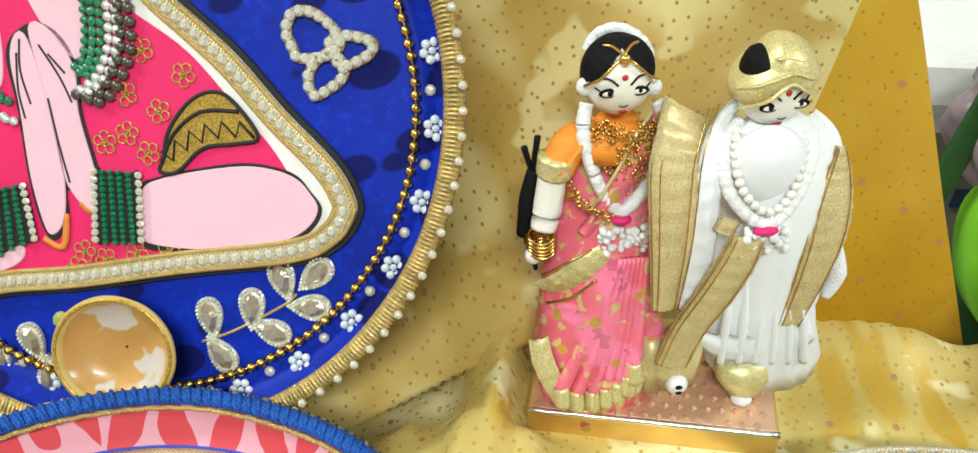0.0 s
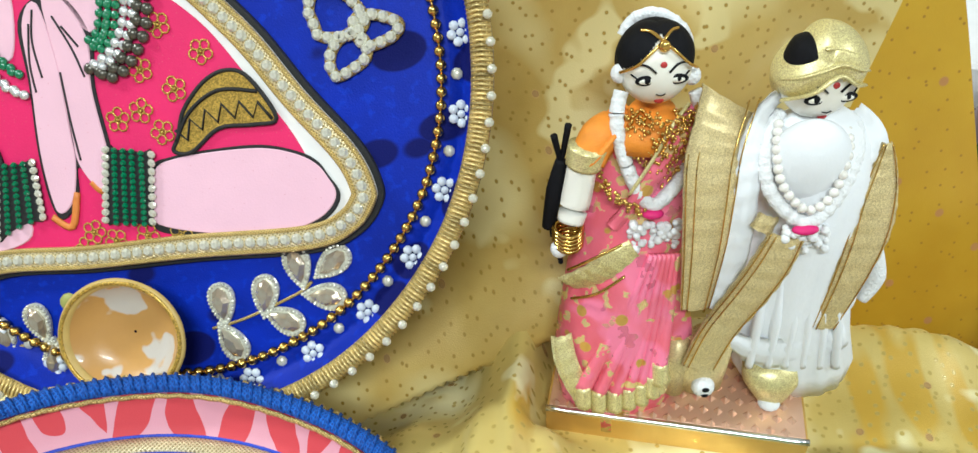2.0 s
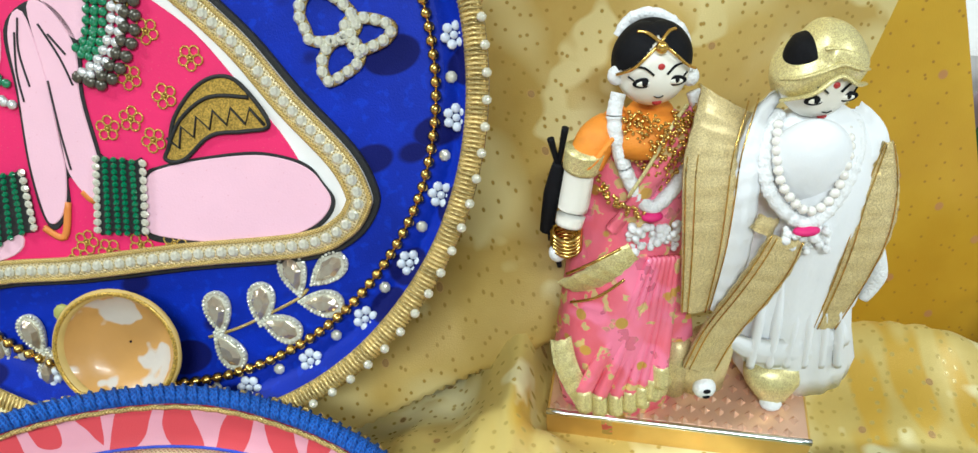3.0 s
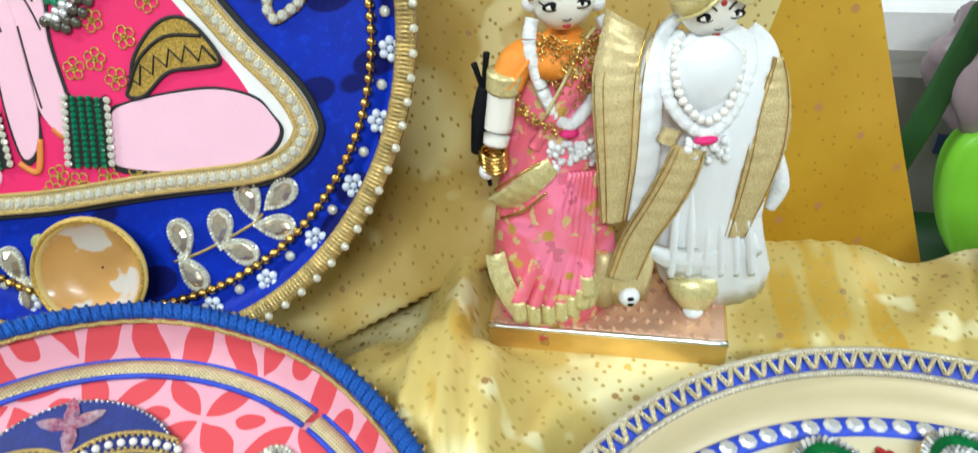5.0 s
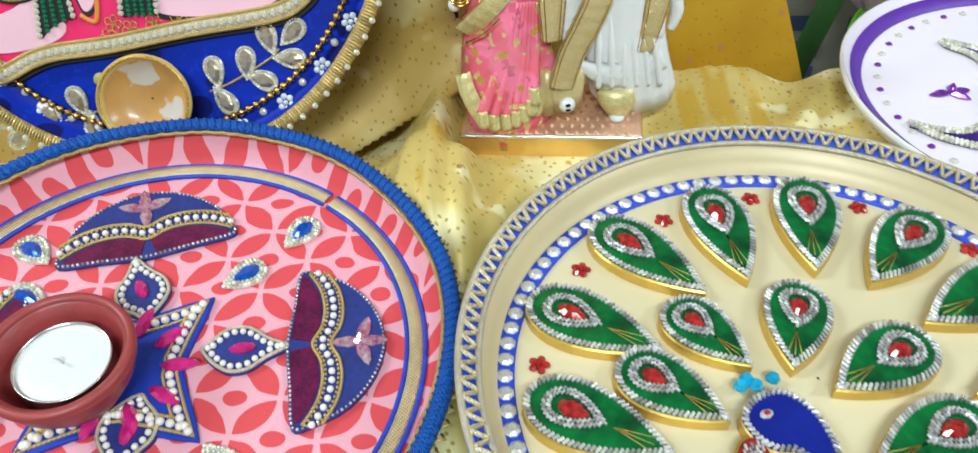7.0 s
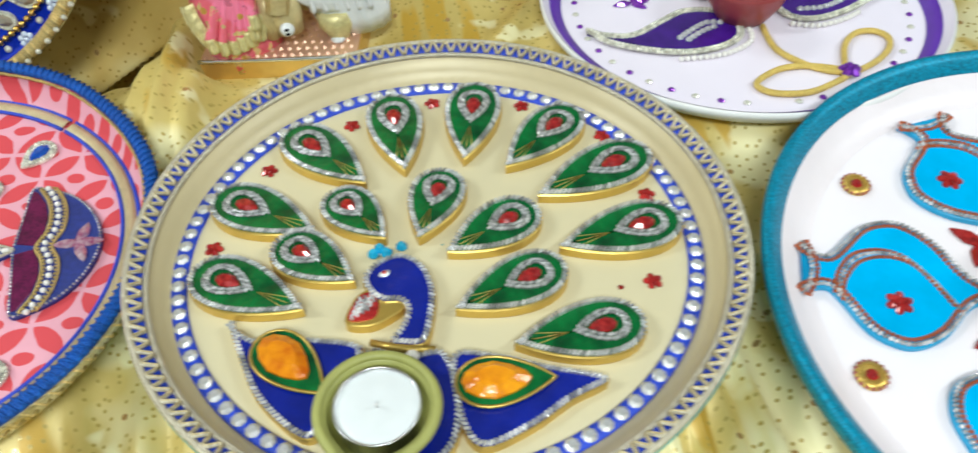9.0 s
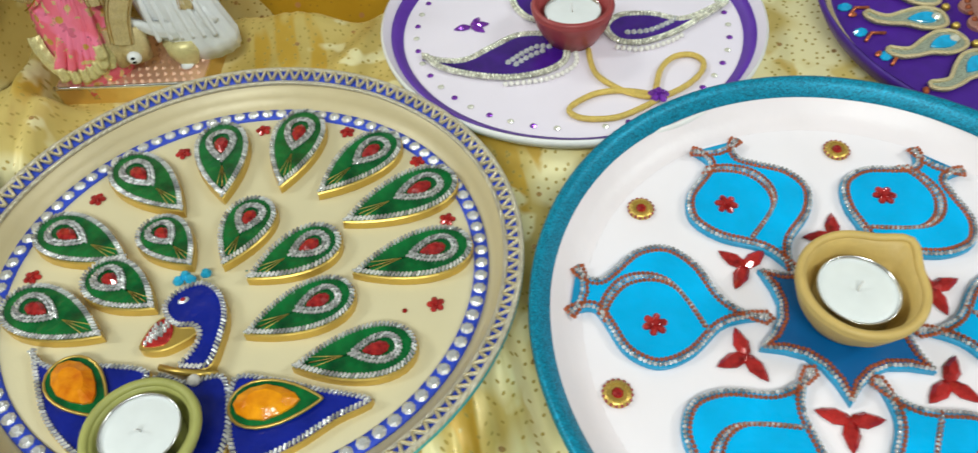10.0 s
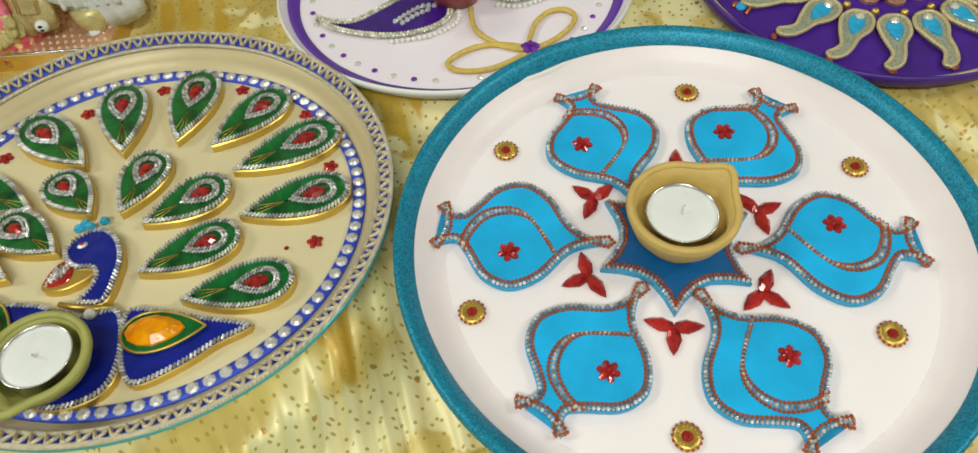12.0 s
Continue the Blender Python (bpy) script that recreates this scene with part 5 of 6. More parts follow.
part("rim_braid", solo(tube(ring_line(0.1205, 0.0142, 160, wob=0.004), 0.0035, 8, True, 0.45)), gold_thread, pb, "woven gold braid round the rim")
m = Mesh()
for i in range(520):
    a = 2 * math.pi * i / 520
    m.add(tube([(0.1172 * math.cos(a), 0.1172 * math.sin(a), 0.0146), (0.1205 * math.cos(a + 0.004), 0.1205 * math.sin(a + 0.004), 0.0166), (0.1238 * math.cos(a), 0.1238 * math.sin(a), 0.0146)], 0.00052, 4))
braid_gold = sparkle(material("braid_gold", (0.74, 0.56, 0.22), rough=0.3, metal=0.4, var=0.2, scale=400), 0.55, 1.2)
tagged(part("braid_thread", m, braid_gold, pb), kind="stuff")
rim_bead2 = solo(ball(0, 0, 0, 0.0016, 8, 6)).data("rim_bead", [champagne])
for i in range(96):
    a = 2 * math.pi * i / 96
    part("rim_bead", rim_bead2, champagne, pb, "", pose(0.1236 * math.cos(a), 0.1236 * math.sin(a), 0.0162))
chain_bead = solo(ball(0, 0, 0, 0.00195, 10, 7)).data("chain_bead", [brass])
chain = ring_line(0.1065, 0.0026, 190, -150, 150, 0.01)
chain = [(p[0] - 0.001, p[1], p[2]) for p in chain]
part("chain_thread", solo(tube(chain, 0.0005, 4)), brass, pb, "brass ball chain")
for p, a in spaced(chain, 0.0043, False):
    part("chain_bead", chain_bead, brass, pb, "", pose(*p))
white_sequin = material("clear_white_sequin", (0.70, 0.75, 0.86), rough=0.12, var=0.25, scale=600, coat=0.5)
m = Mesh()
for i in range(6):
    a = 2 * math.pi * i / 6
    m.add(ball(0.0030 * math.cos(a), 0.0030 * math.sin(a), 0.0012, 0.0017, 8, 5, 0.7), 0)
m.add(ball(0, 0, 0.0016, 0.0014, 8, 5, 0.7), 0)
bead_flower = m.data("bead_flower", [white_sequin])
small_bead = solo(ball(0, 0, 0.0008, 0.0021, 8, 5, 0.6)).data("sequin_dot", [champagne])
for i in range(24):
    a = math.radians(-9 - 13.1 * i)
    part("bead_flower", bead_flower, white_sequin, pb, "clear bead flower", pose(0.1128 * math.cos(a), 0.1128 * math.sin(a), wall_z("blue", 0.1128), 0, 0, i * 17))
    a -= math.radians(6.6)
    part("sequin_dot", small_bead, champagne, pb, "", pose(0.1105 * math.cos(a), 0.1105 * math.sin(a), 0.0004))

# the appliqued cut-out with its beaded border, built of flat felt shapes
cut = pb


def felt(name, pts, z0, z1, mat, label="", k=5, closed_line=None):
    line = closed_line or spline([(x * mm, y * mm) for x, y in pts], True, k)
    if name == "pale_panel":
        line = inset(line, -0.0008)
    return part(name, solo(plaque(line, z0, z1, 0.0003), False), mat, cut, label), line


OUT = ((72, -56), (69, -42), (58, -20), (49, 1), (40, 17), (30, 34), (20, 60), (8, 84), (-18, 92), (-44, 84), (-60, 58), (-74, 34), (-92, 10), (-101, -20), (-104, -44), (-100, -56), (-73, -54.5), (-40, -61), (0, -67), (42, -74.5), (60, -72), (70, -64))
_, big = felt("backing", OUT, 0.0, 0.0022, outline_dark, "dark outline backing board")
felt("white_board", None, 0.0018, 0.0030, white_board, "white board border", closed_line=inset(big, 0.0022))
felt("dress", ((43, -64), (10, -60), (-30, -57), (-66, -50), (-92, -46), (-94, -24), (-78, 0), (-62, 24), (-46, 40), (-20, 46), (4, 40), (18, 24), (30, 8), (39, -12), (48, -34), (50, -50)), 0.0028, 0.0036, hot_pink, "hot pink felt panel")
felt("panel_outline", ((55.5, -50), (57.5, -57), (53, -62.5), (44, -65.5), (30, -65.5), (8, -59.5), (-10, -52.5), (-9, -44), (-4, -31), (4, -29.5), (20, -31), (36, -34), (47, -39), (53, -44)), 0.0034, 0.0040, outline_dark)
felt("pale_panel", ((54.5, -51), (55.5, -56.5), (51, -61), (43, -63.3), (30, -63.3), (9, -57.5), (-8, -50), (-8, -44), (-3, -33), (5, -31.3), (20, -32.8), (36, -36), (46, -40.5), (52, -45.5)), 0.0036, 0.0043, pale_pink, "pale pink felt panel")
felt("panel_outline", ((-16, -20), (-14, 0), (-9, 16), (-13, 30), (-22, 34), (-33, 28), (-37, 8), (-43, -16), (-45, -34), (-42, -40), (-34, -34), (-30, -24), (-25, -36), (-18, -34)), 0.0034, 0.0042, outline_dark)
felt("pale_panel", ((-18, -20), (-16, 0), (-11.5, 15), (-15, 29), (-21, 32), (-23.5, 10), (-27, -12), (-28.5, -23), (-24.5, -33), (-19.5, -32)), 0.0038, 0.0046, pale_pink)
felt("pale_panel", ((-24.5, 31), (-31, 26), (-35, 8), (-41, -16), (-43, -33), (-41.5, -37), (-36, -33), (-31, -22), (-29, -12), (-25, 10)), 0.0038, 0.0046, pale_pink)
m = Mesh()
for pts in (((-20, 26), (-17, 14), (-16, 4)), ((-26, 30), (-30, 20), (-31, 8)), ((-24, 8), (-26.5, -8), (-28, -22)), ((-29, 26), (-33.5, 14), (-35, 4)), ((-18, 22), (-14.5, 14))):
    m.add(tube([(x * mm, y * mm, 0.0046) for x, y in spline(pts, False, 5)], 0.00042, 4))
part("drawn_line", m, outline_dark, cut)
for pts, w in ((((-46, -38), (-40, -43), (-34, -32)), 0.0014), (((-20, -34), (-24.5, -34), (-27, -30)), 0.0014)):
    part("edge_line", solo(tube([(x * mm, y * mm, 0.0042) for x, y in spline(pts, False, 5)], w, 5, False, 0.4)), peach_edge, cut)
# gold armlet with dark points
arm, al = felt("armlet", ((9, -24), (14, -16), (24, -9), (33, -7.5), (39.5, -12), (44.5, -27), (36, -27), (24, -25), (12, -30), (6, -28)), 0.0034, 0.0044, gold_glitter, "gold glitter armlet with dark pattern")
m = Mesh()
m.add(tube([(p[0], p[1], 0.0043) for p in al], 0.0008, 5, True))
zz = [(9 + i * 3.1, (-27 if i % 2 else -21.5) - 0.02 * i + 4.2 * math.sin(i / 11 * 3.1)) for i in range(12)]
m.add(tube([(x * mm, y * mm, 0.0046) for x, y in zz], 0.0006, 4))
m.add(tube([(x * mm, y * mm, 0.0046) for x, y in spline(((8, -25), (16, -17), (28, -13), (41, -17)), False, 5)], 0.0007, 4))
part("dark_pattern", m, outline_dark, arm)
arm2, al2 = felt("armlet", ((-58, -8), (-60, -22), (-74, -22), (-84, -14), (-82, -2), (-70, 4)), 0.0034, 0.0044, gold_glitter, "gold glitter armlet with dark pattern")
part("dark_pattern", solo(tube([(p[0], p[1], 0.0043) for p in al2], 0.0008, 5, True)), outline_dark, arm2)
felt("pale_panel", ((-62, -24), (-56, -40), (-68, -44), (-92, -40), (-98, -32), (-90, -26), (-76, -25)), 0.0036, 0.0043, pale_pink, "pale pink felt panel")


CUFF_P = solo(gem(0, 0, 0, 0.0015, 0.0013, 0.0012, 0.2, 8), False).data("cuff_bead", [champagne])
CUFF_G = solo(gem(0, 0, 0, 0.0011, 0.0010, 0.0012, 0.2, 8), False).data("cuff_bead", [green_bead])


def bead_cuff(cols, label):
    """A cuff of upright bead rows: pearl, green, green, pearl."""
    base, bl_ = felt("cuff", [c[0] for c in cols] + [c[1] for c in reversed(cols)], 0.0036, 0.0050, outline_dark, label, 3)
    for i, (a, b_) in enumerate(cols):
        edge = i in (0, len(cols) - 1)
        for p, _ in spaced([(a[0] * mm, a[1] * mm), (b_[0] * mm, b_[1] * mm)], 0.0029 if edge else 0.0021, False):
            part("cuff_bead", CUFF_P if edge else CUFF_G, None, base, "", pose(p[0], p[1], 0.0050, 0, 0, p[1] * 9000))


bead_cuff((((-17.5, -21), (-26.5, -44)), ((-14.5, -22), (-23, -46)), ((-11.5, -23), (-19.5, -47)), ((-8.5, -24), (-16.5, -48)), ((-5.5, -25.5), (-13, -49)), ((-2, -27), (-9.8, -49))), "green and pearl beaded cuff")
bead_cuff((((-45.5, -18), (-49, -37)), ((-49, -17.5), (-54, -37.5)), ((-52.5, -17), (-59, -38)), ((-56, -16.5), (-64, -39)), ((-59.5, -16.5), (-69, -40))), "green and pearl beaded cuff")
# necklaces at the top, in rows of beads
for pts, mat, r, z in ((((14, 34), (9, 17), (0, 7), (-8, 3), (-13, 6)), material("smoked_bead", (0.10, 0.09, 0.07), rough=0.25, metal=0.4, var=0.4, scale=800), 0.0022, 0.0048),
                       (((10, 34), (5, 19), (-3, 10), (-11, 7)), stone, 0.0018, 0.0048), (((3, 42), (-1, 27), (-6, 17), (-10, 15)), green_bead, 0.0016, 0.0048), (((6, 40), (1.5, 25), (-4, 15), (-9, 12.5)), green_bead, 0.0016, 0.0048),
                       (((-42, 6), (-48, 12), (-56, 26), (-60, 40)), stone, 0.0018, 0.0048), (((-41, 13), (-46, 20), (-53, 34)), green_bead, 0.0017, 0.0048)):
    ln = spline([(x * mm, y * mm) for x, y in pts], False, 7)
    nl = part("necklace", solo(tube([(q[0], q[1], z - 0.0006) for q in ln], 0.0006, 4)), mat, cut, "strung beads")
    bd = solo(ball(0, 0, 0, r, 8, 5, 0.7)).data("strung_bead", [mat])
    for off in (0, 1):
        for p, _ in spaced([(q[0] + off * r * 1.4, q[1] - off * r * 0.9) for q in ln], r * 2.1, False):
            part("strung_bead", bd, mat, nl, "", pose(p[0], p[1], z))
felt("pale_panel", ((0, 44), (-2, 28), (-9, 18), (-16, 34), (-18, 60), (-6, 58)), 0.0035, 0.0042, pale_pink)
felt("pale_panel", ((-33, 36), (-40, 18), (-46, 24), (-54, 44), (-46, 56), (-34, 54)), 0.0035, 0.0042, pale_pink)
felt("green_panel", ((-56, 4), (-62, 10), (-62, -2), (-57, -3)), 0.0035, 0.0042, material("green_felt", (0.03, 0.48, 0.05), rough=0.6, var=0.1))
# little gold ring flowers strewn on the pink felt
m = Mesh()
for i in range(5):
    a = 2 * math.pi * i / 5
    m.add(tube([(0.0026 * math.cos(a) + 0.0017 * math.cos(t * 0.785), 0.0026 * math.sin(a) + 0.0017 * math.sin(t * 0.785), 0.0001) for t in range(8)], 0.00034, 4, True))
m.add(ball(0, 0, 0.0002, 0.0007, 6, 4), 0)
ring_flower = m.data("ring_flower", [gold_glitter])
for x, y in ((14.8, 13), (26.2, 0.7), (3.7, 0.9), (13.1, -8.3), (-10.1, -12.6), (4, -20.8), (8, 24), (-1, -12), (-14, -53), (-33, -47), (-26, -52), (-2, -56), (-38, -52), (-68, 12), (-74, -2), (-60, 22)):
    part("ring_flower", ring_flower, gold_glitter, cut, "", pose(x * mm, y * mm, 0.0038, 0, 0, x * 7))
# beaded gold border
bline = inset(big, 0.0062)
part("border_braid", solo(tube([(p[0], p[1], 0.0036) for p in bline], 0.0040, 8, True, 0.35)), pale_thread, cut, "gold braid border set with pearls")
for d in (-0.0034, 0.0034):
    part("border_cord", solo(tube([(p[0], p[1], 0.0044) for p in inset(big, 0.0062 + d)], 0.0010, 5, True)), gold_thread, cut)
pearl_b = solo(gem(0, 0, 0, 0.0019, 0.0019, 0.0016, 0.2, 10), False).data("border_stone", [champagne])
for p, a in spaced(bline, 0.0042, True):
    if p[1] < 0.03:
        part("border_stone", pearl_b, champagne, cut, "", pose(p[0], p[1], 0.0048))
# knot-shaped stone ornament
orn = pb
for pts in (((65.5, -1.5), (65.2, 3.5), (69, 8.5), (75, 7.5), (80.5, 1), (82, -5.5), (77.5, -8), (71, -7.5), (66, -5.5)), ((67.6, -19.6), (66.8, -14.5), (70.5, -9.5), (77, -7.6), (80.2, -11.5), (79, -16.6), (73, -19)),
            ((77.6, -8), (79.5, -3.6), (85.5, -4.2), (92.6, -8.8), (90.6, -12), (85.8, -13.2), (80.5, -13))):
    ln = spline([(x * mm, y * mm) for x, y in pts], True, 5)
    lp = part("knot_loop", solo(tube([(p[0], p[1], 0.0010) for p in ln], 0.0019, 6, True, 0.4)), gold_thread, orn)
    for p, _ in spaced(ln, 0.0036, True):
        part("border_stone", pearl_b, champagne, lp, "", pose(p[0], p[1], 0.0020))
# sprays of drop stones
dline = drop_line(0.0165, 0.0100, 22)
mb = Mesh()
mb.add(plaque(dline, 0, 0.0012, 0.0002), 0, False)
for p, _ in spaced(inset(dline, 0.0006), 0.0014, True):
    mb.add(ball(p[0], p[1], 0.0014, 0.0007, 6, 4), 0)
leaf0 = mb.data("drop_leaf", [champagne])
leaf1 = solo(gem(-0.001, 0, 0.0012, 0.0056, 0.0032, 0.0026, 0, 8, 0.5), False).data("drop_stone", [iris_stone])
for sgn in (1, -1):
    spray = pb
    for x, y, t in ((2.6, -84, 262), (1.5, -97.5, 108), (19, -85, 250), (23, -94.5, 140), (34, -78, 268), (46, -79.5, 205), (40, -90, 160)):
        X = x if sgn > 0 else -66 - x * 0.98
        T = t if sgn > 0 else 180 - t
        lf = part("drop_leaf", leaf0, champagne, spray, "", pose(X * mm, (y - (0 if sgn > 0 else -10)) * mm, 0.0006, 0, 0, T))
        part("drop_stone", leaf1, iris_stone, lf)
    sl = [((x if sgn > 0 else -66 - x * 0.98) * mm, (y + (0 if sgn > 0 else 10)) * mm, 0.0010) for x, y in spline(((-4, -91.5), (8, -91), (20, -89), (32, -86.5), (37, -84)), False, 5)]
    part("stem", solo(tube(sl, 0.0006, 5)), gold_thread, spray)
# round clay lamp glued upright on the plate
bowl_in = material("ochre_bowl_inside", (0.58, 0.31, 0.09), rough=0.35, var=0.12, scale=50, coat=0.2)
overlay(bowl_in, 75, "noise", (0.62, 0.56, 0.50), 0.54, 0.58, rough=0.25)
cup = thing("clay_lamp", POSE["blue"] @ pose(-0.0308, -0.0850, 0.0) @ Matrix.Diagonal((1.06, 0.98, 0.82, 1)), "round ochre clay lamp glued to the blue plate, empty", "oil lamp")
r = 0.0225
part("bowl", Mesh().add(lathe([(0.012, 0.0), (0.016, 0.004), (r * 0.93, 0.013), (r, 0.0165), (r - 0.0008, 0.0178), (r - 0.0026, 0.0173), (r - 0.0034, 0.015)], 48, wob=0.01)), clay_ochre, cup)
part("bowl_inside", Mesh().add(lathe([(r - 0.0034, 0.015), (r * 0.70, 0.009), (r * 0.45, 0.0062), (0.0005, 0.0055)], 40)), bowl_in, cup, "ochre inside with dried wax")
part("glitter_rim", solo(tube([(p[0], p[1], 0.0176) for p in ring_line(r - 0.0016, 0, 60)], 0.0008, 5, True)), gold_glitter, cup)
part("wax_drip", solo(ellipsoid((-0.0180, 0.0170, 0.008), (0.0035, 0.0035, 0.002), 10, 6)), clay_olive, cup)

# ---- the pair of dolls on their foil base ----
rose_foil = material("rose_gold_foil", (0.74, 0.46, 0.32), rough=0.3, metal=0.6, var=0.15, scale=60, bump=0.1, bump_scale=200)
gold_foil = material("gold_foil_side", (0.70, 0.44, 0.12), rough=0.3, metal=0.6, var=0.15, scale=60, bump=0.3, bump_scale=300)
base = thing("foil_stand", pose(BASE_C[0], BASE_C[1], 0.0035, 0, 0, BASE_TURN), "rectangular base wrapped in embossed rose gold foil", "stand")
W, D, H = 0.0472, 0.0230, 0.0135
m = Mesh()
m.add(plaque([(-W, -D), (W, -D), (W, D), (-W, D)], 0.0, H, 0.0008), 0, False)
part("foil_block", m, gold_foil, base, "gold foil sides")
part("foil_top", solo(plaque([(-W + 0.001, -D + 0.001), (W - 0.001, -D + 0.001), (W - 0.001, D - 0.001), (-W + 0.001, D - 0.001)], H - 0.0005, H + 0.0006, 0.0004), False), rose_foil, base, "rose gold foil top with embossed diamonds")
m = Mesh()
for i in range(18):
    for j in range(8):
        x, y = -0.0440 + i * 0.0052 + (j % 2) * 0.0026, -0.0205 + j * 0.0056
        if x < W - 0.003:
            m.add(([(x - 0.0019, y, H + 0.0005), (x, y - 0.0022, H + 0.0005), (x + 0.0019, y, H + 0.0005), (x, y + 0.0022, H + 0.0005), (x, y, H + 0.0023)], [(0, 1, 4), (1, 2, 4), (2, 3, 4), (3, 0, 4)]), 0, False)
tagged(part("embossing", m, rose_foil, base), kind="stuff")
part("foil_edge", solo(tube([(-W + i * W / 12, -D - 0.0002, H + 0.0004 * noise.noise((i * 0.7, 0, 0))) for i in range(25)], 0.0013, 6)), foil, base, "bright creased foil edge")

SARI, GOLDT, ORANGE, IVORY, BLACK, WHITE, GOLDC, REDP, MAG, TAN = range(10)
PEARLS, COTTON = 10, 11
sari = material("pink_sari", (0.90, 0.11, 0.14), rough=0.4, var=0.15, scale=40, color2=(0.92, 0.24, 0.36), bump=0.2, bump_scale=1500)
overlay(sari, 190, "noise", (0.88, 0.66, 0.30), 0.57, 0.59, rough=0.25, metal=0.4)
overlay(sari, 60, "noise", (0.92, 0.22, 0.36), 0.52, 0.60)
overlay(sari, 95, "dots", (0.72, 0.42, 0.10), 0.22, 0.19, rough=0.3, metal=0.4)
lame = glitter("gold_lame", (0.88, 0.68, 0.32), 4800, 0.35, 0.35)
tan_tissue = glitter("tan_gold_tissue", (0.84, 0.62, 0.31), 5600, 0.35, 0.3)
ivory = material("ivory_paint", (0.88, 0.85, 0.76), rough=0.4, var=0.03, bump=0.05)
ink = material("black_thread", (0.006, 0.006, 0.008), rough=0.7, spec=0.15, var=0.3, scale=600, bump=0.4, bump_scale=2000)
wool = material("white_wool", (0.84, 0.84, 0.84), rough=0.85, var=0.05, scale=200, bump=0.7, bump_scale=1100, dist=0.001)
orange_wool = material("orange_thread", (0.82, 0.27, 0.02), rough=0.6, var=0.12, scale=400, bump=0.5, bump_scale=2200)
red_paint = material("red_paint", (0.45, 0.03, 0.03), rough=0.5, var=0.1)
mag_thread = material("magenta_thread", (0.68, 0.01, 0.16), rough=0.6, var=0.15)
cotton = material("white_cotton", (0.82, 0.83, 0.85), rough=0.6, var=0.04, scale=60, bump=0.3, bump_scale=400, dist=0.0006)
DOLL_MATS = [sari, lame, orange_wool, ivory, ink, wool, brass, red_paint, mag_thread, tan_tissue]


def loft(rings, n=28, ripple=0.0, rip_n=9):
    """Joins level ovals (cx, cy, z, half width, half depth), in millimetres."""
    v, f = [], []
    for k, (cx, cy, z, a, b) in enumerate(rings):
        w = ripple * (1 - k / (len(rings) - 1))
        for i in range(n):
            t = 2 * math.pi * i / n
            q = 1 + w * math.sin(rip_n * t + k * 0.3)
            v.append(((cx + a * q * math.cos(t)) * mm, (cy + b * q * math.sin(t)) * mm, z * mm))
    for k in range(len(rings) - 1):
        for i in range(n):
            f.append((k * n + i, k * n + (i + 1) % n, (k + 1) * n + (i + 1) % n, (k + 1) * n + i))
    f.append(tuple(reversed(range(n))))
    f.append(tuple((len(rings) - 1) * n + i for i in range(n)))
    return v, f


def cord(pts, r, n=8, k=6, flat=1.0):
    ln = spline([tuple(c * mm for c in p) for p in pts], False, k)
    rr = r * mm if not isinstance(r, (list, tuple)) else [mm * (r[min(int(i / k), len(r) - 1)] * (1 - (i % k) / k) + r[min(int(i / k) + 1, len(r) - 1)] * (i % k) / k) for i in range(len(ln))]
    return tube(ln, rr, n, False, flat)


def cap_on(c, r, test, grow=0.16, n=88, k=64):
    """The part of a slightly larger head shape where test(dx, dy, dz) is above nought, in millimetres."""
    v, f = ball(0, 0, 0, 1, n, k)
    out, val = [], []
    for p in v:
        d = test(p[0] * r[0], p[1] * r[1], p[2] * r[2])
        g = 1.0 + 0.02 + grow * smooth(-1.0, 5.0, d)
        val.append(d)
        out.append(tuple((c[i] + p[i] * r[i] * g) * mm for i in range(3)))
    return out, [q for q in f if max(val[i] for i in q) > 0]


def ribbon(pts, k=6, th=0.7):
    """A cloth band: (x, y, z, width) along its middle, facing the viewer, bowed a little."""
    ln = spline(pts, False, k)
    v, f = [], []
    cols = 6
    for i, (x, y, z, w) in enumerate(ln):
        a, b = ln[max(i - 1, 0)], ln[min(i + 1, len(ln) - 1)]
        dx, dz = b[0] - a[0], b[2] - a[2]
        q = math.hypot(dx, dz) or 1
        sx, sz = -dz / q, dx / q
        for layer in (0, 1):
            for c in range(cols + 1):
                s = c / cols - 0.5
                v.append(((x + sx * w * s) * mm, (y + layer * th - 1.3 * (1 - 4 * s * s) + 0.30 * math.sin(i * 1.7 + 0.4 * c) + 0.35 * math.sin(c * 2.6 + i * 0.12)) * mm, (z + sz * w * s) * mm))
    row = 2 * (cols + 1)
    for i in range(len(ln) - 1):
        for layer in (0, 1):
            for c in range(cols):
                a = i * row + layer * (cols + 1) + c
                f.append((a, a + 1, a + row + 1, a + row))
        for c in (0, cols):
            a = i * row + c
            f.append((a, a + cols + 1, a + cols + 1 + row, a + row))
    return v, f


def soft_rope(pts, r, seed):
    """A loosely twisted wool garland of uneven thickness."""
    ln = [p for p, _ in spaced(spline(pts, False, 8), 0.55, False)]
    rr = [r * mm * (1 + 0.035 * math.sin(i * 0.9 + seed) + 0.16 * noise.noise((i * 0.35, seed, 0))) for i in range(len(ln))]
    return tube([(p[0] * mm, p[1] * mm, p[2] * mm) for p in ln], rr, 12, False, 1.0, 0.16)


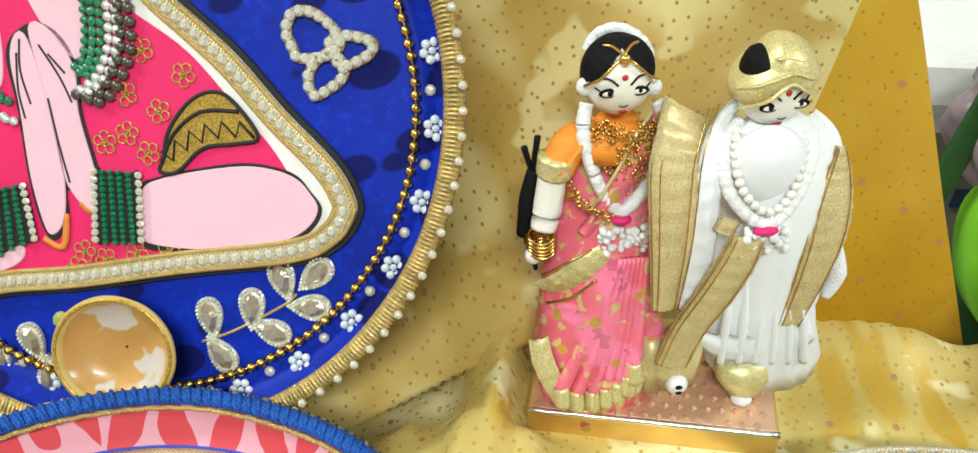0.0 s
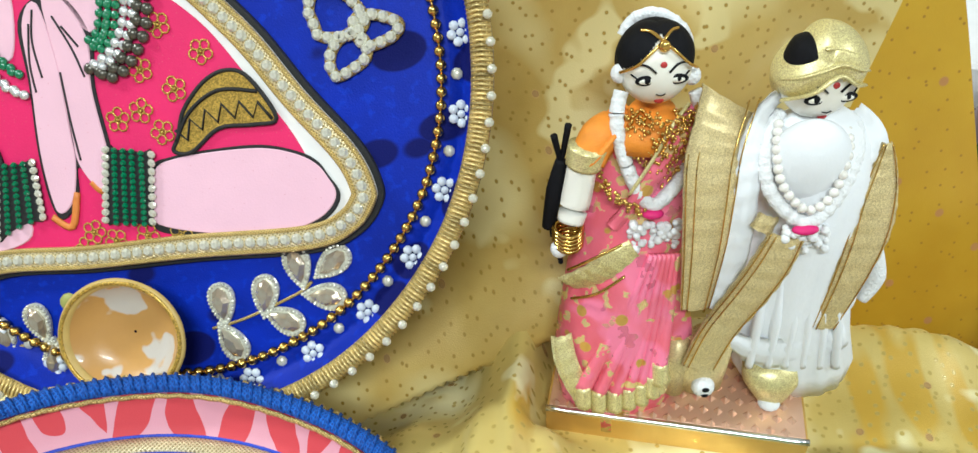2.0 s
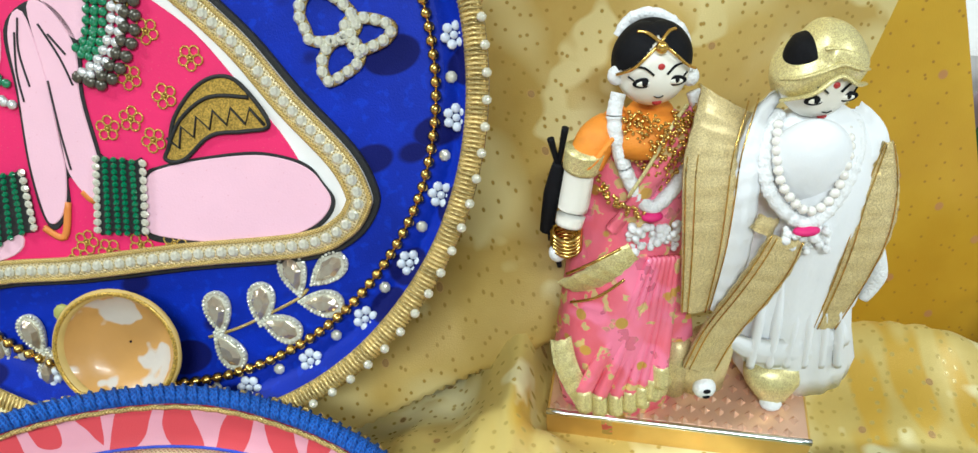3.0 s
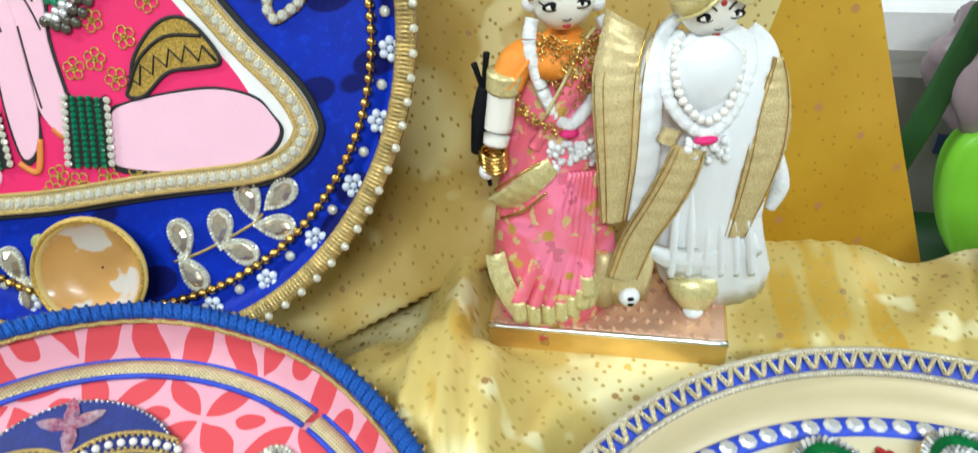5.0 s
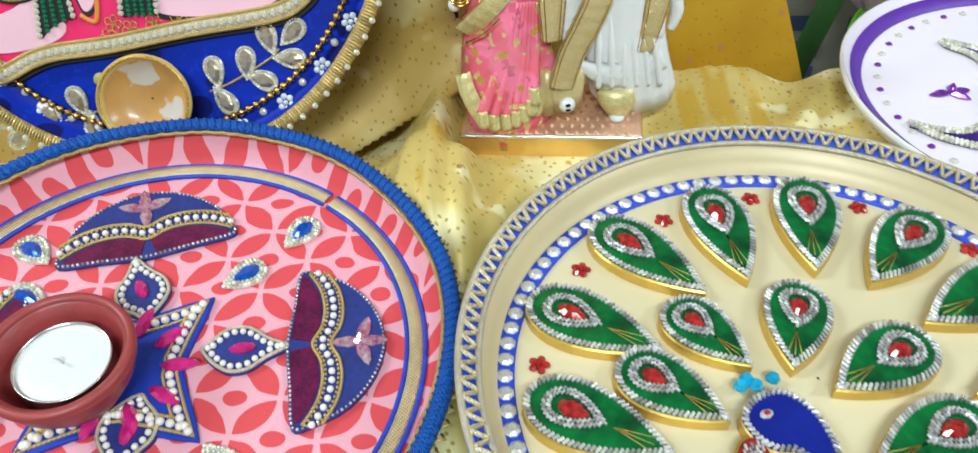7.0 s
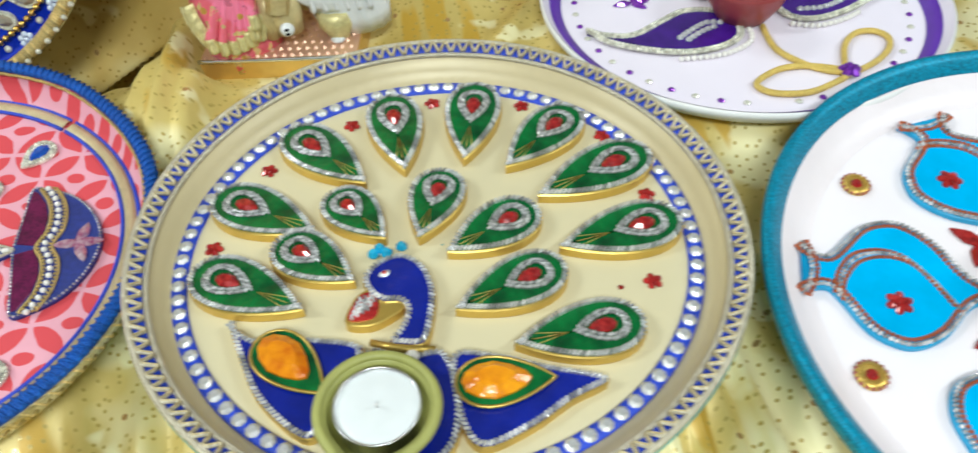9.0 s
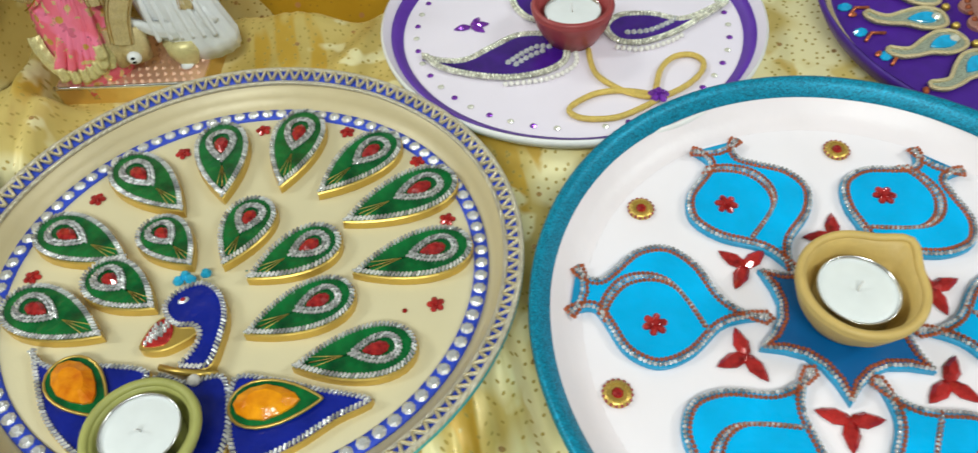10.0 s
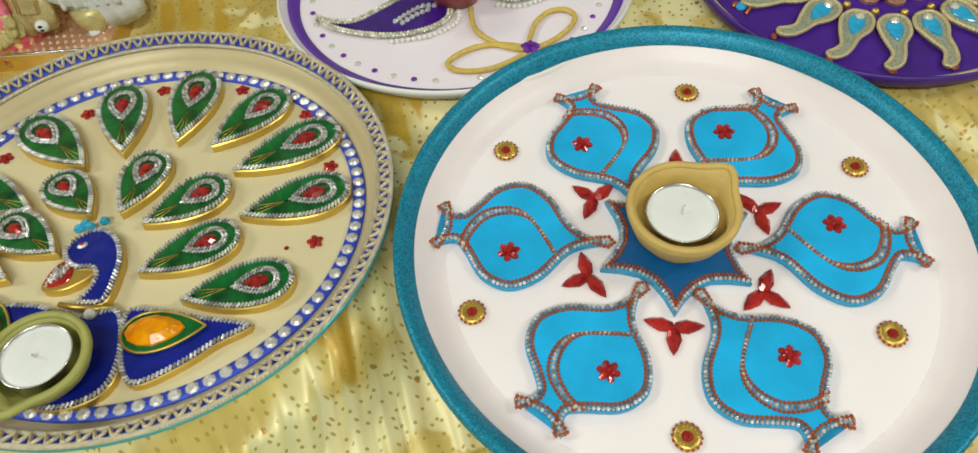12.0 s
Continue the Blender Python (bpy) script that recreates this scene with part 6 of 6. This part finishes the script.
def on_head(c, r, dx, dz, lift=0.25):
    """A spot on the front of a head, dx and dz from its middle."""
    q = max(0.0, 1 - (dx / r[0]) ** 2 - (dz / r[2]) ** 2)
    return (c[0] + dx, c[1] - r[1] * math.sqrt(q) - lift, c[2] + dz)


def mark(c, r, pts, w, k=4):
    return cord([on_head(c, r, x, z) for x, z in pts], w, 5, k, 0.5)


def spot(c, r, dx, dz, a, b, proud=0.6):
    x, y, z = on_head(c, r, dx, dz, 0.0)
    return ellipsoid((x * mm, y * mm, z * mm), (a * mm, proud * mm, b * mm), 14, 8)


def face(m, c, r, turn=0.0, up=3.4):
    for s in (-1, 1):
        m.add(spot(c, r, s * 4.7 + turn, -1.9 + up, 3.3, 1.75), BLACK)
        m.add(spot(c, r, s * 4.7 + turn, -1.95 + up, 2.6, 1.15, 0.85), IVORY)
        m.add(spot(c, r, s * 4.7 + turn + 0.3, -1.75 + up, 1.15, 1.15, 1.1), BLACK)
        m.add(mark(c, r, ((s * 1.9 + turn, 0.8 + up), (s * 4.6 + turn, 2.7 + up), (s * 8.1 + turn, 2.0 + up)), 0.5), BLACK)
        m.add(mark(c, r, ((s * 7.2 + turn, -1.7 + up), (s * 8.7 + turn, -1.0 + up)), 0.35), BLACK)
    m.add(spot(c, r, 0.2 + turn, 3.0 + up, 1.05, 1.05), REDP)
    m.add(mark(c, r, ((-1.4 + turn, -6.6 + up), (0.2 + turn, -7.2 + up), (1.4 + turn, -6.5 + up)), 0.28), BLACK)
    m.add(spot(c, r, 0.1 + turn, -9.8 + up, 1.5, 1.0), REDP)


PLEAT_TOP, PLEAT_STEP = (78.9, 284.5, 85.1), 1.45
PLEAT_END = ((56, 271, 26.4), (61.5, 271, 23.8), (67.4, 271, 23.1), (72.3, 271, 24.4), (76.7, 271, 26.5), (80.5, 271, 30.1), (82.6, 271, 36.7))
PLAIT = (((115.6, 279, 82.4), (115.6, 274.6, 37.1)), ((121.1, 279, 81.9), (122.4, 274.6, 36.3)), ((126.9, 279, 81.3), (128.5, 274.6, 35.6)), ((131, 279, 80.8), (134.9, 274.6, 34.9)), ((135.5, 279, 80.4), (141.3, 274.6, 34.1)), ((139.3, 279, 80), (147.5, 274.6, 33.4)))
# the doll in the pink sari
m = Mesh()
m.add(loft([(70.8, 285, 6.8, 20.5, 14), (71.3, 286, 24.2, 22.9, 15), (71.4, 289, 42.2, 23.5, 16), (72, 292, 58.8, 21.8, 16), (72.8, 296, 73.4, 20, 15), (74.6, 300, 89.7, 18.2, 13), (77.9, 303, 103, 16.7, 11.5), (79.4, 306, 114.4, 15.8, 10), (80.6, 308, 121.4, 12.3, 8.5), (81.4, 309, 123, 9.9, 7)], 48, 0.02, 13), SARI)
m.add(ribbon(((92.7, 303, 128.7, 4.3), (88.2, 297, 124.7, 6.5), (82, 293, 117.1, 6.9), (75.2, 291, 105.1, 5.9), (66.5, 289, 94.6, 4.9)), 7), SARI)
m.add(cord(((89.6, 300, 132.6), (84, 294.5, 129), (78, 291, 119), (71.1, 289, 107.6)), 0.6, 6), GOLDT)
m.add(loft([(77, 298, 119.2, 9.2, 6), (77.6, 300, 123.6, 9.6, 7), (78.4, 303, 127.2, 8.2, 8), (80.3, 306, 128.5, 6.8, 7)], 24), ORANGE)
for i in range(7):
    b = PLEAT_END[i]
    t = (PLEAT_TOP[0] + i * PLEAT_STEP, 284.5, PLEAT_TOP[2])
    mid = tuple(b[j] * 0.45 + t[j] * 0.55 for j in range(3))
    m.add(cord((t, (mid[0], 279.0 - 0.5 * (i % 2), mid[2]), (b[0], 272.6, b[2] + 7)), (1.0, 2.0, 3.0), 8, 7, 1.3), SARI)
    m.add(cord(((b[0], 272.8, b[2] + 8.5), (b[0], 270.9, b[2])), (2.95, 3.3), 8, 4, 1.3), GOLDT)
m.add(ribbon(((48.9, 281, 52.4, 7.5), (49.8, 277, 45.2, 8.1), (52.5, 273.5, 37, 8.1), (56, 271.5, 27.2, 6.4)), 6), GOLDT)
m.add(ribbon(((52.3, 287, 71.8, 9.8), (58.7, 281.5, 80.2, 10.8), (65.2, 279.5, 87.2, 10), (72.3, 281.5, 91.4, 8)), 7), GOLDT)
m.add(cord(((51.3, 284, 81.4), (59.1, 279, 90.5), (67.8, 279.5, 95.1)), 0.5, 6), GOLDC)
m.add(cord(((52.6, 284, 67.8), (60.6, 279, 74.4), (69.3, 278.5, 82.1)), 0.5, 6), GOLDC)
m.add(ribbon(((85.7, 284, 80.7, 5.7), (89.4, 281, 62.4, 7.8), (90.3, 279, 45, 10)), 6), SARI)
m.add(ribbon(((85, 276, 42.4, 5.8), (84.3, 273.5, 34.4, 6.7), (82.9, 272.5, 27.1, 5.5)), 5), GOLDT)
m.add(cord(((67.8, 305, 123.4), (62.9, 302, 121.2), (58.9, 299, 114.8)), (5.4, 6.4, 6.0), 14), ORANGE)
for i in range(7):
    w = i / 6
    c0, c1 = (67.5, 304, 125.3), (59.3, 299, 117.7)
    cc = [c0[j] + (c1[j] - c0[j]) * w for j in range(3)]
    m.add(tube([((cc[0] + 6.25 * math.cos(t * 0.524) * 0.8) * mm, (cc[1] + 6.4 * math.sin(t * 0.524)) * mm, (cc[2] + 6.25 * math.cos(t * 0.524) * 0.62) * mm) for t in range(12)], 0.0007, 5, True), ORANGE)
m.add(cord(((58.9, 298.5, 120.5), (57.7, 298, 113.8)), (6.4, 6.0), 14), GOLDT)
m.add(cord(((57.4, 298, 114.3), (55.4, 296, 102.9), (53.1, 293, 94.6)), (4.9, 5.1, 4.4), 12), IVORY)
for i in range(5):
    c0 = (52.2, 292, 89.5)
    m.add(tube([((c0[0] + 4.7 * math.cos(t * 0.524)) * mm, (292 + 4.7 * math.sin(t * 0.524)) * mm, (c0[2] - 3.2 + i * 1.6 + 0.5 * math.cos(t)) * mm) for t in range(12)], 0.0008, 5, True), GOLDC)
m.add(ellipsoid([c * mm for c in (49.2, 291, 84.9)], (0.0030, 0.0030, 0.0034)), WHITE)
m.add(cord(((51.2, 302, 113.3), (48.6, 300, 103), (46.2, 298, 88.7)), (2.2, 2.9, 2.2), 8), BLACK)
for e in ((48.6, 303, 122.5), (53.3, 303, 126.1)):
    m.add(cord(((50.9, 302, 111.9), e), (0.8, 1.2), 6), BLACK)
for q in range(5):
    m.add(cord(((47.5, 298, 94.1), ((45.7, 297, 89.1)[0] + q * 1.3, 296, (45.7, 297, 89.1)[2] - 3 * (q % 3))), (1.4, 0.5), 5), BLACK)
m.add(cord(((49.1, 294, 84.9), (49.9, 292, 77.2)), (1.2, 0.8), 6), BLACK)
hc, hr = (80.3, 309.5, 142.0), (11.4, 11.6, 12.6)
m.add(ellipsoid([c * mm for c in hc], [c * mm for c in hr], 28, 20), IVORY)
m.add(cap_on(hc, hr, lambda dx, dy, dz: max(dz - 12.0 + 0.98 * abs(dx), dy - 1.0 if dz > -4 else -1), 0.09), BLACK)
face(m, hc, hr, 0.0, 2.0)
for s in (-1, 1):
    m.add(cord([on_head(hc, (12.6, 13.2, 14.0), dx, dz, 0.3) for dx, dz in ((s * 11.6, 0.6), (s * 8, 4.4), (s * 4, 8.4), (0, 11.4), (-s * 3.0, 12.8), (-s * 5.5, 12.4))], 0.5, 6), GOLDC)
m.add(ellipsoid([c * mm for c in on_head(hc, (12.6, 13.2, 14.0), 0.2, 10.4, 0.6)], (0.0019, 0.0015, 0.0019), 10, 8), GOLDC)
m.add(soft_rope(((72, 320, 146.5), (74.5, 321, 150.5), (78.5, 320.5, 153), (83, 319.5, 153.2), (87.5, 318, 151), (91, 317, 147), (92.2, 316, 141)), 1.9, 2), WHITE)
for c in ((69.2, 307, 140.6), (91.6, 307, 138.2)):
    m.add(ellipsoid([q * mm for q in c], (0.0028, 0.0028, 0.0031), 12, 8), WHITE)
m.add(soft_rope(((69.5, 304, 136.3), (67.9, 301, 130.6), (68.4, 298, 123.5), (71, 294.5, 113.9), (74.9, 292, 105.6), (79.3, 290.5, 101.5), (84.8, 292, 105.4), (90.1, 295, 111.7), (93.8, 299, 120.5), (94.8, 302, 127.6), (92.5, 305, 134.1)), 2.35, 3), WHITE)
m.add(ellipsoid([c * mm for c in (79, 288.5, 99.4)], (0.0036, 0.0024, 0.0015), 12, 8), MAG)
random.seed(11)
tuft = (79.5, 287.5, 90.9)
for i in range(70):
    m.add(ellipsoid(((tuft[0] + random.uniform(-8, 8.5)) * mm, (tuft[1] + random.uniform(-1.5, 2)) * mm, (tuft[2] + random.uniform(-4.5, 5)) * mm), [random.uniform(0.9, 1.7) * mm] * 3, 8, 6), WHITE)
lo, hi = (81.3, 292, 108.7), (81.4, 301, 130.5)
for k in range(9):
    w0, low = 10.0 - k * 0.7, lo[2] + k * 2.6
    ln = spline(((hi[0] - w0, 301, hi[2]), (hi[0] - w0 * 0.95, 296.5, hi[2] * 0.6 + low * 0.4), (hi[0] - w0 * 0.4, 293.5, low + 4), (hi[0], 292.6, low), (hi[0] + w0 * 0.4, 293.5, low + 4), (hi[0] + w0 * 0.95, 296.5, hi[2] * 0.6 + low * 0.4), (hi[0] + w0, 301, hi[2])), False, 8)
    for p, _ in spaced(ln, 1.05, False):
        m.add(ball((p[0] + random.uniform(-1.1, 1.1)) * mm, (p[1] - random.uniform(0.3, 2.0)) * mm, (p[2] + random.uniform(-1, 1)) * mm, random.uniform(0.4, 0.8) * mm, 6, 4), GOLDC)
for p, _ in spaced(spline(((62.9, 296, 111.1), (64.4, 292, 107.9), (68.8, 288.5, 105.8), (74.8, 288, 102.5)), False, 8), 1.3, False):
    for q in range(3):
        m.add(ball((p[0] + random.uniform(-1.2, 1.2)) * mm, (p[1] - 1.5) * mm, (p[2] + random.uniform(-1.8, 1.8)) * mm, random.uniform(0.6, 1.0) * mm, 6, 4), GOLDC)
tagged(part("doll", m, DOLL_MATS), "small doll in pink and gold sari with white wool garland", "doll", "pair of dolls")

# the doll in white with a gold turban
m = Mesh()
m.add(loft([(139, 285, 16.8, 18.6, 11), (136.5, 286, 27.8, 22.2, 13), (131.7, 287, 44.7, 22.3, 13.5), (129, 288, 63.2, 21.5, 13.5), (130.2, 289, 79.9, 20.7, 13), (131.4, 290, 97.9, 19.3, 13), (130.6, 292, 111.4, 17.8, 12), (129.8, 295, 120, 16, 11), (129.8, 297, 125.4, 12.6, 9), (131, 299, 127.4, 7.7, 6)], 60, 0.035, 14), COTTON)
# chest, the white wrap over both shoulders and its ends
m.add(ellipsoid([c * mm for c in (124.8, 287.5, 116.5)], (0.0130, 0.0085, 0.0150), 20, 14), COTTON)
m.add(ribbon(((119.9, 304, 131.9, 4.6), (112.4, 297, 129.2, 6.9), (107.3, 289, 122.8, 7.9), (105.6, 283, 111.1, 8), (104.9, 279.5, 94, 8.7), (103.4, 277.5, 76.7, 8.3), (100.4, 276.5, 66.1, 6.3)), 8), COTTON)
m.add(ribbon(((142.5, 301, 126.2, 4.3), (144.9, 293, 122.3, 8.1), (146, 287, 113.7, 8.9), (145.1, 282.5, 100.3, 11.2), (143.1, 279, 82.4, 12.9), (141.2, 277.5, 60.6, 14.4)), 8), COTTON)
for i in range(6):
    a, b = PLAIT[i]
    m.add(cord((a, (a[0] * 0.5 + b[0] * 0.5, 276.0, a[2] * 0.5 + b[2] * 0.5), b), (0.6, 1.9, 1.5), 8, 7, 1.2), COTTON)
m.add(ribbon(((149.4, 278.5, 47.3, 13.6), (142.1, 275.8, 44.6, 17.6), (131.1, 274.6, 42.9, 17.1), (118.7, 274.6, 45, 12.5), (106.3, 275.5, 52.3, 5.7), (99.6, 277, 62.6, 3.4)), 8), COTTON)
hc, hr = (127.6, 300.5, 139.6), (11.4, 11.4, 13.6)
m.add(ellipsoid([c * mm for c in hc], [c * mm for c in hr], 28, 20), IVORY)
face(m, hc, hr, 0.6, -0.6)
def wrapped(dx, dy, dz):
    """Where the head is covered: above a slanting line across the brow, and behind."""
    return max(dz - 5.8 + (0.95 if dx < 0 else 0.62) * abs(dx), dy - 0.5 if dz > -6 else -1)


def bare_hair(dx, dy, dz):
    """The patch of hair that the turban leaves free."""
    return min(dz - 11.8 - 0.62 * dx, -4.6 - dx)


m.add(cap_on(hc, hr, lambda dx, dy, dz: min(wrapped(dx, dy, dz), -bare_hair(dx, dy, dz)), 0.19), GOLDT)
m.add(cap_on(hc, hr, lambda dx, dy, dz: min(wrapped(dx, dy, dz), bare_hair(dx, dy, dz) + 0.6), 0.13), BLACK)
for line, w in ((((12.4, -2.0), (6, 2.6), (0.5, 6.2), (-6, 0.6), (-11.6, -5.2)), 1.1), (((12.6, 2.4), (7, 6.4), (1.0, 9.0), (-4, 7.4), (-9, 4.6), (-12.6, 1.8)), 1.0), (((11.0, 7.4), (6, 10.6), (0.0, 12.6), (-3.4, 12.4)), 0.9)):
    m.add(cord([on_head(hc, (13.3, 13.3, 15.9), dx, dz, 0.1) for dx, dz in line], w, 8, 6, 0.5), GOLDT)
m.add(soft_rope(((118.4, 300, 126.8), (113.5, 294, 124.4), (110.9, 287, 119.4), (111.8, 282, 112.5), (116.4, 278.5, 106), (123.2, 276.5, 102), (129.8, 278.5, 104.7), (135.2, 282, 111.5), (139.3, 288, 119.4), (140.4, 295, 124.7)), 2.2, 7), WHITE)
for p, _ in spaced(spline(((115.8, 296, 127.4), (113.7, 289, 123.4), (114.2, 283, 116.2), (118.3, 279.5, 110.3), (123.2, 278.5, 107.3), (128.6, 279.5, 109.8), (132.7, 283, 115.7), (135.3, 288, 122.1), (136.7, 294, 124.6)), False, 8), 2.9, False):
    m.add(ball(p[0] * mm, (p[1] - 2.6) * mm, p[2] * mm, 1.55 * mm, 10, 7), PEARLS)
m.add(ellipsoid([c * mm for c in (122.7, 274.3, 101)], (0.0042, 0.0022, 0.0015), 12, 8), MAG)
random.seed(21)
tuft = (124.6, 275.5, 95.6)
for i in range(60):
    m.add(ellipsoid(((tuft[0] + random.uniform(-8, 8)) * mm, (tuft[1] + random.uniform(-1.5, 2)) * mm, (tuft[2] + random.uniform(-4, 4.5)) * mm), [random.uniform(0.9, 1.6) * mm] * 3, 8, 6), WHITE)
scarf = ((101.5, 300, 133.3, 20.5), (98.5, 293, 128.7, 18.4), (95.4, 287, 120.8, 17.5), (94.4, 282, 108.1, 16.2), (94, 278.5, 90.7, 14), (92.9, 275.5, 68, 9.7))
m.add(ribbon(scarf, 8), TAN)
for s in (-0.46, -0.30, 0.30, 0.46):
    m.add(cord([(x + s * w, y - 1.8 * (1 - 4 * s * s) - 0.35, z) for x, y, z, w in scarf], 0.26, 5), GOLDC)
m.add(ribbon(((112.6, 278.5, 103.9, 7), (110.5, 277.5, 99.1, 7.7)), 5), TAN)
sash = ((118, 275.2, 97.9, 12.2), (114.6, 273.8, 87.6, 14), (108.9, 272.8, 75.1, 14.4), (101.3, 271.9, 60.3, 13.6), (96.3, 271.2, 42.9, 12.9))
m.add(ribbon(sash, 8), TAN)
side = ((148.7, 289, 120.8, 3), (148.4, 286, 113.1, 8.5), (146.7, 281.5, 103.5, 13.4), (145.5, 278.5, 90.8, 14.2), (142.7, 276.4, 75.1, 12.2), (138.4, 275, 54.8, 8.7))
m.add(ribbon(side, 8), TAN)
for band_ in (sash, side):
    for s in (-0.46, -0.34, 0.40):
        pts = []
        for i, (x, y, z, w) in enumerate(band_):
            a, b = band_[max(i - 1, 0)], band_[min(i + 1, len(band_) - 1)]
            dx, dz = b[0] - a[0], b[2] - a[2]
            q = math.hypot(dx, dz)
            pts.append((x - dz / q * w * s, y - 1.8 * (1 - 4 * s * s) - 0.35, z + dx / q * w * s))
        m.add(cord(pts, 0.26, 5), GOLDC)
m.add(cord(((152.4, 284, 82.3), (155, 282, 71.1), (152, 280, 61.7)), (3.0, 3.4, 1.8), 10), WHITE)
m.add(loft([(127.1, 275, 13.8, 3, 4), (126.6, 276, 19.4, 6.6, 6), (126.1, 277, 26.3, 10.3, 8), (126, 279, 34, 10.9, 8)], 20, 0.05, 7), GOLDT)
m.add(loft([(99.2, 276, 27.1, 8.4, 5), (99.7, 277, 36, 9.1, 6), (102.2, 279, 50.3, 8.2, 6)], 20, 0.04, 6), TAN)
ball_c = (98.7, 270.5, 32.3)
m.add(ellipsoid([c * mm for c in ball_c], (0.0042, 0.0036, 0.0042), 14, 10), WHITE)
for dz in (1.9, -0.9):
    m.add(ellipsoid((ball_c[0] * mm, (ball_c[1] - 3.3) * mm, (ball_c[2] + dz) * mm), (0.0014, 0.0008, 0.0009), 8, 6), BLACK)
m.add(ellipsoid([c * mm for c in (125, 271.5, 18.8)], (0.0042, 0.0040, 0.0020), 12, 8), WHITE)
m.add(loft([(89.7, 277, 25.4, 4.4, 5), (90, 279, 38.1, 5.5, 6), (90.2, 281, 49.4, 4.5, 6)], 16), TAN)
tagged(part("doll", m, DOLL_MATS + [pearl, cotton]), "small doll in white robe with gold turban and pearls", "doll", "pair of dolls")

# ---- goods stacked on the floor beyond the table ----
card = material("grey_carton", (0.20, 0.185, 0.16), rough=0.7, var=0.1, scale=30)
navy_print = material("navy_print", (0.02, 0.04, 0.11), rough=0.6, var=0.15)
lime = material("lime_plastic", (0.22, 0.60, 0.02), rough=0.4, var=0.1, scale=20)
dark_green = material("dark_green_strap", (0.010, 0.06, 0.006), rough=0.6, var=0.2, scale=60)
mauve = material("mauve_satin", (0.30, 0.22, 0.24), rough=0.35, var=0.2, scale=25, bump=0.2)
clear_white = material("ribbed_white_plastic", (0.72, 0.72, 0.74), rough=0.25, var=0.1, coat=0.3)
carton = thing("carton", pose(0.52, 0.70, -0.75, 0, 0, -16), "grey cardboard carton with dark printed bars", "box")
part("carton_body", solo(box(-0.24, 0.20, -0.03, 0.22, 0.0, 0.585), False), card, carton)
for i, (x, z, w, h) in enumerate(((-0.065, 0.40, 0.05, 0.020), (-0.065, 0.435, 0.05, 0.020), (-0.065, 0.47, 0.05, 0.020), (-0.065, 0.505, 0.05, 0.018), (0.02, 0.50, 0.07, 0.022), (-0.15, 0.54, 0.05, 0.014), (-0.15, 0.515, 0.05, 0.012))):
    part("printed_bar", solo(box(x - w / 2, x + w / 2, -0.0325, -0.029, z, z + h), False), navy_print, carton)
sheet = thing("paper_pack", pose(0.40, 0.86, -0.165, 0, 0, -16), "white paper pack lying on the carton", "package")
part("pack", solo(plaque([(-0.20, -0.10), (0.22, -0.10), (0.22, 0.12), (-0.20, 0.12)], 0.0, 0.045, 0.004), False), white_board, sheet)
strap = thing("carry_bag", pose(0, 0, 0), "lime green carry bag with a dark green strap", "bag")
part("strap", solo(tube([(0.40, 0.595, -0.235), (0.425, 0.60, -0.15), (0.455, 0.615, -0.06), (0.49, 0.63, 0.0)], 0.014, 8, False, 0.35)), dark_green, strap)
lobe = spline([(-0.02, 0.055), (0.05, 0.075), (0.13, 0.06), (0.16, -0.02), (0.12, -0.10), (0.05, -0.12), (-0.005, -0.07), (-0.03, 0.0)], True, 6)
part("bag_side", solo(plaque(lobe, 0, 0.03, 0.006)), lime, strap, "", pose(0.487, 0.60, -0.225, 80, 0, -10))
part("bag_body", solo(loft([(560, 650, -750, 90, 60), (560, 650, -500, 100, 70), (555, 650, -330, 80, 50)], 20)), dark_green, strap)
sat = thing("satin_bundle", pose(0.515, 0.625, -0.115), "crumpled mauve satin bundle with a ribbed white tray", "fabric")
v, f = ellipsoid((0, 0, 0), (0.075, 0.05, 0.075), 40, 28)
v = [tuple(Vector(p) * (1 + 0.16 * noise.noise(Vector(p) * 28) + 0.08 * math.sin(p[0] * 160 + p[2] * 90))) for p in v]
part("satin_wrap", Mesh().add((v, f)), mauve, sat)
m = Mesh()
m.add(plaque([(-0.03, -0.05), (0.06, -0.05), (0.06, 0.045), (-0.03, 0.045)], 0.0, 0.012, 0.002), 0, False)
for i in range(9):
    m.add(tube([(-0.026 + i * 0.0105, -0.046, 0.012), (-0.026 + i * 0.0105, 0.042, 0.012)], 0.0034, 6), 0)
part("ribbed_tray", m, clear_white, sat, "ribbed white plastic tray", pose(0.005, -0.055, -0.012, 75, 0, -8))
